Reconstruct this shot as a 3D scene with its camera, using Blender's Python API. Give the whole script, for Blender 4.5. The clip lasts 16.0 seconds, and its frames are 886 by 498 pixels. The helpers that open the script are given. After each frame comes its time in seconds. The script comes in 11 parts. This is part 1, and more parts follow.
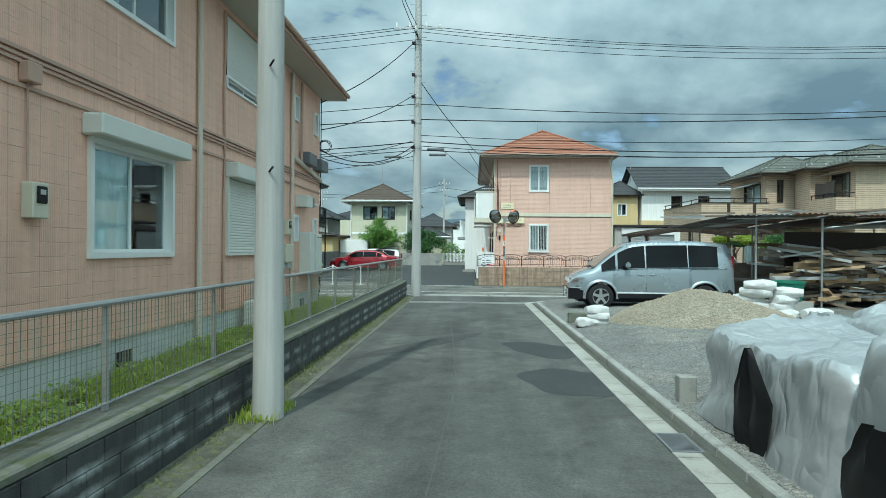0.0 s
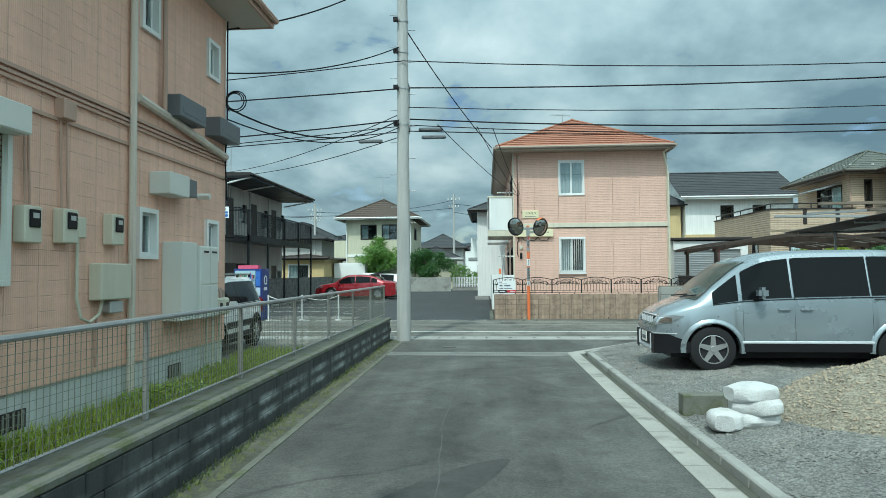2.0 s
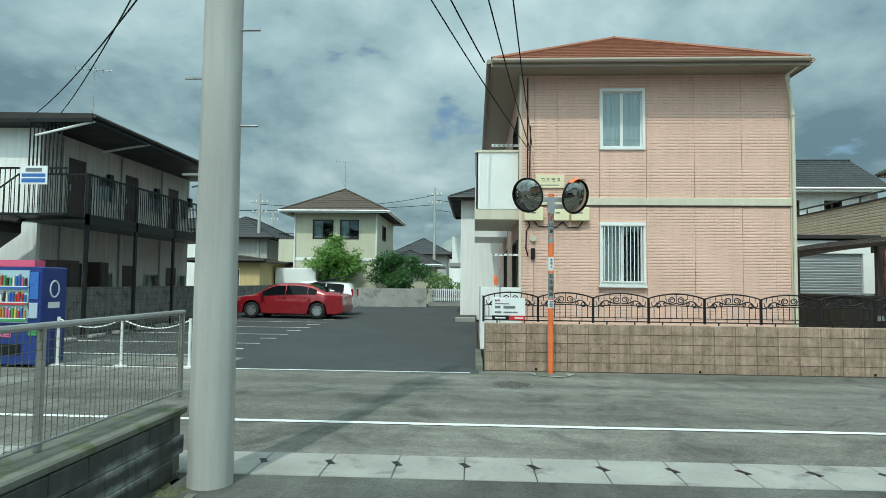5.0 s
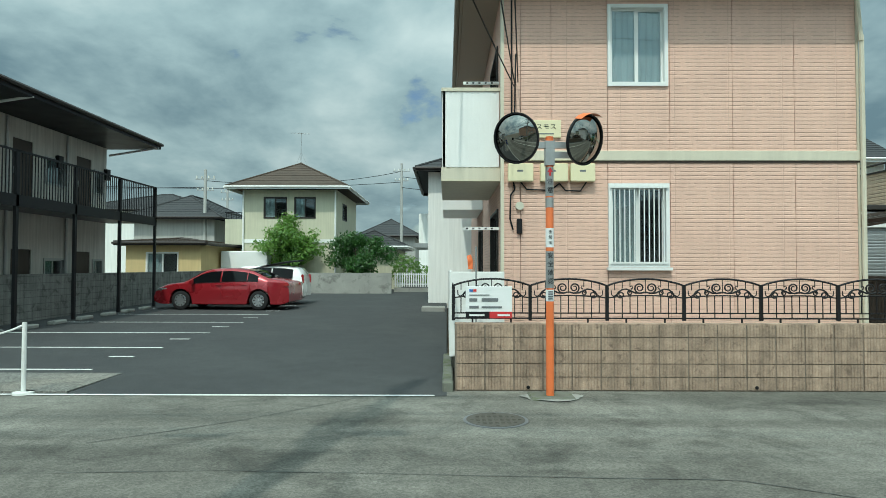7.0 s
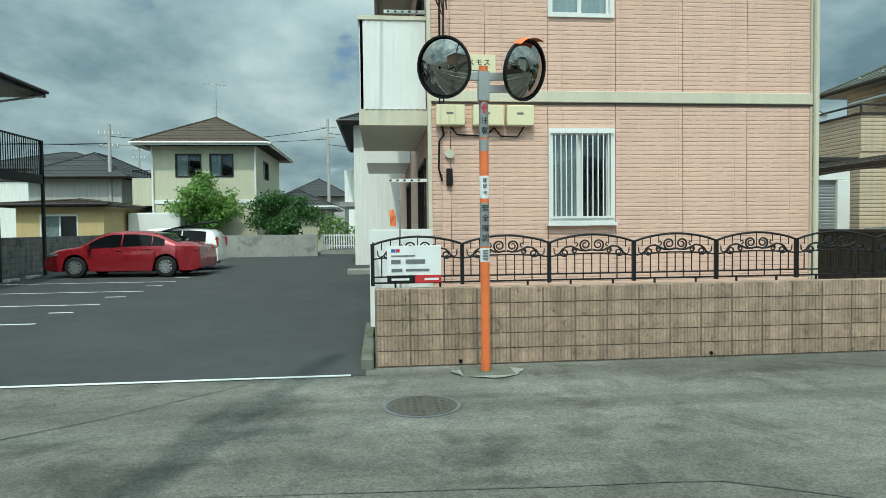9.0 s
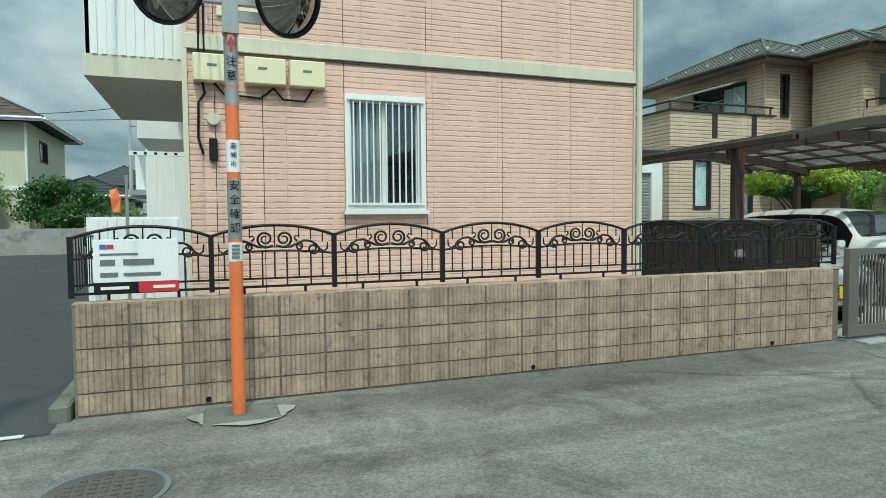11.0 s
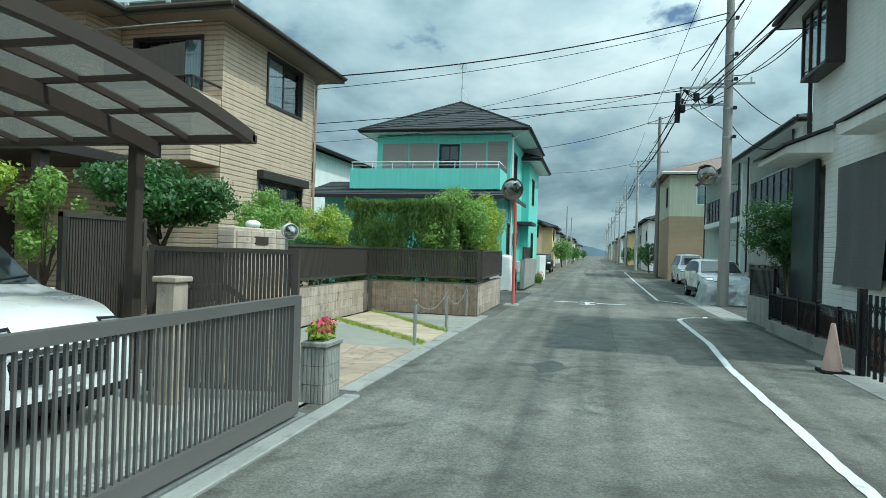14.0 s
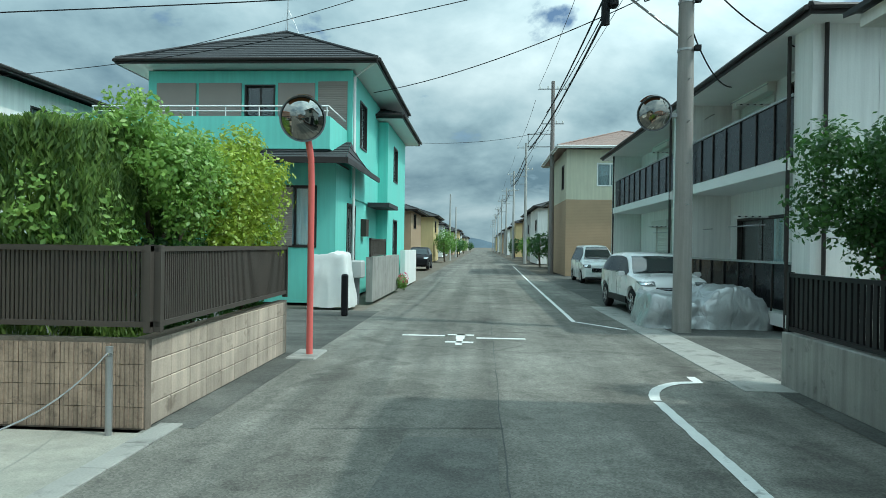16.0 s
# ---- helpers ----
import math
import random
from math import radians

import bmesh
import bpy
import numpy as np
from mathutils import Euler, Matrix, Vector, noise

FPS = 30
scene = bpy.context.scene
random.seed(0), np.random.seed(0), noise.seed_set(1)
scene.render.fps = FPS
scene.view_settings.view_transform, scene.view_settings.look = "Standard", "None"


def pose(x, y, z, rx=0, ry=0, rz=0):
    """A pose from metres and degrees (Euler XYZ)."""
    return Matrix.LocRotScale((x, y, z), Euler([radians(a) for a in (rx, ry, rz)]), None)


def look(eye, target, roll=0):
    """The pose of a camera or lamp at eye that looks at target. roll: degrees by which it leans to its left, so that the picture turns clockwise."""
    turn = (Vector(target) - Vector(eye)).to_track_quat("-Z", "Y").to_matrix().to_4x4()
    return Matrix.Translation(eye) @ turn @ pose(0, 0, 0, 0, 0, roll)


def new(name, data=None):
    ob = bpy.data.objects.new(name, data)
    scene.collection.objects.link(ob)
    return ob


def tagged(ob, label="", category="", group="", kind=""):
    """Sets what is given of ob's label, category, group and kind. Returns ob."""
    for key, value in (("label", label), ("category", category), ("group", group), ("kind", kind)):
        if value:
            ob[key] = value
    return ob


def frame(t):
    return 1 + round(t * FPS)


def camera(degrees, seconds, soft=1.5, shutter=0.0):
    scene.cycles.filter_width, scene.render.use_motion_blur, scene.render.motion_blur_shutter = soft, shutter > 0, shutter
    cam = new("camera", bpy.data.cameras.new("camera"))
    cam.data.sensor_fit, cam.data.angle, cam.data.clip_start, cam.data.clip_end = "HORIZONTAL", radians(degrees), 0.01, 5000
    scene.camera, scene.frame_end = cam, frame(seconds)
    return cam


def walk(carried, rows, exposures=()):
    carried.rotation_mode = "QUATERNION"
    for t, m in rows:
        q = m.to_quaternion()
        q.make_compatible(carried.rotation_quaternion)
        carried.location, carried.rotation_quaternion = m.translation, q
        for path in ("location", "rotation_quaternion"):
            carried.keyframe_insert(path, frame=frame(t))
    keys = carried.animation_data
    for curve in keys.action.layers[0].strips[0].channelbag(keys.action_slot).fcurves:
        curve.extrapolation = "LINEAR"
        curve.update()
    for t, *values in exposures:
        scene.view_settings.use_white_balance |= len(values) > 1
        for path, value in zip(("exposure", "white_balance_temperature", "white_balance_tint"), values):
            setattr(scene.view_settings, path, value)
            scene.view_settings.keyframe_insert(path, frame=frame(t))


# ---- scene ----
cam = camera(70.2, 16.0, 0.7)
PATH = [
    (0, (0.706, 0.998, 1.819), (0.611, 2.996, 1.816), 0.5),
    (0.5, (0.746, 2.586, 1.804), (0.668, 4.585, 1.803), 0.2),
    (1, (0.73, 4.433, 1.769), (0.63, 6.43, 1.752), 0.8),
    (1.5, (0.742, 6.467, 1.781), (0.629, 8.464, 1.774), -0.6),
    (2, (0.732, 8.551, 1.753), (0.592, 10.545, 1.826), -0.4),
    (2.5, (0.691, 10.615, 1.742), (0.514, 12.607, 1.803), 0.7),
    (3, (0.681, 12.659, 1.737), (0.492, 14.649, 1.811), 0.1),
    (3.5, (0.665, 14.677, 1.741), (0.636, 16.673, 1.862), -2.3),
    (4, (0.699, 16.536, 1.721), (0.571, 18.529, 1.825), 0.6),
    (4.2, (0.725, 17.218, 1.705), (0.622, 19.212, 1.814), 1.0),
    (6.3, (0.788, 22.02, 1.689), (0.677, 24.015, 1.777), 0.2),
    (6.5, (0.786, 22.394, 1.691), (0.678, 24.39, 1.751), 1.6),
    (7, (0.853, 23.13, 1.697), (0.842, 25.13, 1.753), 0.1),
    (7.5, (0.9, 23.655, 1.677), (0.805, 25.653, 1.66), 0.6),
    (8, (0.935, 23.987, 1.638), (0.959, 25.983, 1.516), 0.9),
    (8.2, (0.945, 24.072, 1.64), (1.012, 26.068, 1.542), 1.0),
    (10.3, (1.53, 25.334, 1.595), (2.051, 27.265, 1.537), -2.1),
    (10.5, (1.658, 25.529, 1.583), (2.253, 27.438, 1.528), -1.4),
    (11, (2.009, 26.112, 1.559), (2.703, 27.986, 1.468), -0.5),
    (11.5, (2.496, 26.722, 1.541), (3.33, 28.539, 1.489), 1.3),
    (12, (3.241, 27.367, 1.57), (4.347, 29.032, 1.568), -0.2),
    (12.5, (4.301, 28.023, 1.608), (5.661, 29.487, 1.698), 0.5),
    (13, (5.729, 28.525, 1.628), (7.388, 29.637, 1.728), -1.0),
    (13.5, (7.406, 28.893, 1.622), (9.264, 29.631, 1.678), 0.0),
    (14, (9.438, 29.042, 1.618), (11.383, 29.507, 1.623), 1.7),
    (14.5, (11.623, 29.045, 1.645), (13.61, 29.266, 1.662), 0.9),
    (15, (14.005, 28.982, 1.671), (15.993, 29.193, 1.713), 1.4),
    (15.5, (16.556, 28.918, 1.704), (18.546, 29.119, 1.693), -0.3),
    (16, (19.41, 28.835, 1.695), (21.406, 28.956, 1.686), 0.8),
]
walk(cam, [(t, look(eye, target, roll)) for t, eye, target, roll in PATH], [(0.0, 0.34, 5800, -4), (2.5, 0.30, 5800, -4), (4.2, 0.21, 5900, -4), (6.5, 0.20, 6130, -4), (8.2, 0.20, 6130, -4), (11.5, 0.21, 5950, -4), (13.0, 0.31, 5750, -4), (16.0, 0.36, 5750, -4)])

# ---- light ----
SUN_DIR = Vector((-0.13, -0.55, 0.83)).normalized()
sun_data = bpy.data.lights.new("sun", "SUN")
sun_data.energy, sun_data.angle, sun_data.color = 1.95, radians(1.0), (1.0, 0.93, 0.84)
sun = new("sun", sun_data)
sun.matrix_world = look((0, 0, 40), Vector((0, 0, 40)) - SUN_DIR)

world = bpy.data.worlds.new("sky")
scene.world = world
world.use_nodes = True
wt = world.node_tree
wt.nodes.clear()


def wnode(kind, **kw):
    n = wt.nodes.new(kind)
    for k, v in kw.items():
        n.inputs[k].default_value = v
    return n


def wmath(op, a, b=None):
    n = wt.nodes.new("ShaderNodeMath")
    n.operation = op
    for i, v in enumerate((a, b)):
        if v is None:
            continue
        if isinstance(v, (int, float)):
            n.inputs[i].default_value = v
        else:
            wt.links.new(v, n.inputs[i])
    return n.outputs[0]


sky = wt.nodes.new("ShaderNodeTexSky")
sky.sky_type, sky.sun_disc = "NISHITA", False
sky.sun_elevation, sky.sun_rotation = math.asin(SUN_DIR.z), math.atan2(SUN_DIR.x, SUN_DIR.y)
sky.air_density, sky.dust_density, sky.ozone_density = 1.0, 1.5, 1.0
wco = wt.nodes.new("ShaderNodeTexCoord")
wsep = wt.nodes.new("ShaderNodeSeparateXYZ")
wt.links.new(wco.outputs["Generated"], wsep.inputs[0])
up = wmath("ADD", wmath("MAXIMUM", wsep.outputs[2], 0.0), 0.34)
wcomb = wt.nodes.new("ShaderNodeCombineXYZ")
wt.links.new(wmath("DIVIDE", wsep.outputs[0], up), wcomb.inputs[0])
wt.links.new(wmath("DIVIDE", wsep.outputs[1], up), wcomb.inputs[1])
big = wnode("ShaderNodeTexNoise", Scale=1.05, Detail=8.0, Roughness=0.55, Distortion=0.35)
fine = wnode("ShaderNodeTexNoise", Scale=3.4, Detail=7.0, Roughness=0.55, Distortion=0.15)
for n in (big, fine):
    wt.links.new(wcomb.outputs[0], n.inputs["Vector"])
cloud_mix = wmath("ADD", wmath("MULTIPLY", big.outputs[0], 0.68), wmath("MULTIPLY", fine.outputs[0], 0.32))
tone = wt.nodes.new("ShaderNodeValToRGB")
tone.color_ramp.elements[0].position, tone.color_ramp.elements[0].color = 0.39, (0.20, 0.29, 0.345, 1)
tone.color_ramp.elements[1].position, tone.color_ramp.elements[1].color = 0.66, (0.84, 0.91, 0.905, 1)
mid = tone.color_ramp.elements.new(0.5)
mid.color = (0.44, 0.555, 0.59, 1)
wt.links.new(cloud_mix, tone.inputs[0])
low = wt.nodes.new("ShaderNodeMapRange")
low.inputs[1].default_value, low.inputs[2].default_value = 0.02, 0.34
low.inputs[3].default_value, low.inputs[4].default_value = 0.70, 1.0
wt.links.new(wsep.outputs[2], low.inputs[0])
cover = wt.nodes.new("ShaderNodeMapRange")
cover.inputs[1].default_value, cover.inputs[2].default_value = 0.31, 0.38
wt.links.new(fine.outputs[0], cover.inputs[0])
bg_sky, bg_cloud = wnode("ShaderNodeBackground", Strength=0.085), wnode("ShaderNodeBackground", Strength=1.1)
wt.links.new(sky.outputs[0], bg_sky.inputs[0])
wmul = wt.nodes.new("ShaderNodeMix")
wmul.data_type, wmul.blend_type = "RGBA", "MULTIPLY"
wmul.inputs[0].default_value = 1.0
wt.links.new(tone.outputs[0], wmul.inputs[6])
wt.links.new(low.outputs[0], wmul.inputs[7])
glow_dot = wt.nodes.new("ShaderNodeVectorMath")
glow_dot.operation = "DOT_PRODUCT"
glow_dot.inputs[1].default_value = SUN_DIR
wt.links.new(wco.outputs["Generated"], glow_dot.inputs[0])
glow = wmath("ADD", 0.84, wmath("MULTIPLY", wmath("POWER", wmath("MAXIMUM", glow_dot.outputs["Value"], 0.0), 2.0), 2.3))
wt.links.new(glow, bg_cloud.inputs[1])
warm = wt.nodes.new("ShaderNodeMix")
warm.data_type, warm.blend_type = "RGBA", "MULTIPLY"
wt.links.new(wmath("MINIMUM", wmath("MAXIMUM", glow_dot.outputs["Value"], 0.0), 1.0), warm.inputs[0])
wt.links.new(wmul.outputs[2], warm.inputs[6])
warm.inputs[7].default_value = (1.02, 0.99, 0.96, 1)
wt.links.new(warm.outputs[2], bg_cloud.inputs[0])
wmixs = wt.nodes.new("ShaderNodeMixShader")
wt.links.new(cover.outputs[0], wmixs.inputs[0])
wt.links.new(bg_sky.outputs[0], wmixs.inputs[1])
wt.links.new(bg_cloud.outputs[0], wmixs.inputs[2])
wout = wt.nodes.new("ShaderNodeOutputWorld")
wt.links.new(wmixs.outputs[0], wout.inputs[0])


# ---- building blocks ----
ORIGIN = {}


def thing(name, label, category, at=(0, 0, 0), group="", kind=""):
    """An Empty at a thing's base; parts are given in the world's metres."""
    ob = new(name)
    ob.location = at
    ORIGIN[ob] = Vector(at)
    return tagged(ob, label, category, group, kind)


def finish(bm, name, material, smooth=False):
    me = bpy.data.meshes.new(name)
    bmesh.ops.recalc_face_normals(bm, faces=bm.faces[:])
    bm.to_mesh(me)
    bm.free()
    me.materials.append(material)
    if smooth:
        me.polygons.foreach_set("use_smooth", [True] * len(me.polygons))
        me.set_sharp_from_angle(angle=radians(38))
    return me


def part(name, bm, material, parent, label="", smooth=False):
    base = ORIGIN.get(parent, Vector())
    bmesh.ops.translate(bm, verts=bm.verts[:], vec=-base)
    ob = new(name, finish(bm, name, material, smooth))
    ob.parent = parent
    ORIGIN[ob] = base
    return tagged(ob, label)


def lone(name, bm, material, label, category, kind="", group="", smooth=False):
    """A thing or a piece of the setting that is one mesh, with its origin at its base."""
    cs = [v.co for v in bm.verts]
    at = Vector((sum(c.x for c in cs) / len(cs), sum(c.y for c in cs) / len(cs), min(c.z for c in cs)))
    bmesh.ops.translate(bm, verts=bm.verts[:], vec=-at)
    ob = new(name, finish(bm, name, material, smooth))
    ob.location = at
    ORIGIN[ob] = at
    return tagged(ob, label, category, group, kind)


def piece(name, me, parent, at, rz=0.0):
    ob = new(name, me)
    ob.parent = parent
    ob.location = Vector(at) - ORIGIN.get(parent, Vector())
    ob.rotation_euler.z = rz
    return ob


def face(bm, pts):
    return bm.faces.new([bm.verts.new(p) for p in pts])


def box(bm, x0, x1, y0, y1, z0, z1):
    v = [bm.verts.new((x, y, z)) for z in (z0, z1) for x, y in ((x0, y0), (x1, y0), (x1, y1), (x0, y1))]
    for f in ((3, 2, 1, 0), (4, 5, 6, 7), (0, 1, 5, 4), (1, 2, 6, 5), (2, 3, 7, 6), (3, 0, 4, 7)):
        bm.faces.new([v[i] for i in f])
    return bm


def bev(bm, w, seg=1):
    bmesh.ops.bevel(bm, geom=bm.edges[:] + bm.verts[:], offset=w, segments=seg, affect="EDGES", clamp_overlap=True)
    return bm


def boxes(*rows):
    bm = bmesh.new()
    for r in rows:
        box(bm, *r)
    return bm


def skin(bm, rings, closed=True, cap=True):
    rows = [[bm.verts.new(p) for p in ring] for ring in rings]
    n = len(rows[0])
    for a, b in zip(rows, rows[1:]):
        for i in range(n if closed else n - 1):
            j = (i + 1) % n
            bm.faces.new((a[i], a[j], b[j], b[i]))
    if cap and closed:
        bm.faces.new(rows[0][::-1])
        bm.faces.new(rows[-1])
    return bm


def tube(bm, pts, r, n=6, r2=None):
    """A round bar along a line of points, tapering from r to r2."""
    pts = [Vector(p) for p in pts]
    r2 = r if r2 is None else r2
    side, rings = None, []
    for i, p in enumerate(pts):
        d = (pts[min(i + 1, len(pts) - 1)] - pts[max(i - 1, 0)]).normalized()
        if side is None:
            side = d.cross(Vector((0, 0, 1)) if abs(d.z) < 0.9 else Vector((1, 0, 0))).normalized()
        side = (side - d * side.dot(d)).normalized()
        other = d.cross(side)
        k = r + (r2 - r) * i / max(1, len(pts) - 1)
        rings.append([p + k * (math.cos(2 * math.pi * j / n) * side + math.sin(2 * math.pi * j / n) * other) for j in range(n)])
    return skin(bm, rings)


def tubes(*rows, n=6):
    bm = bmesh.new()
    for pts, r in rows:
        tube(bm, pts, r, n)
    return bm


def prism(bm, poly, axis, a, b):
    """A flat outline in the two other axes, thickened along axis from a to b."""
    def at(p, c):
        return {"x": (c, p[0], p[1]), "y": (p[0], c, p[1]), "z": (p[0], p[1], c)}[axis]
    return skin(bm, [[at(p, a) for p in poly], [at(p, b) for p in poly]])


def sag(p, q, drop, n=14):
    p, q = Vector(p), Vector(q)
    return [p.lerp(q, i / n) - Vector((0, 0, drop * 4 * (i / n) * (1 - i / n))) for i in range(n + 1)]


class Wall:
    """Boxes on an upright wall: n is the way it faces, c its plane; u runs along it, d outwards from it."""

    def __init__(self, n, c):
        self.axis, self.s, self.c = n[1], (1 if n[0] == "+" else -1), c

    def put(self, bm, u0, u1, z0, z1, d0, d1):
        a, b = sorted((self.c + self.s * d0, self.c + self.s * d1))
        u0, u1 = sorted((u0, u1))
        if self.axis == "x":
            return box(bm, a, b, u0, u1, z0, z1)
        return box(bm, u0, u1, a, b, z0, z1)

    def at(self, u, z, d=0.0):
        k = self.c + self.s * d
        return Vector((k, u, z)) if self.axis == "x" else Vector((u, k, z))


def holed(w, u0, u1, z0, z1, thick, holes=()):
    """A wall with openings through it."""
    bm = bmesh.new()
    us = sorted({u0, u1, *(min(max(h[i], u0), u1) for h in holes for i in (0, 1))})
    zs = sorted({z0, z1, *(min(max(h[i], z0), z1) for h in holes for i in (2, 3))})
    nu, nz = len(us) - 1, len(zs) - 1

    def solid(i, j):
        if not (0 <= i < nu and 0 <= j < nz):
            return False
        um, zm = (us[i] + us[i + 1]) / 2, (zs[j] + zs[j + 1]) / 2
        return not any(h[0] < um < h[1] and h[2] < zm < h[3] for h in holes)
    made = {}

    def vert(i, j, k):
        if (i, j, k) not in made:
            made[i, j, k] = bm.verts.new(w.at(us[i], zs[j], -thick * k))
        return made[i, j, k]
    for i in range(nu):
        for j in range(nz):
            if not solid(i, j):
                continue
            for k in (0, 1):
                bm.faces.new((vert(i, j, k), vert(i + 1, j, k), vert(i + 1, j + 1, k), vert(i, j + 1, k)))
            for di, dj, p, q in ((-1, 0, (i, j), (i, j + 1)), (1, 0, (i + 1, j), (i + 1, j + 1)), (0, -1, (i, j), (i + 1, j)), (0, 1, (i, j + 1), (i + 1, j + 1))):
                if not solid(i + di, j + dj):
                    bm.faces.new((vert(*p, 0), vert(*q, 0), vert(*q, 1), vert(*p, 1)))
    return bm


def ring_frame(w, u0, u1, z0, z1, fw, d0, d1):
    """A frame round an opening, in one piece, from depth d0 to d1."""
    front = Wall(("+" if w.s > 0 else "-") + w.axis, w.c + w.s * d1)
    return holed(front, u0, u1, z0, z1, d1 - d0, [(u0 + fw, u1 - fw, z0 + fw, z1 - fw)])


# ---- materials ----
def link(nt, a, b):
    nt.links.new(a, b)


def fmath(nt, op, a, b=None, c=None):
    n = nt.nodes.new("ShaderNodeMath")
    n.operation = op
    for i, v in enumerate((a, b, c)):
        if v is None:
            continue
        if isinstance(v, (int, float)):
            n.inputs[i].default_value = v
        else:
            link(nt, v, n.inputs[i])
    return n.outputs[0]


def smooth_range(nt, v, a, b, c=0.0, d=1.0):
    n = nt.nodes.new("ShaderNodeMapRange")
    link(nt, v, n.inputs[0])
    for i, k in enumerate((a, b, c, d)):
        n.inputs[i + 1].default_value = k
    return n.outputs[0]


def mixc(nt, fac, a, b, how="MIX"):
    n = nt.nodes.new("ShaderNodeMix")
    n.data_type, n.blend_type = "RGBA", how
    for i, v in ((0, fac), (6, a), (7, b)):
        if isinstance(v, (int, float)):
            n.inputs[i].default_value = v
        elif isinstance(v, tuple):
            n.inputs[i].default_value = (*v, 1)
        else:
            link(nt, v, n.inputs[i])
    return n.outputs[2]


def noise_tex(nt, vec, scale, detail=4.0, rough=0.55, dist=0.0):
    n = nt.nodes.new("ShaderNodeTexNoise")
    link(nt, vec, n.inputs["Vector"])
    for k, v in (("Scale", scale), ("Detail", detail), ("Roughness", rough), ("Distortion", dist)):
        n.inputs[k].default_value = v
    return n.outputs[0]


def stretched(nt, vec, sx, sy, sz):
    n = nt.nodes.new("ShaderNodeMapping")
    n.inputs["Scale"].default_value = (sx, sy, sz)
    link(nt, vec, n.inputs["Vector"])
    return n.outputs[0]


def groove(nt, coord, pitch, width, shift=0.0):
    """0 in a joint, 1 on the face, along one coordinate."""
    t = fmath(nt, "FRACT", fmath(nt, "ADD", fmath(nt, "DIVIDE", coord, pitch), 100.0 + shift))
    edge = fmath(nt, "SUBTRACT", 0.5, fmath(nt, "ABSOLUTE", fmath(nt, "SUBTRACT", t, 0.5)))
    return smooth_range(nt, edge, 0.0, width / pitch)


MATS = {}


def mat(name, col, rough=0.6, metal=0.0, var=0.12, scale=1.3, fine=45.0, bump=0.15, depth=0.004, rnd=0.0, coat=0.0,
        streak=0.0, stain=None, stain_at=0.6, courses=None, emit=0.0, spec=0.5, joint_dark=0.72):
    """A surface with broad and fine variation. streak: upright weathering; stain: a second colour in blotches;
    courses: a list of (axis, pitch, width, depth) joints pressed into the surface."""
    m = bpy.data.materials.new(name)
    m.use_nodes = True
    nt = m.node_tree
    bs = nt.nodes["Principled BSDF"]
    place = nt.nodes.new("ShaderNodeVectorMath")
    link(nt, nt.nodes.new("ShaderNodeTexCoord").outputs["Object"], place.inputs[0])
    link(nt, nt.nodes.new("ShaderNodeObjectInfo").outputs["Location"], place.inputs[1])
    co = place.outputs[0]
    n1, n2 = noise_tex(nt, co, scale, 4.0), noise_tex(nt, co, fine, 3.0, 0.6)
    tone1 = fmath(nt, "ADD", fmath(nt, "MULTIPLY", n1, 0.65), fmath(nt, "MULTIPLY", n2, 0.35))
    fac = smooth_range(nt, tone1, 0.3, 0.7, 1 - var, 1 + var)
    if streak:
        s = noise_tex(nt, stretched(nt, co, 9.0, 9.0, 0.45), 1.0, 4.0, 0.6)
        fac = fmath(nt, "MULTIPLY", fac, smooth_range(nt, s, 0.35, 0.68, 1 + streak * 0.3, 1 - streak))
    if rnd:
        r = nt.nodes.new("ShaderNodeObjectInfo").outputs["Random"]
        fac = fmath(nt, "MULTIPLY", fac, smooth_range(nt, r, 0.0, 1.0, 1 - rnd, 1 + rnd))
    colour = col
    if stain:
        sm = smooth_range(nt, noise_tex(nt, co, scale * 1.7, 6.0, 0.62, 0.4), stain_at, stain_at + 0.12)
        colour = mixc(nt, sm, col, stain)
    height = fmath(nt, "MULTIPLY", n2, 1.0)
    bumpn = nt.nodes.new("ShaderNodeBump")
    bumpn.inputs["Strength"].default_value, bumpn.inputs["Distance"].default_value = bump, depth
    if courses:
        sep = nt.nodes.new("ShaderNodeSeparateXYZ")
        link(nt, co, sep.inputs[0])
        g = None
        for ax, pitch, width in courses:
            one = groove(nt, sep.outputs["xyz".index(ax)], pitch, width)
            g = one if g is None else fmath(nt, "MULTIPLY", g, one)
        height = fmath(nt, "ADD", fmath(nt, "MULTIPLY", g, 2.2), height)
        fac = fmath(nt, "MULTIPLY", fac, smooth_range(nt, g, 0.0, 1.0, joint_dark, 1.0))
    grey = nt.nodes.new("ShaderNodeCombineColor")
    for i in range(3):
        link(nt, fac, grey.inputs[i])
    link(nt, mixc(nt, 1.0, colour, grey.outputs[0], "MULTIPLY"), bs.inputs["Base Color"])
    link(nt, height, bumpn.inputs["Height"])
    link(nt, bumpn.outputs[0], bs.inputs["Normal"])
    link(nt, smooth_range(nt, n1, 0.3, 0.7, max(0.02, rough - 0.06), min(1.0, rough + 0.06)), bs.inputs["Roughness"])
    bs.inputs["Metallic"].default_value = metal
    bs.inputs["Specular IOR Level"].default_value = spec
    if coat:
        bs.inputs["Coat Weight"].default_value, bs.inputs["Coat Roughness"].default_value = coat, 0.04
    if emit:
        bs.inputs["Emission Color"].default_value, bs.inputs["Emission Strength"].default_value = (*col, 1), emit
    MATS[name] = m
    return m


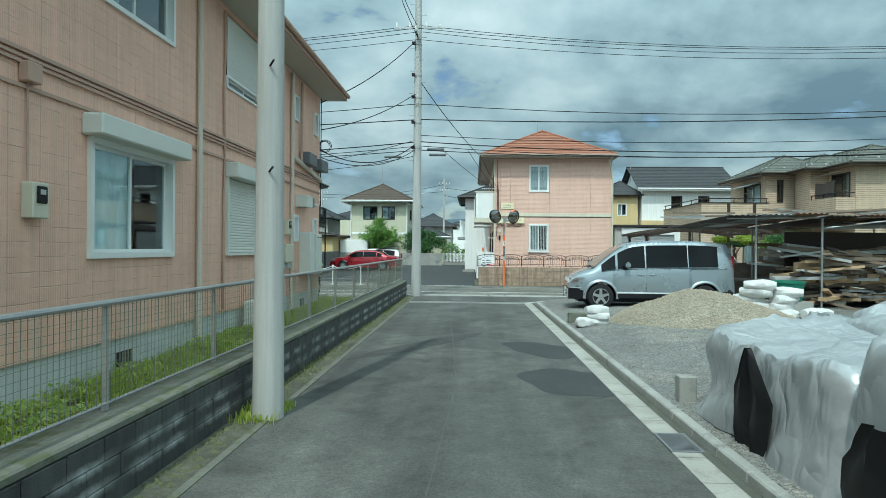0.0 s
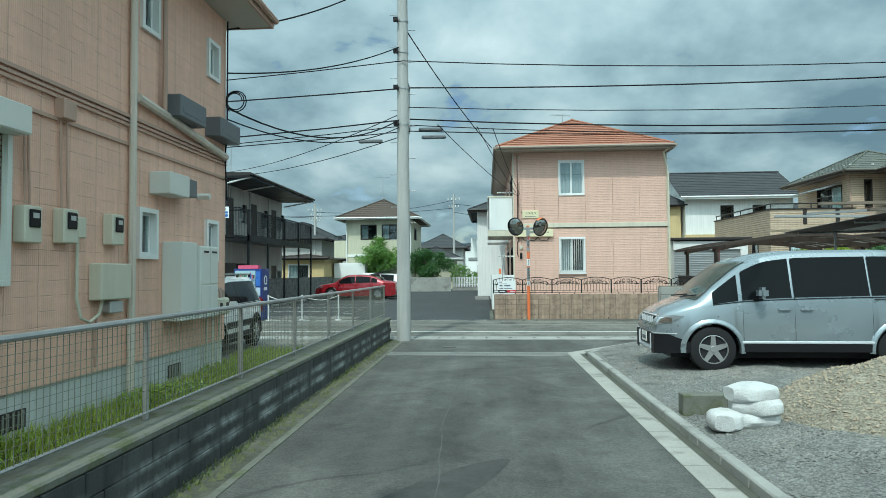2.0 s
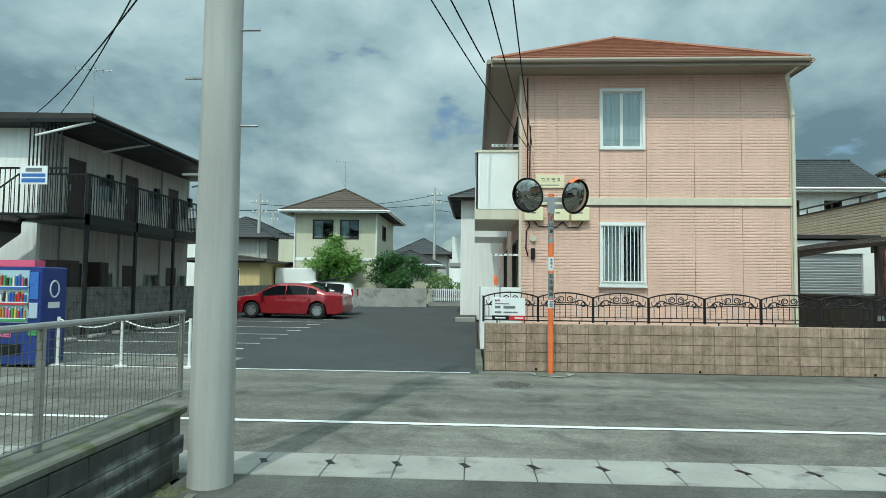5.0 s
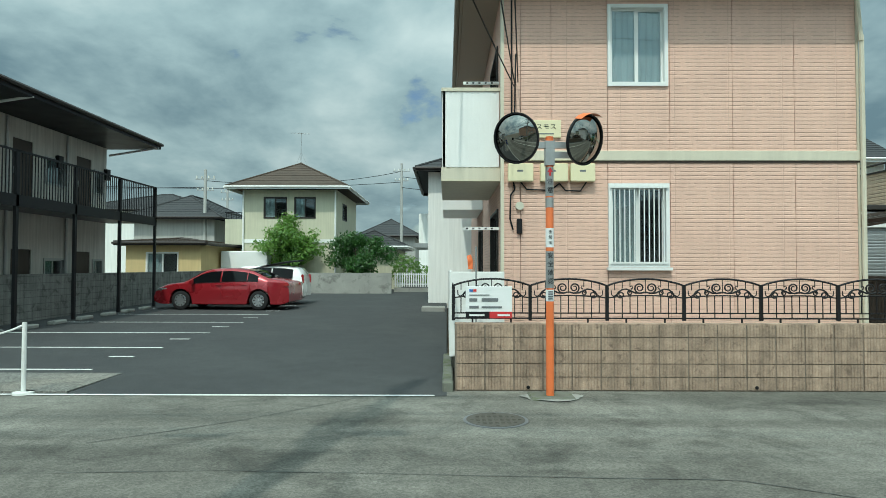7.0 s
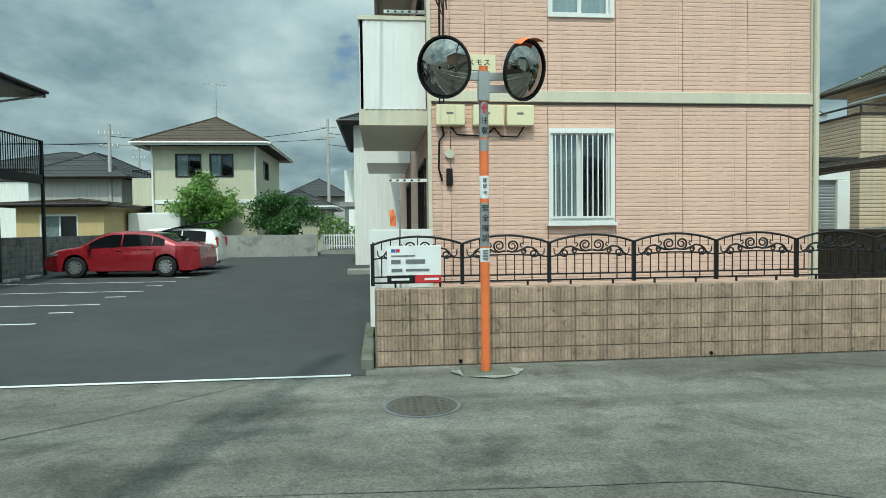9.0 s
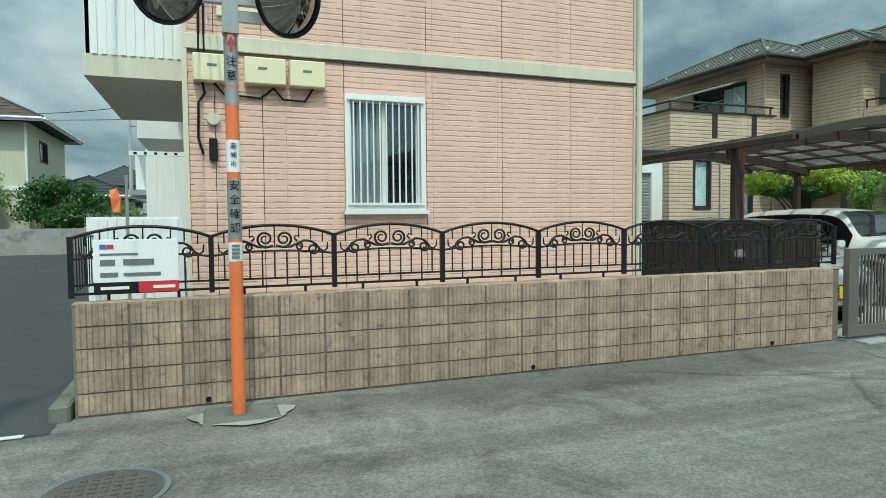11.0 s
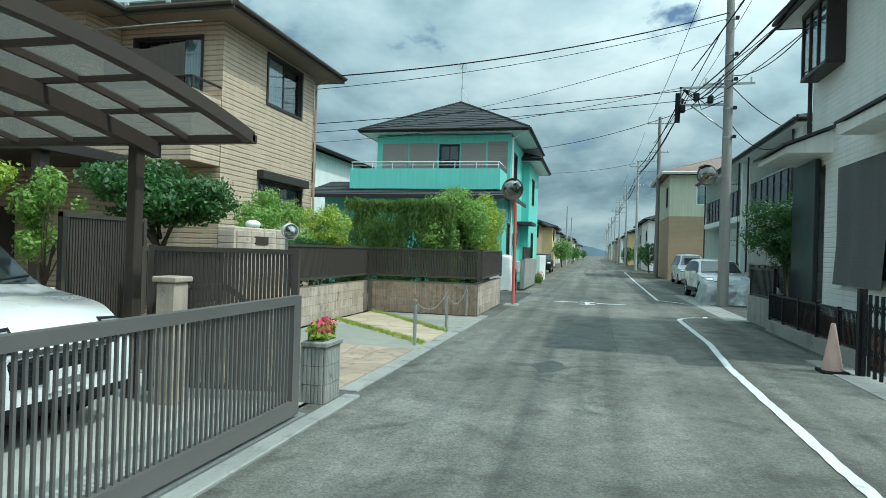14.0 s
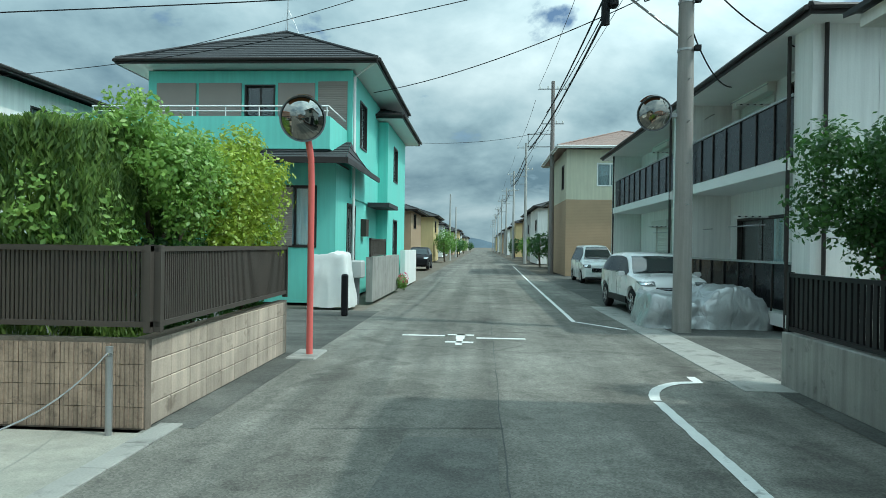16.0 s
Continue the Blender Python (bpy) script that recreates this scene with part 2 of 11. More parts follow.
def glass(name, tint=(0.85, 0.92, 0.92)):
    m = bpy.data.materials.new(name)
    m.use_nodes = True
    nt = m.node_tree
    nt.nodes.clear()
    out = nt.nodes.new("ShaderNodeOutputMaterial")
    gl, tr = nt.nodes.new("ShaderNodeBsdfGlossy"), nt.nodes.new("ShaderNodeBsdfTransparent")
    gl.inputs["Roughness"].default_value = 0.015
    gl.inputs["Color"].default_value = (0.95, 0.97, 1.0, 1)
    tr.inputs["Color"].default_value = (*tint, 1)
    lw = nt.nodes.new("ShaderNodeLayerWeight")
    lw.inputs["Blend"].default_value = 0.5
    fr = nt.nodes.new("ShaderNodeMath")
    fr.operation = "MULTIPLY_ADD"
    link(nt, fmath(nt, "POWER", lw.outputs["Facing"], 4.0), fr.inputs[0])
    fr.inputs[1].default_value, fr.inputs[2].default_value = 0.85, 0.07
    mx = nt.nodes.new("ShaderNodeMixShader")
    link(nt, fr.outputs[0], mx.inputs[0])
    link(nt, tr.outputs[0], mx.inputs[1])
    link(nt, gl.outputs[0], mx.inputs[2])
    link(nt, mx.outputs[0], out.inputs[0])
    return m


def mirror_mat(name):
    m = bpy.data.materials.new(name)
    m.use_nodes = True
    bs = m.node_tree.nodes["Principled BSDF"]
    bs.inputs["Base Color"].default_value = (0.34, 0.335, 0.31, 1)
    bs.inputs["Metallic"].default_value, bs.inputs["Roughness"].default_value = 1.0, 0.03
    return m


def ground_mat(name, col, col2, scale, fine, var, bump, depth, rough=0.9, speck=0.0, patch_at=0.56, cracks=0.0, blotch=0.0, track=0.0):
    m = bpy.data.materials.new(name)
    m.use_nodes = True
    nt = m.node_tree
    bs = nt.nodes["Principled BSDF"]
    co = nt.nodes.new("ShaderNodeTexCoord").outputs["Object"]
    broad = noise_tex(nt, co, scale, 6.0, 0.6, 0.6)
    grain = noise_tex(nt, co, fine, 4.0, 0.7)
    c = mixc(nt, smooth_range(nt, broad, patch_at - 0.1, patch_at + 0.12), col, col2)
    vor = nt.nodes.new("ShaderNodeTexVoronoi")
    vor.inputs["Scale"].default_value = fine * 0.7
    link(nt, co, vor.inputs["Vector"])
    if speck:
        sepc = nt.nodes.new("ShaderNodeSeparateColor")
        link(nt, vor.outputs["Color"], sepc.inputs[0])
        k = smooth_range(nt, sepc.outputs[0], 0.0, 1.0, 1 - speck, 1 + speck)
    else:
        k = smooth_range(nt, grain, 0.3, 0.7, 1 - var, 1 + var)
    mid_n = noise_tex(nt, co, scale * 7, 5.0, 0.65)
    k = fmath(nt, "MULTIPLY", k, smooth_range(nt, mid_n, 0.3, 0.7, 1 - var * 0.7, 1 + var * 0.7))
    if cracks:
        v2 = nt.nodes.new("ShaderNodeTexVoronoi")
        v2.feature = "DISTANCE_TO_EDGE"
        v2.inputs["Scale"].default_value = 0.22
        wob = nt.nodes.new("ShaderNodeMix")
        wob.data_type = "VECTOR"
        wob.inputs[0].default_value = 0.35
        link(nt, co, wob.inputs[4])
        wn = nt.nodes.new("ShaderNodeTexNoise")
        wn.inputs["Scale"].default_value, wn.inputs["Detail"].default_value = 0.8, 6.0
        link(nt, co, wn.inputs["Vector"])
        link(nt, wn.outputs["Color"], wob.inputs[5])
        link(nt, wob.outputs[1], v2.inputs["Vector"])
        gate = smooth_range(nt, noise_tex(nt, co, 0.35, 2.0), 0.52, 0.58)
        line = fmath(nt, "MULTIPLY", smooth_range(nt, v2.outputs["Distance"], 0.0, 0.006, 1.0, 0.0), gate)
        k = fmath(nt, "MULTIPLY", k, fmath(nt, "SUBTRACT", 1.0, fmath(nt, "MULTIPLY", line, cracks)))
    if blotch:
        b1 = smooth_range(nt, noise_tex(nt, co, 1.1, 7.0, 0.68, 0.8), 0.50, 0.66, 1.0, 1 - blotch)
        b2 = smooth_range(nt, noise_tex(nt, co, 5.0, 5.0, 0.7), 0.35, 0.68, 1 + blotch * 0.3, 1 - blotch * 0.35)
        k = fmath(nt, "MULTIPLY", k, fmath(nt, "MULTIPLY", b1, b2))
    if track:
        t1 = noise_tex(nt, stretched(nt, co, 0.05, 1.5, 1.0) if track > 0 else stretched(nt, co, 1.5, 0.05, 1.0), 1.0, 3.0, 0.55)
        k = fmath(nt, "MULTIPLY", k, smooth_range(nt, t1, 0.36, 0.64, 1 + abs(track) * 0.5, 1 - abs(track)))
    grey = nt.nodes.new("ShaderNodeCombineColor")
    for i in range(3):
        link(nt, k, grey.inputs[i])
    link(nt, mixc(nt, 1.0, c, grey.outputs[0], "MULTIPLY"), bs.inputs["Base Color"])
    b = nt.nodes.new("ShaderNodeBump")
    b.inputs["Strength"].default_value, b.inputs["Distance"].default_value = bump, depth
    link(nt, fmath(nt, "ADD", vor.outputs["Distance"], grain), b.inputs["Height"])
    link(nt, b.outputs[0], bs.inputs["Normal"])
    bs.inputs["Roughness"].default_value = rough
    bs.inputs["Specular IOR Level"].default_value = 0.35
    MATS[name] = m
    return m


def dash_siding(name, col, h, joint, dark=0.66, length=3.0, gate=0.42, panel=0.0, depth=0.008, var=0.07, streak=0.05, wob=0.012):
    """Cement siding pressed with ragged level dashes in courses of height h, and upright panel joints."""
    m = mat(name, col, 0.78, var=var, streak=streak)
    nt = m.node_tree
    bs = nt.nodes["Principled BSDF"]
    co = nt.nodes.new("ShaderNodeTexCoord").outputs["Object"]
    sep = nt.nodes.new("ShaderNodeSeparateXYZ")
    link(nt, co, sep.inputs[0])
    u = fmath(nt, "ADD", sep.outputs[0], sep.outputs[1])
    lev = nt.nodes.new("ShaderNodeCombineXYZ")
    link(nt, u, lev.inputs[0])
    link(nt, fmath(nt, "MULTIPLY", fmath(nt, "FLOOR", fmath(nt, "DIVIDE", sep.outputs[2], h)), 7.31), lev.inputs[1])
    ragged = noise_tex(nt, lev.outputs[0], length * 2.2, 2.0, 0.5)
    zz = fmath(nt, "ADD", sep.outputs[2], fmath(nt, "MULTIPLY", fmath(nt, "SUBTRACT", ragged, 0.5), wob * 2))
    g = groove(nt, zz, h, joint)
    keep = smooth_range(nt, noise_tex(nt, lev.outputs[0], length, 1.0, 0.5), gate, gate + 0.06)
    line = fmath(nt, "MULTIPLY", fmath(nt, "SUBTRACT", 1.0, g), keep)
    if panel:
        line = fmath(nt, "MAXIMUM", line, fmath(nt, "MULTIPLY", fmath(nt, "SUBTRACT", 1.0, groove(nt, u, panel, 0.008)), 0.6))
    shade = smooth_range(nt, line, 0.0, 1.0, 1.0, dark)
    row_tone = smooth_range(nt, ragged, 0.3, 0.7, 0.985, 1.015)
    k = fmath(nt, "MULTIPLY", shade, row_tone)
    grey = nt.nodes.new("ShaderNodeCombineColor")
    for i in range(3):
        link(nt, k, grey.inputs[i])
    old = bs.inputs["Base Color"].links[0].from_socket
    link(nt, mixc(nt, 1.0, old, grey.outputs[0], "MULTIPLY"), bs.inputs["Base Color"])
    b = nt.nodes.new("ShaderNodeBump")
    b.inputs["Strength"].default_value, b.inputs["Distance"].default_value = 0.8, depth
    hgt = fmath(nt, "ADD", fmath(nt, "SUBTRACT", 1.0, line), fmath(nt, "MULTIPLY", noise_tex(nt, co, 55.0, 4.0), 0.3))
    link(nt, hgt, b.inputs["Height"])
    link(nt, b.outputs[0], bs.inputs["Normal"])
    return m


def leaf_mat(name, col, col2, shine=0.45):
    m = bpy.data.materials.new(name)
    m.use_nodes = True
    nt = m.node_tree
    bs = nt.nodes["Principled BSDF"]
    geo = nt.nodes.new("ShaderNodeNewGeometry")
    co = nt.nodes.new("ShaderNodeTexCoord").outputs["Object"]
    r = fmath(nt, "ADD", fmath(nt, "MULTIPLY", geo.outputs["Random Per Island"], 0.6), fmath(nt, "MULTIPLY", noise_tex(nt, co, 1.6), 0.4))
    link(nt, mixc(nt, smooth_range(nt, r, 0.15, 0.85), col, col2), bs.inputs["Base Color"])
    bs.inputs["Roughness"].default_value = shine
    bs.inputs["Subsurface Weight"].default_value = 0.0
    bs.inputs["Transmission Weight"].default_value = 0.0
    tl = nt.nodes.new("ShaderNodeBsdfTranslucent")
    tl.inputs["Color"].default_value = (*[min(1, k * 1.6) for k in col2], 1)
    mx = nt.nodes.new("ShaderNodeMixShader")
    mx.inputs[0].default_value = 0.28
    out = nt.nodes["Material Output"]
    link(nt, bs.outputs[0], mx.inputs[1])
    link(nt, tl.outputs[0], mx.inputs[2])
    link(nt, mx.outputs[0], out.inputs[0])
    MATS[name] = m
    return m


asphalt = ground_mat("asphalt", (0.150, 0.147, 0.128), (0.222, 0.219, 0.192), 0.30, 90, 0.13, 0.4, 0.006, cracks=0.35, blotch=0.38, track=0.30, speck=0.26)
asphalt_dark = ground_mat("asphalt_dark", (0.052, 0.055, 0.057), (0.062, 0.066, 0.067), 0.4, 80, 0.15, 0.4, 0.006)
asphalt_lane = ground_mat("asphalt_lane", (0.086, 0.088, 0.080), (0.140, 0.141, 0.128), 0.45, 90, 0.13, 0.4, 0.006, blotch=0.28, track=-0.22, speck=0.20, cracks=0.4)
asphalt_patch = ground_mat("asphalt_patch", (0.045, 0.048, 0.049), (0.055, 0.058, 0.058), 0.8, 80, 0.12, 0.3, 0.005)
soil = ground_mat("soil", (0.13, 0.115, 0.09), (0.17, 0.15, 0.12), 0.12, 30, 0.2, 0.5, 0.02)
gravel = ground_mat("gravel", (0.185, 0.187, 0.172), (0.25, 0.237, 0.207), 0.5, 80, 0.2, 0.7, 0.012, speck=0.45, blotch=0.22)
sandy = ground_mat("sandy_gravel", (0.24, 0.215, 0.165), (0.32, 0.29, 0.23), 0.9, 75, 0.2, 0.7, 0.012, speck=0.40, blotch=0.15)
concrete = mat("concrete", (0.31, 0.31, 0.285), 0.9, var=0.22, scale=1.4, fine=50, bump=0.4, stain=(0.19, 0.19, 0.175), stain_at=0.54)
concrete_pole = mat("concrete_pole", (0.42, 0.425, 0.405), 0.8, var=0.1, scale=0.9, fine=50, bump=0.2, streak=0.18)
grey_block = mat("grey_block", (0.060, 0.063, 0.060), 0.92, var=0.35, scale=1.6, fine=60, bump=0.5, rnd=0.18, streak=0.3)


def lime_bloom(m, z_joints, reach, bay, col=(0.42, 0.44, 0.43)):
    """White lime that has bled out of the bed joints of a block wall, in patches between its piers."""
    nt = m.node_tree
    bs = nt.nodes["Principled BSDF"]
    place = nt.nodes.new("ShaderNodeVectorMath")
    link(nt, nt.nodes.new("ShaderNodeTexCoord").outputs["Object"], place.inputs[0])
    link(nt, nt.nodes.new("ShaderNodeObjectInfo").outputs["Location"], place.inputs[1])
    sep = nt.nodes.new("ShaderNodeSeparateXYZ")
    link(nt, place.outputs[0], sep.inputs[0])
    along = fmath(nt, "ADD", sep.outputs[0], sep.outputs[1])
    ragged = noise_tex(nt, place.outputs[0], 9.0, 5.0, 0.65)
    z = fmath(nt, "ADD", sep.outputs[2], fmath(nt, "MULTIPLY", fmath(nt, "SUBTRACT", ragged, 0.5), 0.09))
    near = None
    for zj in z_joints:
        one = smooth_range(nt, fmath(nt, "ABSOLUTE", fmath(nt, "SUBTRACT", z, zj)), 0.004, reach, 1.0, 0.0)
        near = one if near is None else fmath(nt, "MAXIMUM", near, one)
    bays = groove(nt, along, bay, bay * 0.3)
    patch = smooth_range(nt, noise_tex(nt, stretched(nt, place.outputs[0], 1.0, 1.0, 0.4), 2.2, 3.0, 0.55), 0.36, 0.60)
    k = fmath(nt, "MULTIPLY", fmath(nt, "MULTIPLY", near, bays), patch)
    old = bs.inputs["Base Color"].links[0].from_socket
    link(nt, mixc(nt, fmath(nt, "MULTIPLY", k, 0.9), old, col), bs.inputs["Base Color"])


lime_bloom(grey_block, (0.168, 0.336), 0.06, 1.2)
pale_block = mat("pale_block", (0.33, 0.325, 0.30), 0.92, var=0.2, scale=2.2, fine=50, bump=0.5, rnd=0.12, streak=0.28, stain=(0.2, 0.195, 0.18), stain_at=0.58)
brown_block = mat("brown_block", (0.37, 0.275, 0.205), 0.92, var=0.34, scale=5.0, fine=40, bump=0.6, rnd=0.09, streak=0.30, stain=(0.20, 0.145, 0.11), stain_at=0.58)
mortar = mat("dull_mortar", (0.195, 0.158, 0.125), 0.95, var=0.3, scale=4, fine=60, bump=0.4, stain=(0.13, 0.11, 0.09), stain_at=0.54)
tan_block = mat("tan_block", (0.48, 0.40, 0.325), 0.92, var=0.2, scale=2.4, fine=45, bump=0.6, rnd=0.12, streak=0.22, stain=(0.29, 0.235, 0.185), stain_at=0.58)
mossy = mat("mossy_concrete", (0.145, 0.15, 0.125), 0.95, var=0.25, scale=3, fine=40, bump=0.5, stain=(0.10, 0.115, 0.06), stain_at=0.5)
stain_oil = ground_mat("oil_stain", (0.085, 0.089, 0.084), (0.115, 0.12, 0.113), 0.9, 70, 0.2, 0.4, 0.006, blotch=0.2)
moss = mat("moss", (0.10, 0.11, 0.055), 0.95, var=0.35, scale=3, fine=40, bump=0.8, depth=0.02)
white_line = mat("road_paint", (0.70, 0.71, 0.68), 0.8, var=0.12, scale=2.5, fine=35, bump=0.2, stain=(0.36, 0.37, 0.35), stain_at=0.60)
siding_a = mat("pinkbrown_siding", (0.755, 0.478, 0.358), 0.72, var=0.10, scale=0.8, fine=30, bump=0.5, depth=0.004, streak=0.10, courses=[("y", 0.455, 0.009)], joint_dark=0.80)


def combed(m, pitch, course, deep):
    """Fine upright combing in short courses whose joints wander, pressed into a board."""
    nt = m.node_tree
    bs = nt.nodes["Principled BSDF"]
    sep = nt.nodes.new("ShaderNodeSeparateXYZ")
    co = nt.nodes.new("ShaderNodeTexCoord").outputs["Object"]
    link(nt, co, sep.inputs[0])
    wander = noise_tex(nt, stretched(nt, co, 1.0, 1.6, 5.0), 1.0, 3.0, 0.6)
    comb = groove(nt, fmath(nt, "ADD", sep.outputs[1], fmath(nt, "MULTIPLY", wander, 0.02)), pitch, pitch * 0.42)
    lev = groove(nt, fmath(nt, "ADD", sep.outputs[2], fmath(nt, "MULTIPLY", wander, 0.03)), course, 0.008)
    gate = smooth_range(nt, noise_tex(nt, stretched(nt, co, 1.0, 2.4, 6.0), 1.3, 2.0), 0.42, 0.52)
    line = fmath(nt, "MULTIPLY", fmath(nt, "SUBTRACT", 1.0, lev), gate)
    worn = smooth_range(nt, noise_tex(nt, stretched(nt, co, 1.0, 3.0, 9.0), 1.0, 4.0, 0.6), 0.35, 0.6)
    teeth = fmath(nt, "MULTIPLY", fmath(nt, "SUBTRACT", 1.0, comb), worn)
    cut = fmath(nt, "MAXIMUM", line, fmath(nt, "MULTIPLY", teeth, 0.55))
    shade = smooth_range(nt, cut, 0.0, 1.0, 1.03, 0.80)
    grey = nt.nodes.new("ShaderNodeCombineColor")
    for i in range(3):
        link(nt, shade, grey.inputs[i])
    old = bs.inputs["Base Color"].links[0].from_socket
    link(nt, mixc(nt, 1.0, old, grey.outputs[0], "MULTIPLY"), bs.inputs["Base Color"])
    b = nt.nodes.new("ShaderNodeBump")
    b.inputs["Strength"].default_value, b.inputs["Distance"].default_value = 0.8, deep
    link(nt, fmath(nt, "SUBTRACT", 1.0, cut), b.inputs["Height"])
    link(nt, bs.inputs["Normal"].links[0].from_socket, b.inputs["Normal"])
    link(nt, b.outputs[0], bs.inputs["Normal"])


combed(siding_a, 0.028, 0.155, 0.006)
trim_a = mat("brown_trim", (0.46, 0.31, 0.24), 0.55, var=0.06)
soffit_a = mat("pale_soffit", (0.46, 0.43, 0.37), 0.7, var=0.05)
siding_c = dash_siding("peach_siding", (0.72, 0.475, 0.38), 0.066, 0.012, 0.76, 6.5, 0.38, 0.91, wob=0.011)
trim_c = mat("cream_trim", (0.62, 0.58, 0.46), 0.55, var=0.06, streak=0.08)
roof_c = mat("orange_roof", (0.31, 0.135, 0.082), 0.75, var=0.22, scale=2.0, fine=14, stain=(0.25, 0.11, 0.07), stain_at=0.55)
siding_e = dash_siding("beige_siding", (0.56, 0.435, 0.315), 0.115, 0.022, 0.50, 1.0, 0.34, 0.0, 0.014, wob=0.016, streak=0.12)
roof_dark = mat("dark_roof", (0.052, 0.055, 0.058), 0.8, var=0.22, scale=1.5, fine=16, stain=(0.075, 0.076, 0.074), stain_at=0.58, spec=0.3)
roof_brown = mat("brown_roof", (0.085, 0.066, 0.052), 0.8, var=0.22, scale=1.5, fine=16, stain=(0.06, 0.048, 0.04), stain_at=0.56, spec=0.3)
taupe_trim = mat("taupe_trim", (0.30, 0.245, 0.195), 0.6, var=0.08)
roof_green = mat("weathered_roof", (0.105, 0.112, 0.095), 0.7, var=0.2, scale=1.5, fine=16, stain=(0.15, 0.16, 0.12), stain_at=0.55)
teal = mat("teal_paint", (0.22, 0.67, 0.575), 0.6, var=0.06, scale=0.9, fine=30, bump=0.25, streak=0.08)
white_wall = mat("white_render", (0.82, 0.83, 0.80), 0.85, var=0.05, scale=0.8, fine=28, bump=0.5, depth=0.008, streak=0.10)
cream_wall = mat("cream_render", (0.55, 0.54, 0.41), 0.85, var=0.06, streak=0.1)
grey_wall = mat("grey_render", (0.42, 0.42, 0.40), 0.85, var=0.07, streak=0.15)
yellow_wall = mat("yellow_render", (0.60, 0.47, 0.24), 0.85, var=0.06, streak=0.08)
tan_wall = mat("tan_tile", (0.38, 0.27, 0.17), 0.8, var=0.10, courses=[("z", 0.09, 0.008)])
white_paint = mat("white_paint", (0.78, 0.79, 0.77), 0.45, var=0.05)
white_frame = mat("white_aluminium", (0.76, 0.77, 0.75), 0.35, var=0.04)
dark_frame = mat("bronze_aluminium", (0.045, 0.04, 0.038), 0.4, var=0.08, spec=0.18)
brown_metal = mat("brown_metal", (0.062, 0.048, 0.040), 0.45, var=0.1, spec=0.18)
soffit_e = mat("brown_soffit", (0.26, 0.205, 0.16), 0.7, var=0.08)
eave_e = mat("brown_eave", (0.085, 0.07, 0.058), 0.5, var=0.08, spec=0.18)
bronze_slat = mat("bronze_slat", (0.095, 0.082, 0.071), 0.45, metal=0.3, var=0.08, rnd=0.05, spec=0.18)
gate_grey = mat("grey_gate_metal", (0.175, 0.168, 0.16), 0.42, metal=0.35, var=0.07)
iron = mat("black_iron", (0.020, 0.020, 0.022), 0.45, metal=0.2, var=0.15, spec=0.18)
galv = mat("galvanised", (0.40, 0.41, 0.41), 0.42, metal=0.6, var=0.12, streak=0.1)
fence_green = mat("fence_wire", (0.20, 0.215, 0.17), 0.5, metal=0.3, var=0.12)
cream_plastic = mat("cream_plastic", (0.60, 0.58, 0.47), 0.5, var=0.05, streak=0.08)
grey_plastic = mat("grey_plastic", (0.46, 0.47, 0.46), 0.5, var=0.05)
yellow_plate = mat("pale_yellow_plate", (0.74, 0.68, 0.45), 0.5, var=0.05)
orange_paint = mat("orange_paint", (0.78, 0.19, 0.06), 0.45, var=0.08, scale=3, streak=0.08)
red_paint = mat("faded_red_paint", (0.60, 0.09, 0.07), 0.5, var=0.1)
black_rubber = mat("black_rubber", (0.018, 0.018, 0.019), 0.8, var=0.15, spec=0.18)
black_cable = mat("black_cable", (0.012, 0.013, 0.015), 0.6, var=0.1, spec=0.18)
tarp_silver = mat("silver_tarpaulin", (0.43, 0.45, 0.455), 0.36, metal=0.45, var=0.14, scale=3.0, fine=30, bump=0.5, depth=0.008)
tnt = tarp_silver.node_tree
tco = tnt.nodes.new("ShaderNodeTexCoord").outputs["Object"]
crease = fmath(tnt, "ABSOLUTE", fmath(tnt, "SUBTRACT", noise_tex(tnt, tco, 1.5, 2.0, 0.5, 0.5), 0.5))
crease2 = fmath(tnt, "ABSOLUTE", fmath(tnt, "SUBTRACT", noise_tex(tnt, stretched(tnt, tco, 2.0, 2.0, 0.8), 2.0, 2.0, 0.5, 0.4), 0.5))
tb = tnt.nodes.new("ShaderNodeBump")
tb.inputs["Strength"].default_value, tb.inputs["Distance"].default_value = 1.0, 0.10
link(tnt, fmath(tnt, "ADD", crease, fmath(tnt, "MULTIPLY", crease2, 0.7)), tb.inputs["Height"])
link(tnt, tb.outputs[0], tnt.nodes["Principled BSDF"].inputs["Normal"])
stone_slab = mat("tan_stone_slab", (0.46, 0.37, 0.265), 0.85, var=0.16, scale=1.6, fine=45, bump=0.35, stain=(0.46, 0.36, 0.26), stain_at=0.52, rnd=0.10)
cover_white = mat("white_cover", (0.70, 0.72, 0.70), 0.6, var=0.08, scale=3)
tarp_black = mat("black_sheet", (0.012, 0.012, 0.013), 0.5, var=0.2, spec=0.18)
sack_white = mat("woven_sack", (0.60, 0.61, 0.60), 0.65, var=0.16, scale=7, fine=60, bump=0.8, depth=0.02, stain=(0.45, 0.43, 0.38), stain_at=0.6)
wood_raw = mat("raw_timber", (0.40, 0.28, 0.16), 0.75, var=0.2, scale=2.0, fine=30, rnd=0.25)
wood_grey = mat("weathered_timber", (0.20, 0.16, 0.12), 0.85, var=0.25, rnd=0.3)
green_plastic = mat("green_plastic", (0.02, 0.16, 0.10), 0.45, var=0.08)
blue_plastic = mat("blue_plastic", (0.016, 0.038, 0.20), 0.4, var=0.08)
# near-black: the dimness of unlit insides is painted into this colour
dark_room = mat("painted_dim_interior", (0.03, 0.03, 0.03), 0.9, var=0.1, spec=0.18)
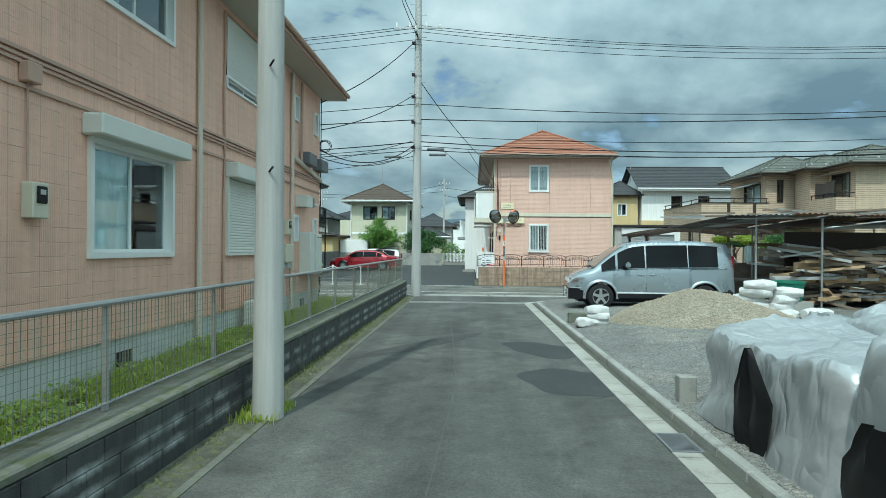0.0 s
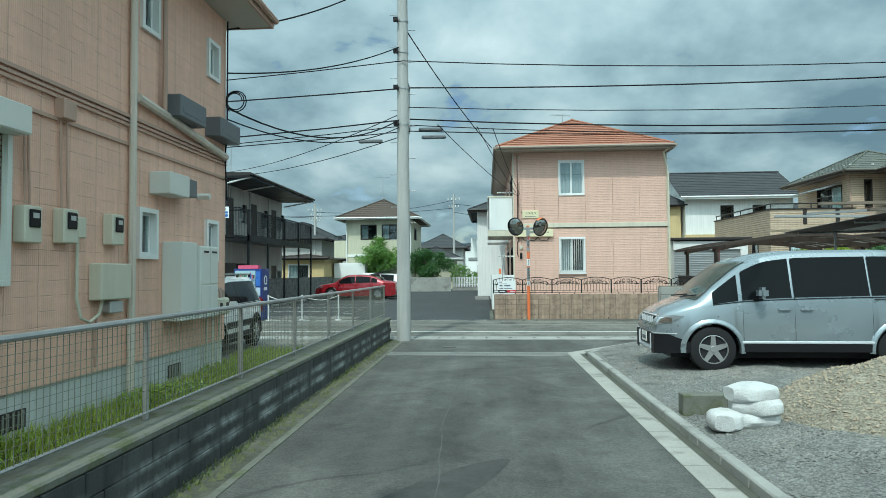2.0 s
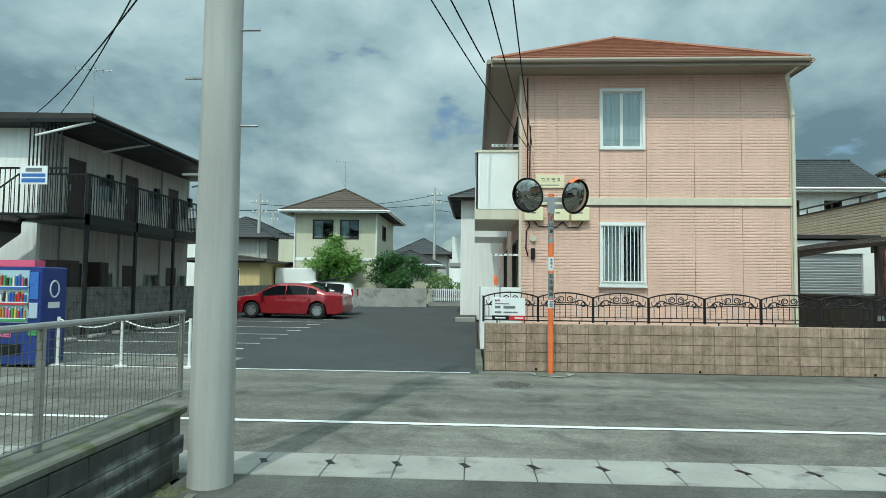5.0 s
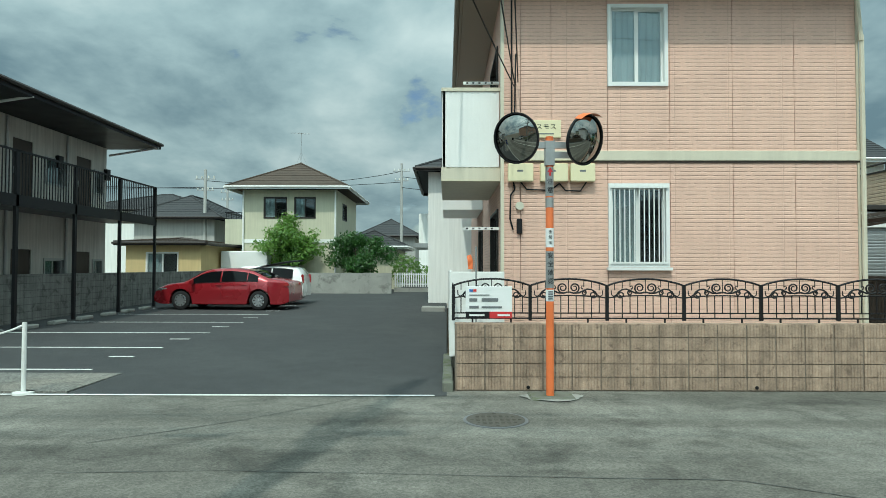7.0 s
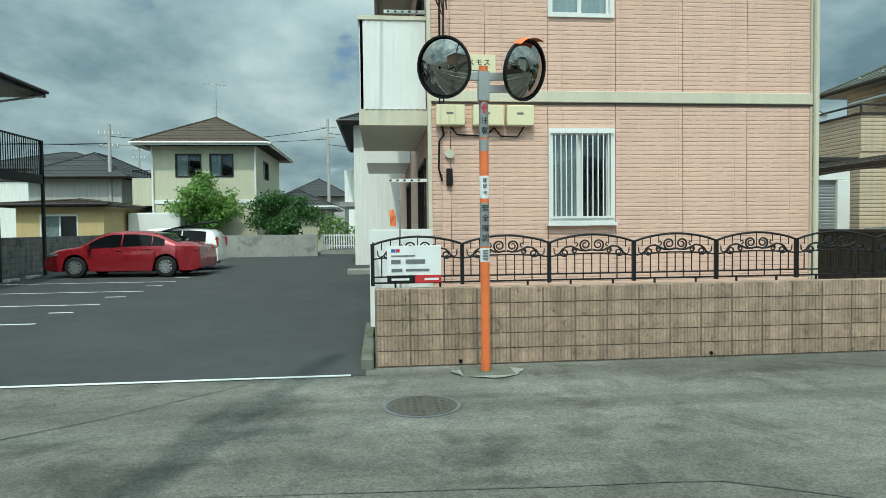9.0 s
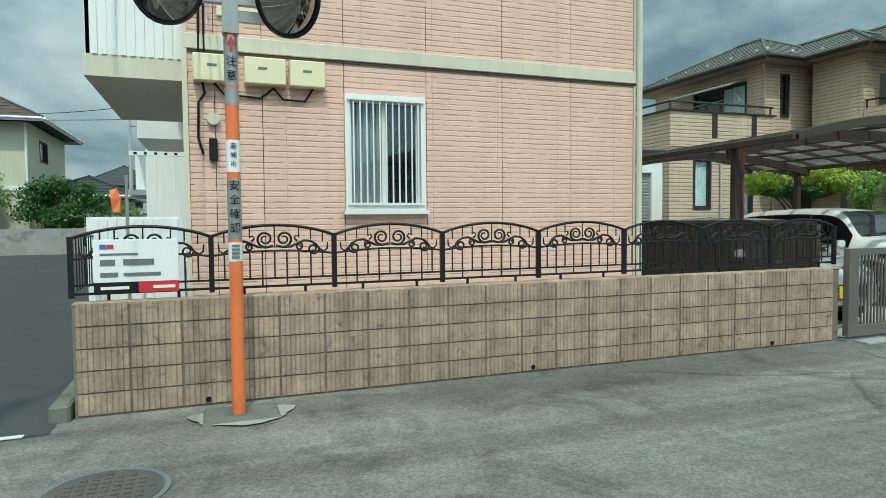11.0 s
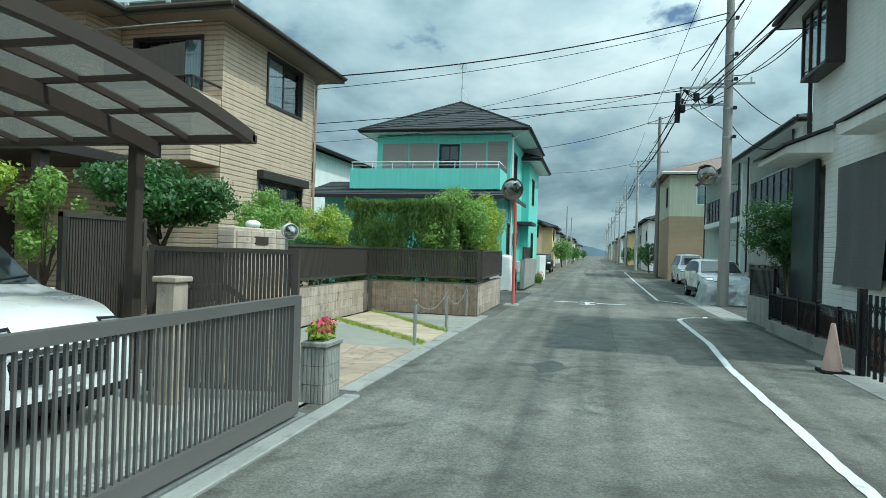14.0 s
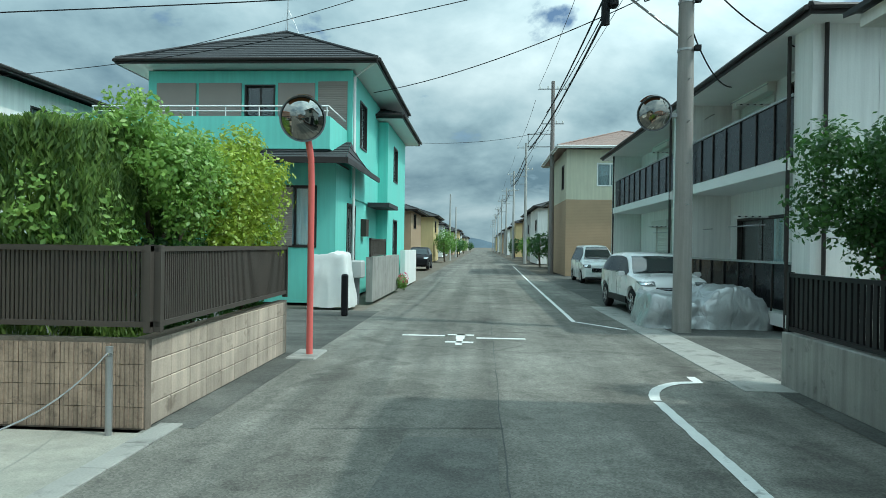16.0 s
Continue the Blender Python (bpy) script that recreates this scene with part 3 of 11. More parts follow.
curtain = mat("white_curtain", (0.80, 0.85, 0.87), 0.9, var=0.08, streak=0.15)
curtain_grey = mat("grey_curtain", (0.33, 0.35, 0.36), 0.9, var=0.1, streak=0.2)
shutter_white = mat("white_shutter", (0.66, 0.67, 0.62), 0.5, var=0.05)
shutter_grey = mat("grey_shutter", (0.31, 0.33, 0.34), 0.45, metal=0.4, var=0.08)
sign_white = mat("sign_white", (0.78, 0.80, 0.80), 0.4, var=0.03)
sign_black = mat("sign_black", (0.015, 0.015, 0.017), 0.4, var=0.05, spec=0.18)
sign_red = mat("sign_red", (0.52, 0.03, 0.035), 0.4, var=0.05)
sign_blue = mat("sign_blue", (0.04, 0.14, 0.42), 0.4, var=0.05)
sign_grey = mat("sign_grey", (0.16, 0.17, 0.18), 0.45, var=0.05, spec=0.18)
terracotta_brick = mat("red_brick", (0.27, 0.12, 0.085), 0.85, var=0.15, rnd=0.15)
paving_pink = mat("pink_paving", (0.37, 0.285, 0.21), 0.88, var=0.22, scale=2.6, fine=40, stain=(0.24, 0.20, 0.165), stain_at=0.52, rnd=0.16)
bark = mat("bark", (0.10, 0.075, 0.055), 0.9, var=0.3, scale=5, fine=50, bump=0.8, depth=0.012)
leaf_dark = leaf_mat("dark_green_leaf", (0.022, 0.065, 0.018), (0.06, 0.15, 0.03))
leaf_mid = leaf_mat("mid_green_leaf", (0.055, 0.135, 0.025), (0.17, 0.30, 0.055))
leaf_lime = leaf_mat("lime_leaf", (0.15, 0.26, 0.03), (0.38, 0.46, 0.06))
leaf_fresh = leaf_mat("fresh_green_leaf", (0.10, 0.21, 0.035), (0.27, 0.41, 0.09))
leaf_conifer = leaf_mat("conifer_strand", (0.028, 0.075, 0.016), (0.17, 0.26, 0.05), 0.6)
grass_mat = leaf_mat("grass", (0.13, 0.21, 0.025), (0.38, 0.43, 0.08), 0.6)
flower_red = leaf_mat("red_petals", (0.55, 0.03, 0.05), (0.75, 0.08, 0.22), 0.5)
pane_glass = glass("window_glass")
mirror = mirror_mat("convex_mirror")
chrome = mat("chrome", (0.72, 0.73, 0.74), 0.12, metal=1.0, var=0.03)
alloy = mat("alloy", (0.55, 0.56, 0.57), 0.28, metal=0.85, var=0.05)


# ---- ground, road and lots ----
def sheet(name, poly, z, material, label, category, slope=None, thick=0.0):
    """A flat piece of ground; slope gives z from y."""
    bm = bmesh.new()
    pts = [Vector((x, y, slope(y) if slope else z)) for x, y in poly]
    if thick:
        skin(bm, [[p - Vector((0, 0, thick)) for p in pts], pts])
    else:
        face(bm, pts)
    return lone(name, bm, material, label, category, "structure")


def lot_z(y):
    return 0.012 * (y - 31.4) + 0.004


sheet("ground", [(-900, -700), (1300, -700), (1300, 1300), (-900, 1300)], -0.09, soil, "bare earth between the houses, reaching the horizon", "ground")
sheet("road", [(-60, 25.3), (420, 25.3), (420, 31.86), (-60, 31.86)], 0.0, asphalt, "worn grey asphalt street with fine cracks", "road", thick=0.08)
sheet("road_2", [(-1.72, -14), (2.62, -14), (2.46, 22.3), (4.9, 25.02), (5.1, 25.3), (-1.72, 25.3)], 0.001, asphalt_lane, "narrow grey asphalt lane with dark stains", "road", thick=0.08)
sheet("pavement_1", [(-12.2, 31.42), (0.86, 31.42), (0.86, 75), (-12.2, 75)], 0, asphalt_dark, "dark new asphalt of a rising car park", "car park", slope=lot_z)
sheet("pavement_2", [(-40, 19.4), (-1.9, 19.4), (-1.9, 25.3), (-40, 25.3)], 0.004, asphalt, "grey asphalt forecourt beside the lane", "forecourt")
sheet("ground_2", [(-3.75, -14), (-2.1, -14), (-2.1, 19.4), (-3.75, 19.4)], 0.14, soil, "narrow strip of earth under the grass beside the house", "ground")
sheet("pavement_3", [(30.2, 18), (60, 18), (60, 25.3), (30.2, 25.3)], 0.006, asphalt_lane, "grey asphalt parking strip before the houses", "forecourt")
sheet("pavement_4", [(25.0, 31.42), (35.5, 31.42), (35.5, 60), (25.0, 60)], 0.004, asphalt_lane, "side lane of grey asphalt between the hedge and the green house", "road")


def gravel_z(x, y):
    k = min(1.0, max(0.0, (x - 3.0) / 1.6)) * min(1.0, max(0.0, (24.9 - y) / 3.0))
    return 0.03 + 0.17 * k + 0.05 * (noise.noise((x * 0.9, y * 0.9, 0)) + 0.35 * noise.noise((x * 3.1, y * 3.1, 4)))


bm = bmesh.new()
nx, ny = 64, 110
grid = [[None] * (ny + 1) for _ in range(nx + 1)]
for i in range(nx + 1):
    for j in range(ny + 1):
        y = -12 + 36.9 * j / ny
        x0 = 3.0 - (y + 14) * 0.0068 if y < 22.2 else 2.755 + (y - 22.2) * 0.90
        x = x0 + (16 - x0) * (i / nx) ** 1.6
        grid[i][j] = bm.verts.new((x, y, gravel_z(x, y)))
for i in range(nx):
    for j in range(ny):
        bm.faces.new((grid[i][j], grid[i + 1][j], grid[i + 1][j + 1], grid[i][j + 1]))
lone("ground_3", bm, gravel, "grey crushed-stone yard behind a concrete kerb", "gravel yard", "structure", smooth=True)

# loose stones of the yard
bm = bmesh.new()
rng = random.Random(4)


def stone_into(verts, faces, p, r, rg):
    k = len(verts)
    sx, sy, sz = (r * rg.uniform(0.7, 1.4) for _ in range(3))
    a = rg.uniform(0, 3.1)
    for dx, dy, dz in ((1, 0, 0), (0, 1, 0), (-1, 0, 0), (0, -1, 0), (0, 0, 0.7), (0, 0, -0.7)):
        x, y = dx * sx * math.cos(a) - dy * sy * math.sin(a), dx * sx * math.sin(a) + dy * sy * math.cos(a)
        verts.append((p[0] + x + rg.uniform(-r, r) * 0.2, p[1] + y + rg.uniform(-r, r) * 0.2, p[2] + dz * sz))
    for i in range(4):
        faces.append((k + i, k + (i + 1) % 4, k + 4))
        faces.append((k + (i + 1) % 4, k + i, k + 5))


def raw_mesh(name, verts, faces, material, label, category, kind="stuff", parent=None):
    me = bpy.data.meshes.new(name)
    me.from_pydata(verts, [], faces)
    me.materials.append(material)
    ob = new(name, me)
    if parent is not None:
        ob.parent = parent
        ob.location = -ORIGIN.get(parent, Vector())
        return tagged(ob, label, "", "", kind)
    return tagged(ob, label, category, "", kind)


vs, fs = [], []
for _ in range(24000):
    y = rng.uniform(4, 24.4)
    x = 3.05 + (0 if y < 22.2 else (y - 22.2) * 0.95) + rng.random() ** 1.8 * 7
    stone_into(vs, fs, (x, y, gravel_z(x, y) + 0.002), rng.uniform(0.006, 0.019), rng)
stones_grey = mat("crushed_stone", (0.19, 0.193, 0.183), 0.9, var=0.35, scale=12, fine=40)
raw_mesh("gravel", vs, fs, stones_grey, "loose grey crushed stone over the yard", "gravel")

# kerb and gutter of the yard
bm = bmesh.new()
skin(bm, [[(2.62, -14, 0.006), (2.99, -14, 0.006), (2.99, -14, -0.08), (2.62, -14, -0.08)], [(2.42, 22.3, 0.006), (2.79, 22.18, 0.006), (2.79, 22.18, -0.08), (2.42, 22.3, -0.08)],
          [(4.88, 25.02, 0.006), (4.66, 24.52, 0.006), (4.66, 24.52, -0.08), (4.88, 25.02, -0.08)]])
gutter = lone("kerb_1", bm, mat("slab_concrete", (0.33, 0.325, 0.29), 0.9, var=0.24, scale=1.4, fine=50, bump=0.4, stain=(0.22, 0.215, 0.185), stain_at=0.54, courses=[("y", 0.6, 0.014)], joint_dark=0.45), "pale concrete gutter slabs along the lane", "gutter", "structure")
bm = bmesh.new()
skin(bm, [[(2.885, -14, 0.010), (2.985, -14, 0.010)], [(2.66, 22.1, 0.010), (2.775, 22.1, 0.010)]], closed=False)
lone("gutter_4", bm, mat("gutter_silt", (0.085, 0.088, 0.07), 0.95, var=0.3, scale=3.0, fine=40), "dark silted slot between the gutter slabs and the kerb", "gutter", "structure")
gg = thing("gutter_grate", "rusty steel grating set among the gutter slabs", "drain grate", (2.66, 7.03, 0))
part("frame", boxes((2.50, 2.80, 6.74, 6.77, 0.004, 0.014), (2.50, 2.80, 7.29, 7.32, 0.004, 0.014), (2.50, 2.525, 6.77, 7.29, 0.004, 0.014), (2.775, 2.80, 6.77, 7.29, 0.004, 0.014)), sign_grey, gg)
part("pit", boxes((2.525, 2.775, 6.77, 7.29, 0.004, 0.0085)), sign_black, gg)
for i in range(16):
    part("grate_bar", boxes((2.525, 2.775, 6.79 + i * 0.032, 6.80 + i * 0.032, 0.006, 0.013)), sign_grey, gg)
kerb_me = finish(bev(boxes((-0.06, 0.06, 0.005, 0.595, -0.1, 0.105)), 0.014), "kerb_stone", concrete)

# fills in the asphalt
def blob(name, cx, cy, rx, ry, seed, material, label, z=0.004, n=40, turn=0.0):
    bm = bmesh.new()
    pts = []
    for i in range(n):
        a = 2 * math.pi * i / n
        k = 1 + 0.28 * noise.noise((math.cos(a) * 1.3 + seed, math.sin(a) * 1.3, seed * 0.7))
        x, y = rx * k * math.cos(a), ry * k * math.sin(a)
        pts.append((cx + x * math.cos(turn) - y * math.sin(turn), cy + x * math.sin(turn) + y * math.cos(turn), z))
    face(bm, pts)
    return lone(name, bm, material, label, "road patch", "structure")


blob("road_patch_1", 2.12, 9.75, 0.70, 0.9, 3.0, asphalt_patch, "dark round fill in the lane's asphalt")
blob("road_patch_2", 2.0, 12.4, 0.55, 1.0, 5.0, asphalt_patch, "dark lengthwise fill in the lane's asphalt", turn=0.5)
blob("road_patch_4", -0.15, 12.95, 0.26, 2.1, 9.0, ground_mat("damp_stain", (0.058, 0.06, 0.056), (0.085, 0.088, 0.082), 0.9, 80, 0.2, 0.4, 0.006, blotch=0.25), "dark trench fill along the lane", turn=-0.55)
blob("road_patch_5", 18.6, 29.6, 0.42, 0.24, 11.0, stain_oil, "dark oil stain on the street")
sheet("road_patch_6", [(20.55, 28.72), (24.98, 28.67), (24.96, 29.48), (20.55, 29.83)], 0.004, ground_mat("asphalt_fill", (0.125, 0.127, 0.115), (0.16, 0.162, 0.148), 0.6, 90, 0.13, 0.4, 0.006, blotch=0.3, speck=0.22), "long darker repair in the street's asphalt", "road patch")

# seams of old trenches in the street
def seam(pts, w_=0.014, z=0.0055):
    bm = bmesh.new()
    rgs = random.Random(len(pts) + int(pts[0][0] * 7))
    line = []
    for (xa, ya), (xb, yb) in zip(pts, pts[1:]):
        n_ = max(2, int(math.hypot(xb - xa, yb - ya) / 0.35))
        line += [(xa + (xb - xa) * i / n_, ya + (yb - ya) * i / n_) for i in range(n_)]
    line.append(pts[-1])
    rows_ = []
    for i, (x, y) in enumerate(line):
        a, b = line[max(0, i - 1)], line[min(len(line) - 1, i + 1)]
        d = Vector((b[0] - a[0], b[1] - a[1], 0)).normalized()
        nn_ = Vector((-d.y, d.x, 0)) * w_ * rgs.uniform(0.35, 1.1) * 0.5
        c = Vector((x, y, z)) + Vector((-d.y, d.x, 0)) * rgs.uniform(-0.012, 0.012)
        rows_.append([c - nn_, c + nn_])
    skin(bm, rows_, closed=False)
    return lone("road_seam", bm, stain_oil, "thin dark sealed seam in the asphalt", "road seam", "structure")


seam([(20.4, 28.62), (26, 28.62), (34, 28.6), (58, 28.5)])
seam([(21.5, 28.62), (21.4, 30.2), (21.6, 31.3)])
seam([(20.9, 28.6), (20.95, 30.1)])
seam([(25.3, 28.6), (25.1, 30.4)])
seam([(29.6, 26.7), (29.3, 28.6), (29.5, 31.0)])
seam([(31.8, 25.6), (32.0, 28.6), (31.9, 31.4)], 0.03)
seam([(6.5, 26.4), (8.2, 28.9), (9.1, 31.3)])
seam([(-6, 28.1), (-1.0, 28.4), (3.2, 28.2), (6.5, 26.4)])
seam([(-2.6, 29.2), (-1.4, 30.1), (-0.3, 31.3)])
seam([(0.3, 3.0), (0.5, 9.5), (0.2, 16.0), (0.35, 21.7)], 0.018)

# painted lines
def stripe(x0, x1, y0, y1, z=0.008, label="worn white line painted on the street", name="road_line"):
    return lone(name, boxes((x0, x1, y0, y1, z - 0.004, z)), white_line, label, "road marking", "structure")


def paint_line(pts, wide, label, z=0.008):
    """A worn painted line along a run of points, its edges a little ragged."""
    rgp = random.Random(int(pts[0][0] * 13) + len(pts))
    run = []
    for (xa, ya), (xb, yb) in zip(pts, pts[1:]):
        n_ = max(1, int(math.hypot(xb - xa, yb - ya) / 0.12))
        run += [(xa + (xb - xa) * i / n_, ya + (yb - ya) * i / n_) for i in range(n_)]
    run.append(pts[-1])
    rows_ = []
    for i, (x, y) in enumerate(run):
        p, q = run[max(0, i - 1)], run[min(len(run) - 1, i + 1)]
        side = Vector((p[1] - q[1], q[0] - p[0], 0)).normalized() * wide / 2
        c = Vector((x, y, z))
        rows_.append([c - side * rgp.uniform(0.80, 1.08), c + side * rgp.uniform(0.80, 1.08)])
    bm = bmesh.new()
    skin(bm, rows_, closed=False)
    return lone("road_line", bm, white_line, label, "road marking", "structure")


paint_line([(-30, 27.12), (2.0, 27.06), (15.0, 27.11), (19.5, 27.04), (22.2, 26.87), (26.5, 26.86)], 0.12, "worn white line painted along the street")
paint_line([(26.56, 26.86)] + [(26.6 + 1.0 * math.sin(math.pi / 2 * k / 8), 26.86 - 0.62 * (1 - math.cos(math.pi / 2 * k / 8)) - 0.18 * k / 8) for k in range(9)] + [(27.95, 26.04)], 0.13, "worn white line bending into the side lane")
paint_line([(32.7, 25.8), (33.3, 26.2), (34.0, 26.70), (50, 26.46), (75, 26.0)], 0.11, "worn white line bending out of the side lane and along the street")
bm = bmesh.new()
for x0, x1, y0, y1 in ((31.0, 31.14, 28.0, 28.9), (31.2, 31.34, 29.5, 30.3), (30.9, 31.5, 29.12, 29.28), (30.2, 30.9, 29.14, 29.26), (30.45, 30.6, 28.95, 29.45), (31.35, 31.5, 28.95, 29.45)):
    box(bm, x0, x1, y0, y1, 0.005, 0.009)
lone("road_line", bm, white_line, "worn white crossroads mark painted on the street", "road marking", "structure")
stripe(-12, 0.7, 31.40, 31.47, 0.012, "thin concrete edge strip of the car park")
for i, y in enumerate((33.3, 35.82, 38.34, 40.86, 43.38, 45.8)):
    bm = bmesh.new()
    face(bm, [(-10.2, y - 0.05, lot_z(y) + 0.006), (-4.85, y - 0.05, lot_z(y) + 0.006), (-4.85, y + 0.05, lot_z(y) + 0.006), (-10.2, y + 0.05, lot_z(y) + 0.006)])
    lone("parking_line", bm, white_line, "white painted line of a parking bay", "road marking", "structure", "parking lines")
    bm = bmesh.new()
    face(bm, [(-5.3, y + 1.3, lot_z(y + 1.3) + 0.006), (-4.85, y + 1.3, lot_z(y + 1.3) + 0.006), (-4.85, y + 1.4, lot_z(y + 1.4) + 0.006), (-5.3, y + 1.4, lot_z(y + 1.4) + 0.006)])
    lone("parking_line", bm, white_line, "short white tick between two parking bays", "road marking", "structure", "parking ticks")

# drains
gut = thing("gutter_2", "concrete gutter slabs with lift holes across the lane's mouth", "gutter", (1.2, 25.2, 0), kind="structure")
slab_me = finish(bev(boxes((-0.31, 0.31, -0.35, 0.35, -0.06, 0.012)), 0.006), "gutter_slab", concrete)
notch_me = finish(boxes((-0.03, 0.03, -0.075, 0.075, 0.006, 0.0135)), "lift_hole", sign_black)
for i in range(-18, 60):
    x = 0.38 + i * 0.63
    if 12 < x < 16.4 or 20.6 < x < 27.4:
        continue
    piece("gutter_slab", slab_me, gut, (x, 25.30, 0.0))
    if x < 12:
        piece("lift_hole", notch_me, gut, (x + 0.315, 25.36, 0.0), 0.5)

grate = thing("drain_grate", "long rusty steel drain grating across the lane", "drain grate", (0.55, 22.1, 0))
part("frame", boxes((-1.4, 2.45, 21.82, 21.86, -0.03, 0.012), (-1.4, 2.45, 22.30, 22.34, -0.03, 0.012)), concrete, grate)
part("channel", boxes((-1.4, 2.45, 21.86, 22.30, -0.06, 0.003)), sign_black, grate)
bar_me = finish(boxes((-0.006, 0.006, -0.22, 0.22, -0.02, 0.011)), "grate_bar", mat("dull_steel", (0.26, 0.27, 0.25), 0.6, metal=0.2, var=0.25))
for i in range(128):
    piece("grate_bar", bar_me, grate, (-1.39 + i * 0.03, 22.08, 0))
for y in (21.95, 22.08, 22.21):
    part("cross_bar", boxes((-1.4, 2.42, y - 0.004, y + 0.004, -0.02, 0.0125)), MATS["dull_steel"], grate)

manhole = thing("manhole_cover", "round dark iron manhole cover set in the street", "manhole cover", (1.40, 30.15, 0))
def disc(cx, cy, z0, z1, r, n=32, r2=None):
    bm = bmesh.new()
    return skin(bm, [[(cx + r * math.cos(2 * math.pi * i / n), cy + r * math.sin(2 * math.pi * i / n), z0) for i in range(n)],
                     [(cx + (r2 or r) * math.cos(2 * math.pi * i / n), cy + (r2 or r) * math.sin(2 * math.pi * i / n), z1) for i in range(n)]])


rusty = mat("worn_iron", (0.12, 0.115, 0.10), 0.7, metal=0.4, var=0.25, scale=8, fine=60)
part("rim", disc(1.40, 30.15, -0.02, 0.009, 0.36), sign_grey, manhole)
part("cover", disc(1.40, 30.15, -0.02, 0.013, 0.325), rusty, manhole)
for i in range(-4, 5):
    for j in range(-4, 5):
        if i * i + j * j < 17:
            part("stud", boxes((1.40 + i * 0.066 - 0.02, 1.40 + i * 0.066 + 0.02, 30.15 + j * 0.066 - 0.02, 30.15 + j * 0.066 + 0.02, 0.012, 0.019)), rusty, manhole)
lone("valve_cover", bev(boxes((-0.32, -0.02, 23.2, 23.42, 0.0, 0.012)), 0.02), rusty, "small iron valve cover in the lane", "valve cover")


# ---- windows, roofs and plain houses ----
def window(parent, w, u0, u1, z0, z1, frame=None, split=1, bars=0, cloth=None, cloth_to=1.0, fw=0.055, proud=0.03, deep=0.11, label="", sill=False, name="window", back=True):
    frame = frame or white_frame
    bm = ring_frame(w, u0, u1, z0, z1, fw, -deep, proud)
    win = part(name, bm, frame, parent, label)
    step = (u1 - u0 - 2 * fw) / (split + 1)
    for i in range(split + 1):
        a = u0 + fw + i * step
        k = -0.055 - 0.02 * (i % 2)
        pbm = bmesh.new()
        w.put(pbm, a, a + step, z0 + fw, z1 - fw, k - 0.006, k)
        pane = part("pane", pbm, pane_glass, win)
        pane.visible_shadow = False
        s = fw * 0.55
        sash = ring_frame(w, a, a + step, z0 + fw, z1 - fw, s, k - 0.02, k + 0.012)
        part("sash", sash, frame, win)
    if cloth:
        c = bmesh.new()
        n = 24
        e = u0 + (u1 - u0) * cloth_to
        rows = []
        for z in (z0 + 0.02, z1 - 0.02):
            rows.append([w.at(u0 + 0.02 + (e - u0 - 0.04) * i / n, z, -0.105 + 0.014 * math.sin(i * 1.9)) for i in range(n + 1)])
        skin(c, rows, closed=False)
        part("curtain", c, cloth, win)
    # dark panel behind the panes, painted as an unlit room
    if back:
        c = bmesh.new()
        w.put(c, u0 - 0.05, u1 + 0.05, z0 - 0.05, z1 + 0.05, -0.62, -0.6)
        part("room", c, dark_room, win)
    for i in range(bars):
        c = bmesh.new()
        u = u0 + fw + (u1 - u0 - 2 * fw) * (i + 0.5) / bars
        w.put(c, u - 0.008, u + 0.008, z0 + 0.03, z1 - 0.03, proud, proud + 0.016)
        part("bar", c, frame, win)
    if bars:
        for z in (z0 + 0.06, z1 - 0.08):
            c = bmesh.new()
            w.put(c, u0 + 0.02, u1 - 0.02, z, z + 0.03, proud + 0.018, proud + 0.03)
            part("grille_rail", c, frame, win)
    if sill:
        c = bmesh.new()
        w.put(c, u0 - 0.03, u1 + 0.03, z0 - 0.05, z0 - 0.002, 0.002, 0.09)
        part("sill", c, frame, win)
    return win


def course_slope(bm, a, b, c, d, n, lift):
    """Roof courses from the eave a-b up to the ridge d-c, each lapping over the one below."""
    a, b, c, d = (Vector(p) for p in (a, b, c, d))
    up = (b - a).cross(d - a)
    if up.length < 1e-6:
        up = (b - a).cross(c - a)
    up.normalize()
    if up.z < 0:
        up = -up
    for i in range(n):
        s, t = i / n, (i + 1) / n
        p, q, r, o = a.lerp(d, s), b.lerp(c, s), b.lerp(c, t), a.lerp(d, t)
        lo = [bm.verts.new(v) for v in (p, q)]
        hi = [bm.verts.new(v) for v in (p + up * lift, q + up * lift)]
        if (r - o).length > 0.02:
            te = [bm.verts.new(v) for v in (r, o)]
            bm.faces.new((hi[0], hi[1], te[0], te[1]))
        else:
            te = [bm.verts.new(r)]
            bm.faces.new((hi[0], hi[1], te[0]))
        bm.faces.new((lo[0], lo[1], hi[1], hi[0]))


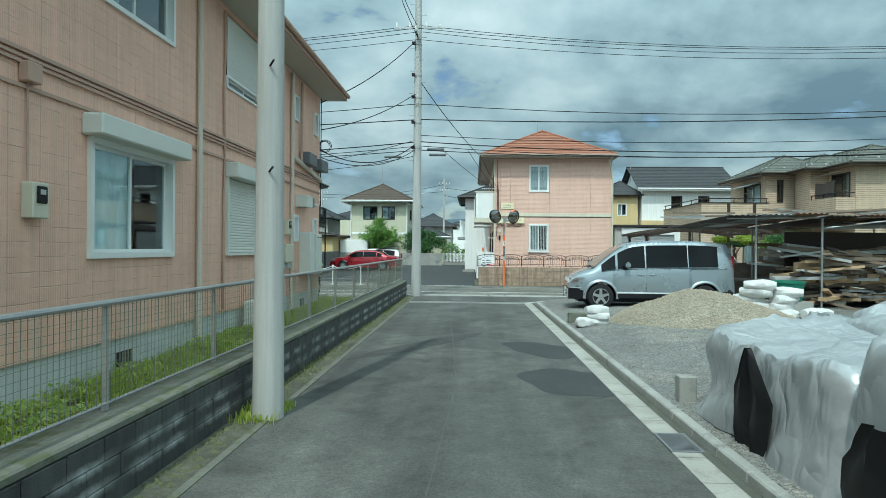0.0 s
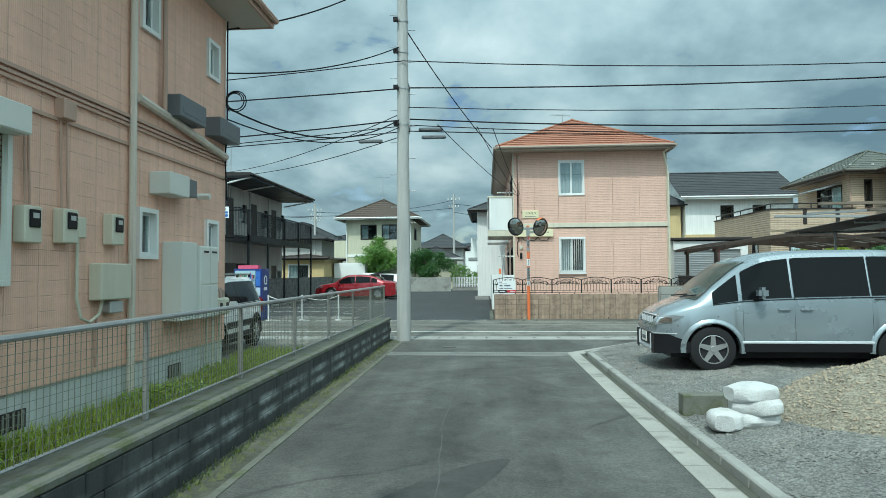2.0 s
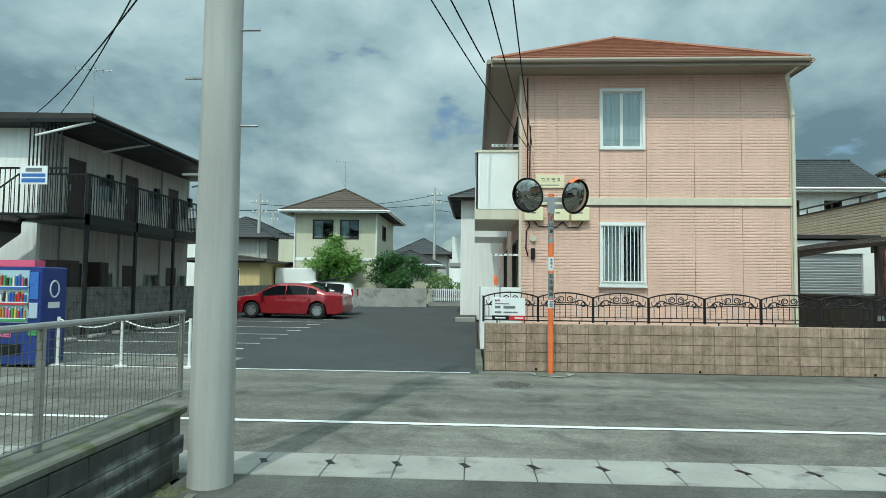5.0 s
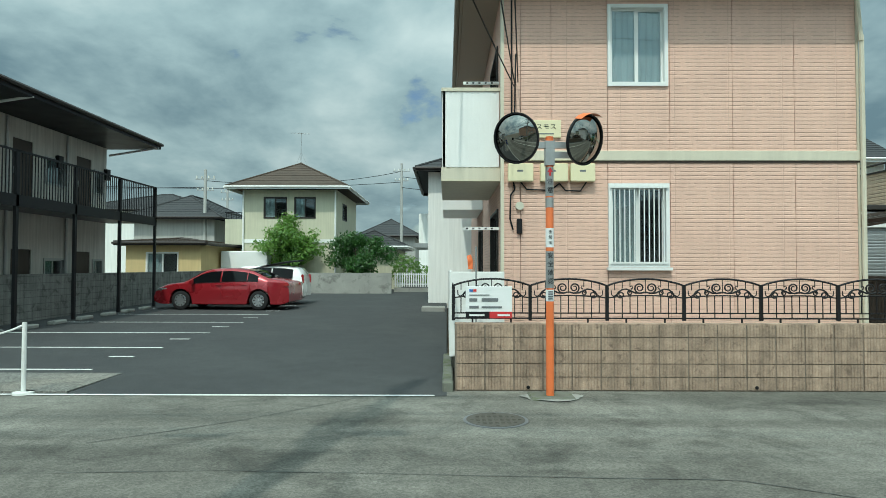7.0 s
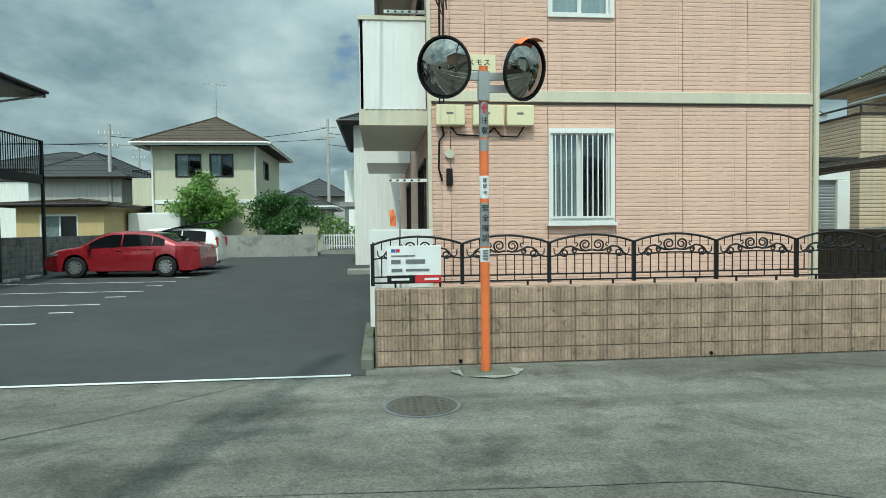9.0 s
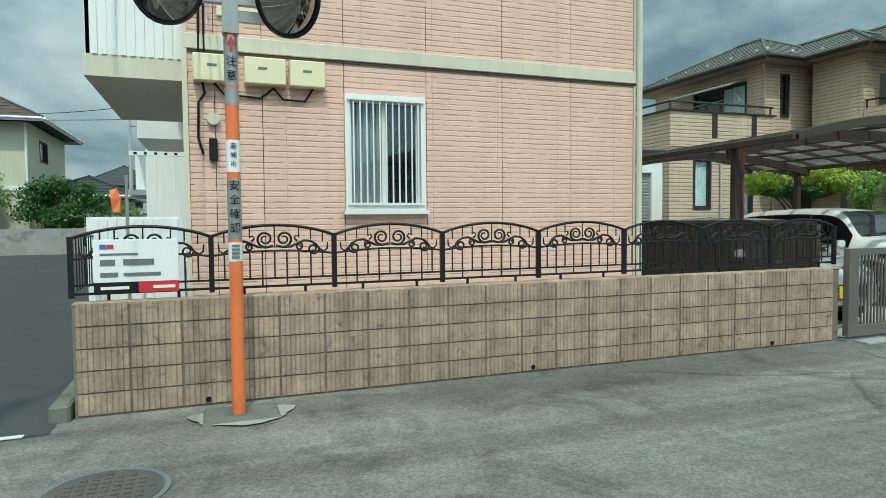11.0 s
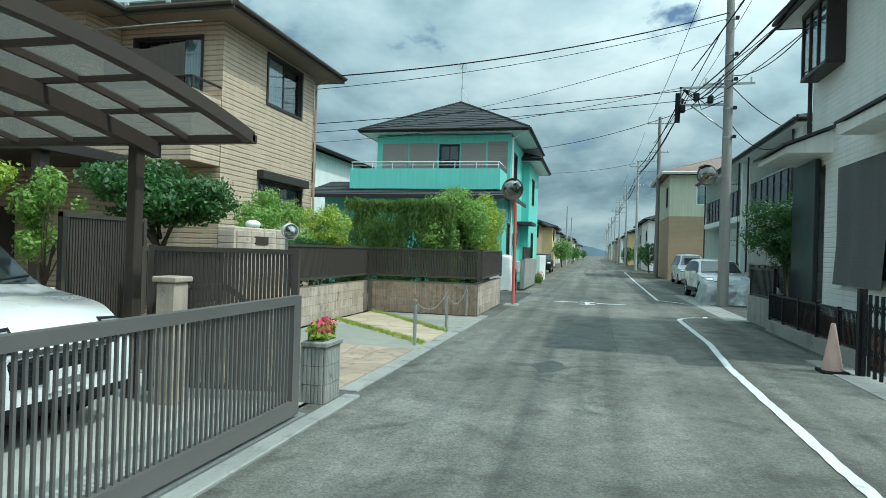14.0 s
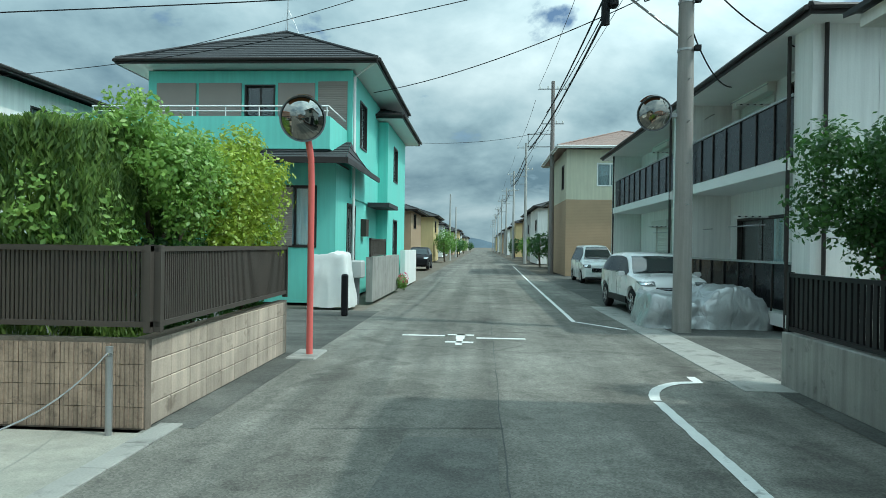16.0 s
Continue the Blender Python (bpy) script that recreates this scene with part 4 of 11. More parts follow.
def hip_roof(parent, x0, x1, y0, y1, z, rise, material, edge=None, course=0.32, lift=0.018, gutter=True, soffit=None, walls=None):
    edge = edge or dark_frame
    dx, dy = x1 - x0, y1 - y0
    k = min(dx, dy) / 2
    if dx >= dy:
        r0, r1 = Vector((x0 + k, (y0 + y1) / 2, z + rise)), Vector((x1 - k, (y0 + y1) / 2, z + rise))
        ends = ((3, 0, r0, r0), (0, 1, r1, r0), (1, 2, r1, r1), (2, 3, r0, r1))
    else:
        r0, r1 = Vector(((x0 + x1) / 2, y0 + k, z + rise)), Vector(((x0 + x1) / 2, y1 - k, z + rise))
        ends = ((0, 1, r0, r0), (1, 2, r1, r0), (2, 3, r1, r1), (3, 0, r0, r1))
    cs = [Vector((x0, y0, z)), Vector((x1, y0, z)), Vector((x1, y1, z)), Vector((x0, y1, z))]
    bm = bmesh.new()
    for i, j, c, d in ends:
        n = max(3, round(math.hypot(k, rise) / course))
        course_slope(bm, cs[i], cs[j], c, d, n, lift)
    face(bm, cs)
    bmesh.ops.remove_doubles(bm, verts=bm.verts[:], dist=0.0005)
    roof = part("roof", bm, material, parent)
    bm = bmesh.new()
    lo, hi = [], []
    for zz, row in ((z - 0.16, lo), (z + 0.004, hi)):
        for o in (0.02, -0.02):
            row.append([bm.verts.new((x, y, zz)) for x, y in ((x0 - o, y0 - o), (x1 + o, y0 - o), (x1 + o, y1 + o), (x0 - o, y1 + o))])
    for i in range(4):
        j = (i + 1) % 4
        bm.faces.new((lo[0][i], lo[0][j], hi[0][j], hi[0][i]))
        bm.faces.new((lo[1][j], lo[1][i], hi[1][i], hi[1][j]))
        bm.faces.new((hi[0][i], hi[0][j], hi[1][j], hi[1][i]))
        bm.faces.new((lo[0][j], lo[0][i], lo[1][i], lo[1][j]))
    part("fascia", bm, edge, roof)
    if gutter:
        for p, q, o in ((cs[0], cs[1], (0, -0.07)), (cs[1], cs[2], (0.07, 0)), (cs[2], cs[3], (0, 0.07)), (cs[3], cs[0], (-0.07, 0))):
            o = Vector((*o, -0.04))
            part("gutter", tubes(([p + o, q + o], 0.055), n=8), edge, roof)
    if (r1 - r0).length > 0.05:
        part("ridge_tile", tubes(([r0 + Vector((0, 0, 0.03)), r1 + Vector((0, 0, 0.03))], 0.07)), material, roof)
    for cpt in cs:
        end = r0 if (cpt - r0).length < (cpt - r1).length else r1
        part("hip_tile", tubes(([cpt + Vector((0, 0, 0.03)), end + Vector((0, 0, 0.03))], 0.05)), material, roof)
    if soffit:
        part("soffit", boxes((x0 + 0.03, x1 - 0.03, y0 + 0.03, y1 - 0.03, z - 0.15, z - 0.07)), soffit, roof)
    return roof


def shell(parent, x0, x1, y0, y1, z0, z1, material, holes=None, thick=0.15, name="wall"):
    """Four walls; holes: {'+x': [(u0, u1, z0, z1), ...]}. Returns the wall faces by direction."""
    holes = holes or {}
    out = {}
    for n, c, a, b in (("-y", y0, x0, x1), ("+y", y1, x0, x1), ("-x", x0, y0 + thick, y1 - thick), ("+x", x1, y0 + thick, y1 - thick)):
        w = Wall(n, c)
        part(name, holed(w, a, b, z0, z1, thick, holes.get(n, ())), material, parent)
        out[n] = w
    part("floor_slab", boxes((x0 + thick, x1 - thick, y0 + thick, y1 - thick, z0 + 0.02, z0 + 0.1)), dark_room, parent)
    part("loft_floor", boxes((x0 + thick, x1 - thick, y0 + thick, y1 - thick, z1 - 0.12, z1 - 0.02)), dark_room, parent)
    return out


def shutter(parent, w, u0, u1, z0, z1, material, pitch=0.075, d=0.0, name="shutter", case=None):
    """A roller shutter, every slat a rounded ridge."""
    bm = bmesh.new()
    n = max(3, round((z1 - z0) / pitch))
    prof = []
    for i in range(n):
        for k, dd in ((0.0, 0.0), (0.2, 0.010), (0.75, 0.010), (0.95, 0.0)):
            prof.append((z0 + (z1 - z0) * (i + k) / n, d + dd))
    prof.append((z1, d))
    skin(bm, [[w.at(u0, z, dd) for z, dd in prof], [w.at(u1, z, dd) for z, dd in prof]], closed=False)
    sh = part(name, bm, material, parent)
    if case:
        bm = bmesh.new()
        w.put(bm, u0 - 0.08, u1 + 0.08, z1, z1 + 0.27, 0.0, 0.24)
        part("shutter_box", bev(bm, 0.015), case, sh)
        bm = bmesh.new()
        w.put(bm, u0 - 0.06, u0, z0 - 0.05, z1 - 0.002, 0.0, 0.06)
        w.put(bm, u1, u1 + 0.06, z0 - 0.05, z1 - 0.002, 0.0, 0.06)
        w.put(bm, u0, u1, z0 - 0.05, z0, 0.0, 0.07)
        part("shutter_rail", bm, case, sh)
    return sh


def pipe_run(parent, pts, r=0.04, material=None, name="downpipe", n=8):
    return part(name, tubes((pts, r), n=n), material or trim_a, parent, smooth=True)


# ---- the pink-brown house beside the lane ----
HA = thing("house", "two-storey house clad in pinkish brown siding beside the lane", "house", (-7.5, 9.5, 0))
A_X = -3.75
low_a = [(8.07, 10.12, 1.66, 3.08), (12.14, 14.12, 1.65, 3.08), (16.31, 16.78, 1.95, 2.62), (18.26, 18.7, 1.95, 2.62), (2.0, 4.0, 1.66, 3.08)]
high_a = [(8.2, 10.13, 4.75, 6.02), (12.12, 14.13, 4.67, 6.02), (16.34, 16.79, 4.96, 5.6), (18.28, 18.72, 4.93, 5.56)]
wa = shell(HA, -11.2, A_X, -4.0, 19.05, 0.64, 6.12, siding_a, {"+x": low_a + high_a})
pale_render = mat("pale_render", (0.56, 0.58, 0.56), 0.9, var=0.10, scale=1.2, fine=40, bump=0.4, streak=0.16)
part("foundation", boxes((-11.17, A_X - 0.03, -3.97, 19.02, -0.05, 0.638)), pale_render, HA, "pale concrete foundation wall")
w = wa["+x"]
for u in (8.75, 14.1, 17.2):
    bm = bmesh.new()
    w.put(bm, u, u + 0.34, 0.28, 0.46, -0.03, -0.012)
    vent = part("foundation_vent", bm, dark_frame, HA)
    bm = bmesh.new()
    for i in range(5):
        w.put(bm, u + 0.03 + i * 0.065, u + 0.05 + i * 0.065, 0.29, 0.45, -0.012, -0.004)
    part("grille", bm, galv, vent)
for u0, u1, z0, z1 in low_a[:1] + low_a[4:]:
    window(HA, w, u0, u1, z0, z1, split=1, cloth=curtain, cloth_to=0.5, fw=0.07, proud=0.05, label="white framed sliding window with a pale curtain")
    bm = bmesh.new()
    w.put(bm, u0 - 0.12, u1 + 0.1, z1 + 0.0, z1 + 0.25, 0.0, 0.26)
    part("shutter_box", bev(bm, 0.02), shutter_white, HA, "pale shutter box over a window")
shutter(HA, w, 12.2, 14.06, 1.70, 3.06, shutter_white, 0.052, -0.02, case=shutter_white)
window(HA, w, *high_a[0], split=1, cloth=curtain_grey, cloth_to=0.35, fw=0.06, proud=0.04)
shutter(HA, w, 12.2, 14.05, 4.9, 6.0, shutter_white, 0.052, -0.02)
window(HA, w, 12.12, 14.13, 4.67, 4.9, split=1, fw=0.04, proud=0.03)
for h in low_a[2:4] + high_a[2:4]:
    window(HA, w, *h, split=0, fw=0.06, proud=0.05)
for z0, z1, d in ((3.36, 3.40, 0.03), (3.60, 3.63, 0.035), (3.655, 3.685, 0.035), (3.71, 3.75, 0.045)):
    bm = bmesh.new()
    w.put(bm, -4.0, 19.05, z0, z1, 0.0, d)
    part("trim", bm, trim_a, HA)
pipe_pale = mat("pale_cream_pipe", (0.62, 0.56, 0.48), 0.5, var=0.08, streak=0.12)
for u in (10.94, 16.12):
    pipe_run(HA, [w.at(u, 6.05, 0.06), w.at(u, 0.3, 0.06)], 0.046, pipe_pale)
pipe_run(HA, [w.at(12.0, 6.0, 0.03), w.at(12.02, 5.3, 0.03), w.at(11.98, 4.6, 0.03), w.at(12.03, 3.4, 0.03), w.at(11.98, 2.4, 0.03), w.at(12.0, 0.7, 0.03)], 0.022, trim_a, "conduit")
pipe_run(HA, [w.at(16.2, 4.0, 0.07), w.at(17.0, 3.93, 0.07), w.at(18.9, 3.72, 0.07)], 0.06, pipe_pale, "duct")
pipe_run(HA, [w.at(16.85, 6.0, 0.08), w.at(16.85, 3.9, 0.08)], 0.035, trim_a, "downpipe")
hip_roof(HA, -11.9, -3.06, -4.7, 19.42, 6.28, 1.9, roof_dark, trim_a, soffit=soffit_a)


def wall_box(parent, w, u0, u1, z0, z1, d, material, name, label="", bevel=0.012):
    bm = bmesh.new()
    w.put(bm, u0, u1, z0, z1, 0.0, d)
    return part(name, bev(bm, bevel), material, parent, label)


def meter(u, z):
    m = wall_box(HA, w, u, u + 0.24, z, z + 0.36, 0.13, cream_plastic, "electricity_meter", "cream electricity meter with a dark glass dial")
    bm = bmesh.new()
    w.put(bm, u + 0.045, u + 0.195, z + 0.15, z + 0.325, 0.13, 0.15)
    part("dial_window", bev(bm, 0.01), sign_black, m)
    bm = bmesh.new()
    w.put(bm, u + 0.08, u + 0.16, z + 0.24, z + 0.29, 0.15, 0.153)
    part("dial_plate", bm, grey_plastic, m)


for u, z in ((7.0, 2.08), (14.2, 2.06), (14.75, 2.08), (15.6, 2.10)):
    meter(u, z)
wall_box(HA, w, 6.95, 7.15, 3.42, 3.62, 0.12, trim_a, "junction_box")
wall_box(HA, w, 14.75, 14.95, 3.38, 3.6, 0.12, trim_a, "junction_box")
wall_box(HA, w, 15.05, 15.2, 2.15, 2.38, 0.08, cream_plastic, "junction_box")
pipe_run(HA, [w.at(7.05, 3.45, 0.03), w.at(7.06, 2.9, 0.03), w.at(7.04, 2.44, 0.04)], 0.012, trim_a, "cable")
for u in (14.28, 14.34, 14.8, 14.9):
    pipe_run(HA, [w.at(u, 3.4, 0.04), w.at(u + 0.01, 2.9, 0.04), w.at(u + 0.02, 2.44, 0.05)], 0.012, trim_a, "cable")
wall_box(HA, w, 15.35, 15.95, 1.46, 1.88, 0.16, cream_plastic, "switch_box", "cream metal switch box")
wall_box(HA, w, 15.6, 15.85, 1.3, 1.44, 0.12, grey_plastic, "gas_valve")
pipe_run(HA, [w.at(15.1, 2.15, 0.04), w.at(15.08, 1.5, 0.05), w.at(15.14, 1.28, 0.06), w.at(15.3, 1.22, 0.06), w.at(15.45, 1.3, 0.07), w.at(15.5, 1.46, 0.08)], 0.018, cream_plastic, "conduit")
pipe_run(HA, [w.at(15.45, 1.3, 0.04), w.at(15.45, 0.7, 0.04)], 0.014, trim_a, "conduit")
for u in (16.95, 18.25):
    b = wall_box(HA, w, u, u + 0.8, 3.95, 4.26, 0.26, MATS.get("slate_casing") or mat("slate_casing", (0.13, 0.14, 0.15), 0.5, var=0.06), "hood_vent", "dark grey box vent high on the wall")
    bm = bmesh.new()
    w.put(bm, u + 0.06, u + 0.74, 4.02, 4.09, 0.26, 0.265)
    part("slot", bm, sign_grey, b)
b = wall_box(HA, w, 16.6, 17.15, 2.82, 3.12, 0.3, shutter_white, "heater_vent", "white water heater flue box")
wall_box(HA, w, 17.16, 17.42, 2.85, 3.1, 0.28, sign_grey, "flue")
wall_box(HA, w, 16.95, 17.4, 1.1, 2.2, 0.3, shutter_white, "water_heater", "tall pale water heater cabinet")
hb2 = wall_box(HA, w, 17.42, 18.0, 1.1, 2.16, 0.34, shutter_white, "water_heater", "tall pale water heater cabinet")
for q, u0, u1 in ((hb2, 17.44, 17.7), (hb2, 17.72, 17.98)):
    for z0, z1 in ((1.12, 1.58), (1.6, 2.14)):
        bm = bmesh.new()
        w.put(bm, u0, u1, z0, z1, 0.34, 0.352)
        part("door", bev(bm, 0.006), shutter_white, q)
    bm = bmesh.new()
    w.put(bm, u0 + 0.05, u1 - 0.05, 2.06, 2.09, 0.352, 0.356)
    part("louvre", bm, sign_black, q)
for u in (18.12, 18.36, 18.60):
    gm = wall_box(HA, w, u, u + 0.20, 1.08, 1.36, 0.20, cream_plastic, "gas_meter", "small cream gas meter with bent pipes on top", 0.03)
    bm = bmesh.new()
    w.put(bm, u + 0.05, u + 0.15, 1.22, 1.28, 0.20, 0.204)
    part("dial_window", bm, sign_black, gm)
    for du in (0.045, 0.155):
        pipe_run(gm, [w.at(u + du, 1.34, 0.10), w.at(u + du, 1.46, 0.10), w.at(u + du, 1.50, 0.06), w.at(u + du, 1.47, 0.02)], 0.026, MATS.get("pink_pipe") or mat("pink_pipe", (0.42, 0.33, 0.27), 0.6, var=0.1), "gas_pipe")
    pipe_run(HA, [w.at(u + 0.1, 1.08, 0.06), w.at(u + 0.1, 0.2, 0.06)], 0.018, cream_plastic, "gas_pipe")
part("security_camera", tubes(([w.at(18.0, 2.95, 0.0), w.at(18.02, 2.95, 0.2)], 0.05)), shutter_white, HA)
pipe_run(HA, [w.at(19.0, 6.1, 0.05), w.at(19.0, 4.3, 0.05), w.at(18.9, 3.7, 0.06), w.at(19.0, 3.0, 0.05)], 0.014, black_cable, "cable")
acu = thing("air_conditioner", "white outdoor air-conditioning unit on the grass by the house", "air conditioner", (-3.35, 13.1, 0.14))
part("casing", bev(boxes((-3.62, -3.30, 12.72, 13.5, 0.2, 0.78)), 0.02), shutter_white, acu)
part("foot", boxes((-3.6, -3.32, 12.8, 12.88, 0.14, 0.2), (-3.6, -3.32, 13.34, 13.42, 0.14, 0.2)), sign_grey, acu)
bm = bmesh.new()
for i in range(9):
    box(bm, -3.30, -3.285, 12.78, 13.2, 0.27 + i * 0.05, 0.285 + i * 0.05)
part("grille", bm, sign_grey, acu)

# ---- the block wall and mesh fence beside the lane ----
bw = thing("wall_west", "low weathered grey concrete block wall beside the lane", "block wall", (-1.95, 8, 0), kind="structure")
part("core", boxes((-2.15, -1.84, -13.8, 25.0, -0.05, 0.5)), mossy, bw)
part("coping", bev(boxes((-2.2, -1.80, -13.9, 25.06, 0.502, 0.57)), 0.015), mossy, bw)
bm = bmesh.new()
vs, fs = [], []
rng = random.Random(11)
for _ in range(1500):
    y = rng.uniform(2, 24.6)
    stone_into(vs, fs, (-1.74 + rng.random() ** 2 * 0.22, y, 0.0), rng.uniform(0.012, 0.05), rng)
raw_mesh("moss", vs, fs, moss, "brown moss and dirt along the foot of the wall", "moss")
sheet("gutter_3", [(-1.80, -14), (-1.47, -14), (-1.47, 24.4), (-1.80, 24.4)], 0.007, ground_mat("mossy_dirt", (0.085, 0.088, 0.066), (0.15, 0.145, 0.11), 1.6, 60, 0.3, 0.6, 0.012, blotch=0.35), "dark mossy gutter strip along the foot of the wall", "gutter")
lone("kerb_2", boxes((-1.475, -1.40, -14, 24.4, -0.03, 0.010)), mossy, "thin dull concrete edging of the lane's gutter", "edging", "structure")
mf = thing("mesh_fence", "galvanised wire mesh fence with square posts on the block wall", "fence", (-2.05, 8, 0.57))
for i in range(20):
    y = -12.2 + 1.98 * i
    part("post", bev(boxes((-2.075, -2.033, y - 0.021, y + 0.021, 0.57, 1.37)), 0.006), galv, mf)
part("top_rail", tubes(([(-2.04, -13.5, 1.385), (-2.04, 25.42, 1.385)], 0.024), n=8), galv, mf)
part("bottom_rail", tubes(([(-2.04, -13.5, 0.63), (-2.04, 25.42, 0.63)], 0.012), n=6), galv, mf)
for i in range(1, 13):
    z = 0.63 + i * 0.06
    part("wire", boxes((-2.033, -2.029, -2.0, 25.42, z - 0.0014, z + 0.0014)), fence_green, mf)
vs, fs = [], []
y = -1.0
while y < 25.4:
    k = len(vs)
    for z in (0.63, 1.37):
        vs += [(-2.035, y - 0.0017, z), (-2.031, y - 0.0017, z), (-2.031, y + 0.0017, z), (-2.035, y + 0.0017, z)]
    for i in range(4):
        fs.append((k + i, k + (i + 1) % 4, k + 4 + (i + 1) % 4, k + 4 + i))
    y += 0.06
raw_mesh("upright_wire", vs, fs, fence_green, "", "", "stuff", mf)

# grass of the strip
def grass_patch(name, area, n, h, seed, label, material=None, zf=None, lean=0.6):
    rg = random.Random(seed)
    vs, fs = [], []
    for _ in range(n):
        x, y = rg.uniform(area[0], area[1]), rg.uniform(area[2], area[3])
        if noise.noise((x * 0.8, y * 0.8, seed)) < -0.28:
            continue
        z = zf(x, y) if zf else 0.14
        a, k, b = rg.uniform(0, 6.28), rg.uniform(0.35, 1.0) * h, rg.uniform(0.004, 0.009)
        lx, ly = math.cos(a) * k * lean * rg.random(), math.sin(a) * k * lean * rg.random()
        i = len(vs)
        px, py = -math.sin(a) * b, math.cos(a) * b
        vs += [(x - px, y - py, z), (x + px, y + py, z), (x + lx * 0.4 + px, y + ly * 0.4 + py, z + k * 0.6), (x + lx * 0.4 - px, y + ly * 0.4 - py, z + k * 0.6), (x + lx, y + ly, z + k)]
        fs += [(i, i + 1, i + 2, i + 3), (i + 3, i + 2, i + 4)]
    return raw_mesh(name, vs, fs, material or grass_mat, label, "grass")


grass_patch("grass", (-3.72, -2.22, 1, 19.3), 30000, 0.22, 1, "rough green grass between the wall and the house")
grass_patch("grass", (-4.5, -2.25, 19.3, 22.2), 4800, 0.22, 2, "rough yellowing grass by the forecourt", zf=lambda x, y: 0.0)
grass_patch("weeds", (-1.8, -1.3, 7.3, 8.1), 420, 0.12, 3, "weeds round the foot of the pole", zf=lambda x, y: 0.0)
grass_patch("weeds", (-1.82, -1.66, 9, 24), 900, 0.07, 5, "thin weeds along the foot of the wall", leaf_mat("dull_weed", (0.07, 0.10, 0.03), (0.17, 0.20, 0.06)), zf=lambda x, y: 0.0)


# leafy weeds in the strip
vs, fs = [], []
rng = random.Random(61)
for _ in range(15000):
    x, y = rng.uniform(-3.7, -2.24), rng.uniform(3.0, 19.0)
    lush = noise.noise((x * 1.1, y * 0.9, 5)) + (0.35 if y < 13 else -0.1)
    if lush < 0.0:
        continue
    z = 0.16 + (0.10 + 0.26 * min(1.0, lush)) * rng.random() ** 0.7
    nrm = Vector((rng.gauss(0.2, 0.6), rng.gauss(0, 0.6), 1.0)).normalized()
    t = nrm.cross(Vector((rng.gauss(0, 1), rng.gauss(0, 1), 0.1))).normalized() * rng.uniform(0.025, 0.05)
    b_ = nrm.cross(t) * 0.55
    p, i = Vector((x, y, z)), len(vs)
    vs += [tuple(p - t), tuple(p + b_), tuple(p + t), tuple(p - b_)]
    fs.append((i, i + 1, i + 2, i + 3))
raw_mesh("weeds", vs, fs, leaf_mat("weed_leaf", (0.12, 0.21, 0.03), (0.36, 0.44, 0.07)), "low leafy weeds between the wall and the house", "weeds")


# ---- the peach house on the corner ----
HC = thing("house", "two-storey house in peach pressed siding with an orange tiled roof", "house", (4.8, 40, 0))
C_Y = 33.73
holes_c = [(3.57, 4.59, 4.75, 6.15), (3.57, 4.59, 1.69, 3.10)]
w = Wall("-y", C_Y)
# front cladding: panels between upright joints
JOINTS = [1.82, 2.10, 2.62, 3.57, 4.62, 5.68, 6.72, 7.76]
for z0, z1 in ((0.55, 3.48), (3.66, 6.52)):
    for a, b in zip(JOINTS, JOINTS[1:]):
        part("siding_panel", holed(w, a + 0.004, b - 0.004, z0, z1, 0.16, holes_c), siding_c, HC)
for n, c, a, b in (("+y", 47.0, 1.8, 7.78), ("-x", 1.8, 33.9, 46.84), ("+x", 7.78, 33.9, 46.84)):
    hs = [(34.6, 36.4, 0.75, 2.75), (34.6, 36.4, 3.75, 5.75), (39.5, 41.3, 0.75, 2.75), (39.5, 41.3, 3.75, 5.75)] if n == "-x" else []
    ww = Wall(n, c)
    part("wall", holed(ww, a, b, 0.55, 6.52, 0.15, hs), siding_c, HC)
    for k, h in enumerate(hs):
        window(HC, ww, *h, frame=dark_frame, cloth=curtain_grey, cloth_to=0.6)
part("corner_trim", boxes((1.765, 1.82, 33.70, 33.8, 0.5, 6.5)), trim_c, HC)
part("corner_trim", boxes((7.76, 7.80, 33.71, 33.8, 0.5, 6.5)), trim_c, HC)
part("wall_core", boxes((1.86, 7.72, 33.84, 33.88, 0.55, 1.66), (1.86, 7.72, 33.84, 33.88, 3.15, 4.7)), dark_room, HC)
part("foundation", boxes((1.83, 7.75, 33.76, 46.9, -0.05, 0.548)), concrete, HC)
band = bmesh.new()
w.put(band, 1.78, 7.80, 3.485, 3.655, -0.1, 0.035)
part("belt_course", bev(band, 0.008), trim_c, HC, "cream belt course between the storeys")
bm = bmesh.new()
w.put(bm, 1.78, 7.80, 3.455, 3.483, -0.1, 0.02)
part("drip_edge", bm, brown_metal, HC)
window(HC, w, *holes_c[0], split=1, cloth=curtain_grey, cloth_to=1.0, fw=0.06, proud=0.035, label="white framed sliding window with a grey curtain")
window(HC, w, *holes_c[1], split=1, bars=11, cloth=curtain_grey, cloth_to=0.55, fw=0.06, proud=0.05, sill=True, label="white barred sliding window")
hip_roof(HC, 1.12, 7.93, 33.12, 47.6, 6.62, 1.78, roof_c, taupe_trim, course=0.27, lift=0.03, soffit=taupe_trim)
pipe_run(HC, [(7.75, 33.2, 6.5), (7.6, 33.45, 6.35), (7.78, 33.64, 5.75), (7.80, 33.64, 5.5)], 0.04, trim_c)
pipe_run(HC, [(7.82, 33.66, 5.6), (7.82, 33.66, 0.6)], 0.04, trim_c)
# plates, boxes and cables on the front
pl = wall_box(HC, w, 2.14, 2.78, 3.87, 4.17, 0.04, yellow_plate, "name_plate", "pale yellow plate with dark characters", 0.006)


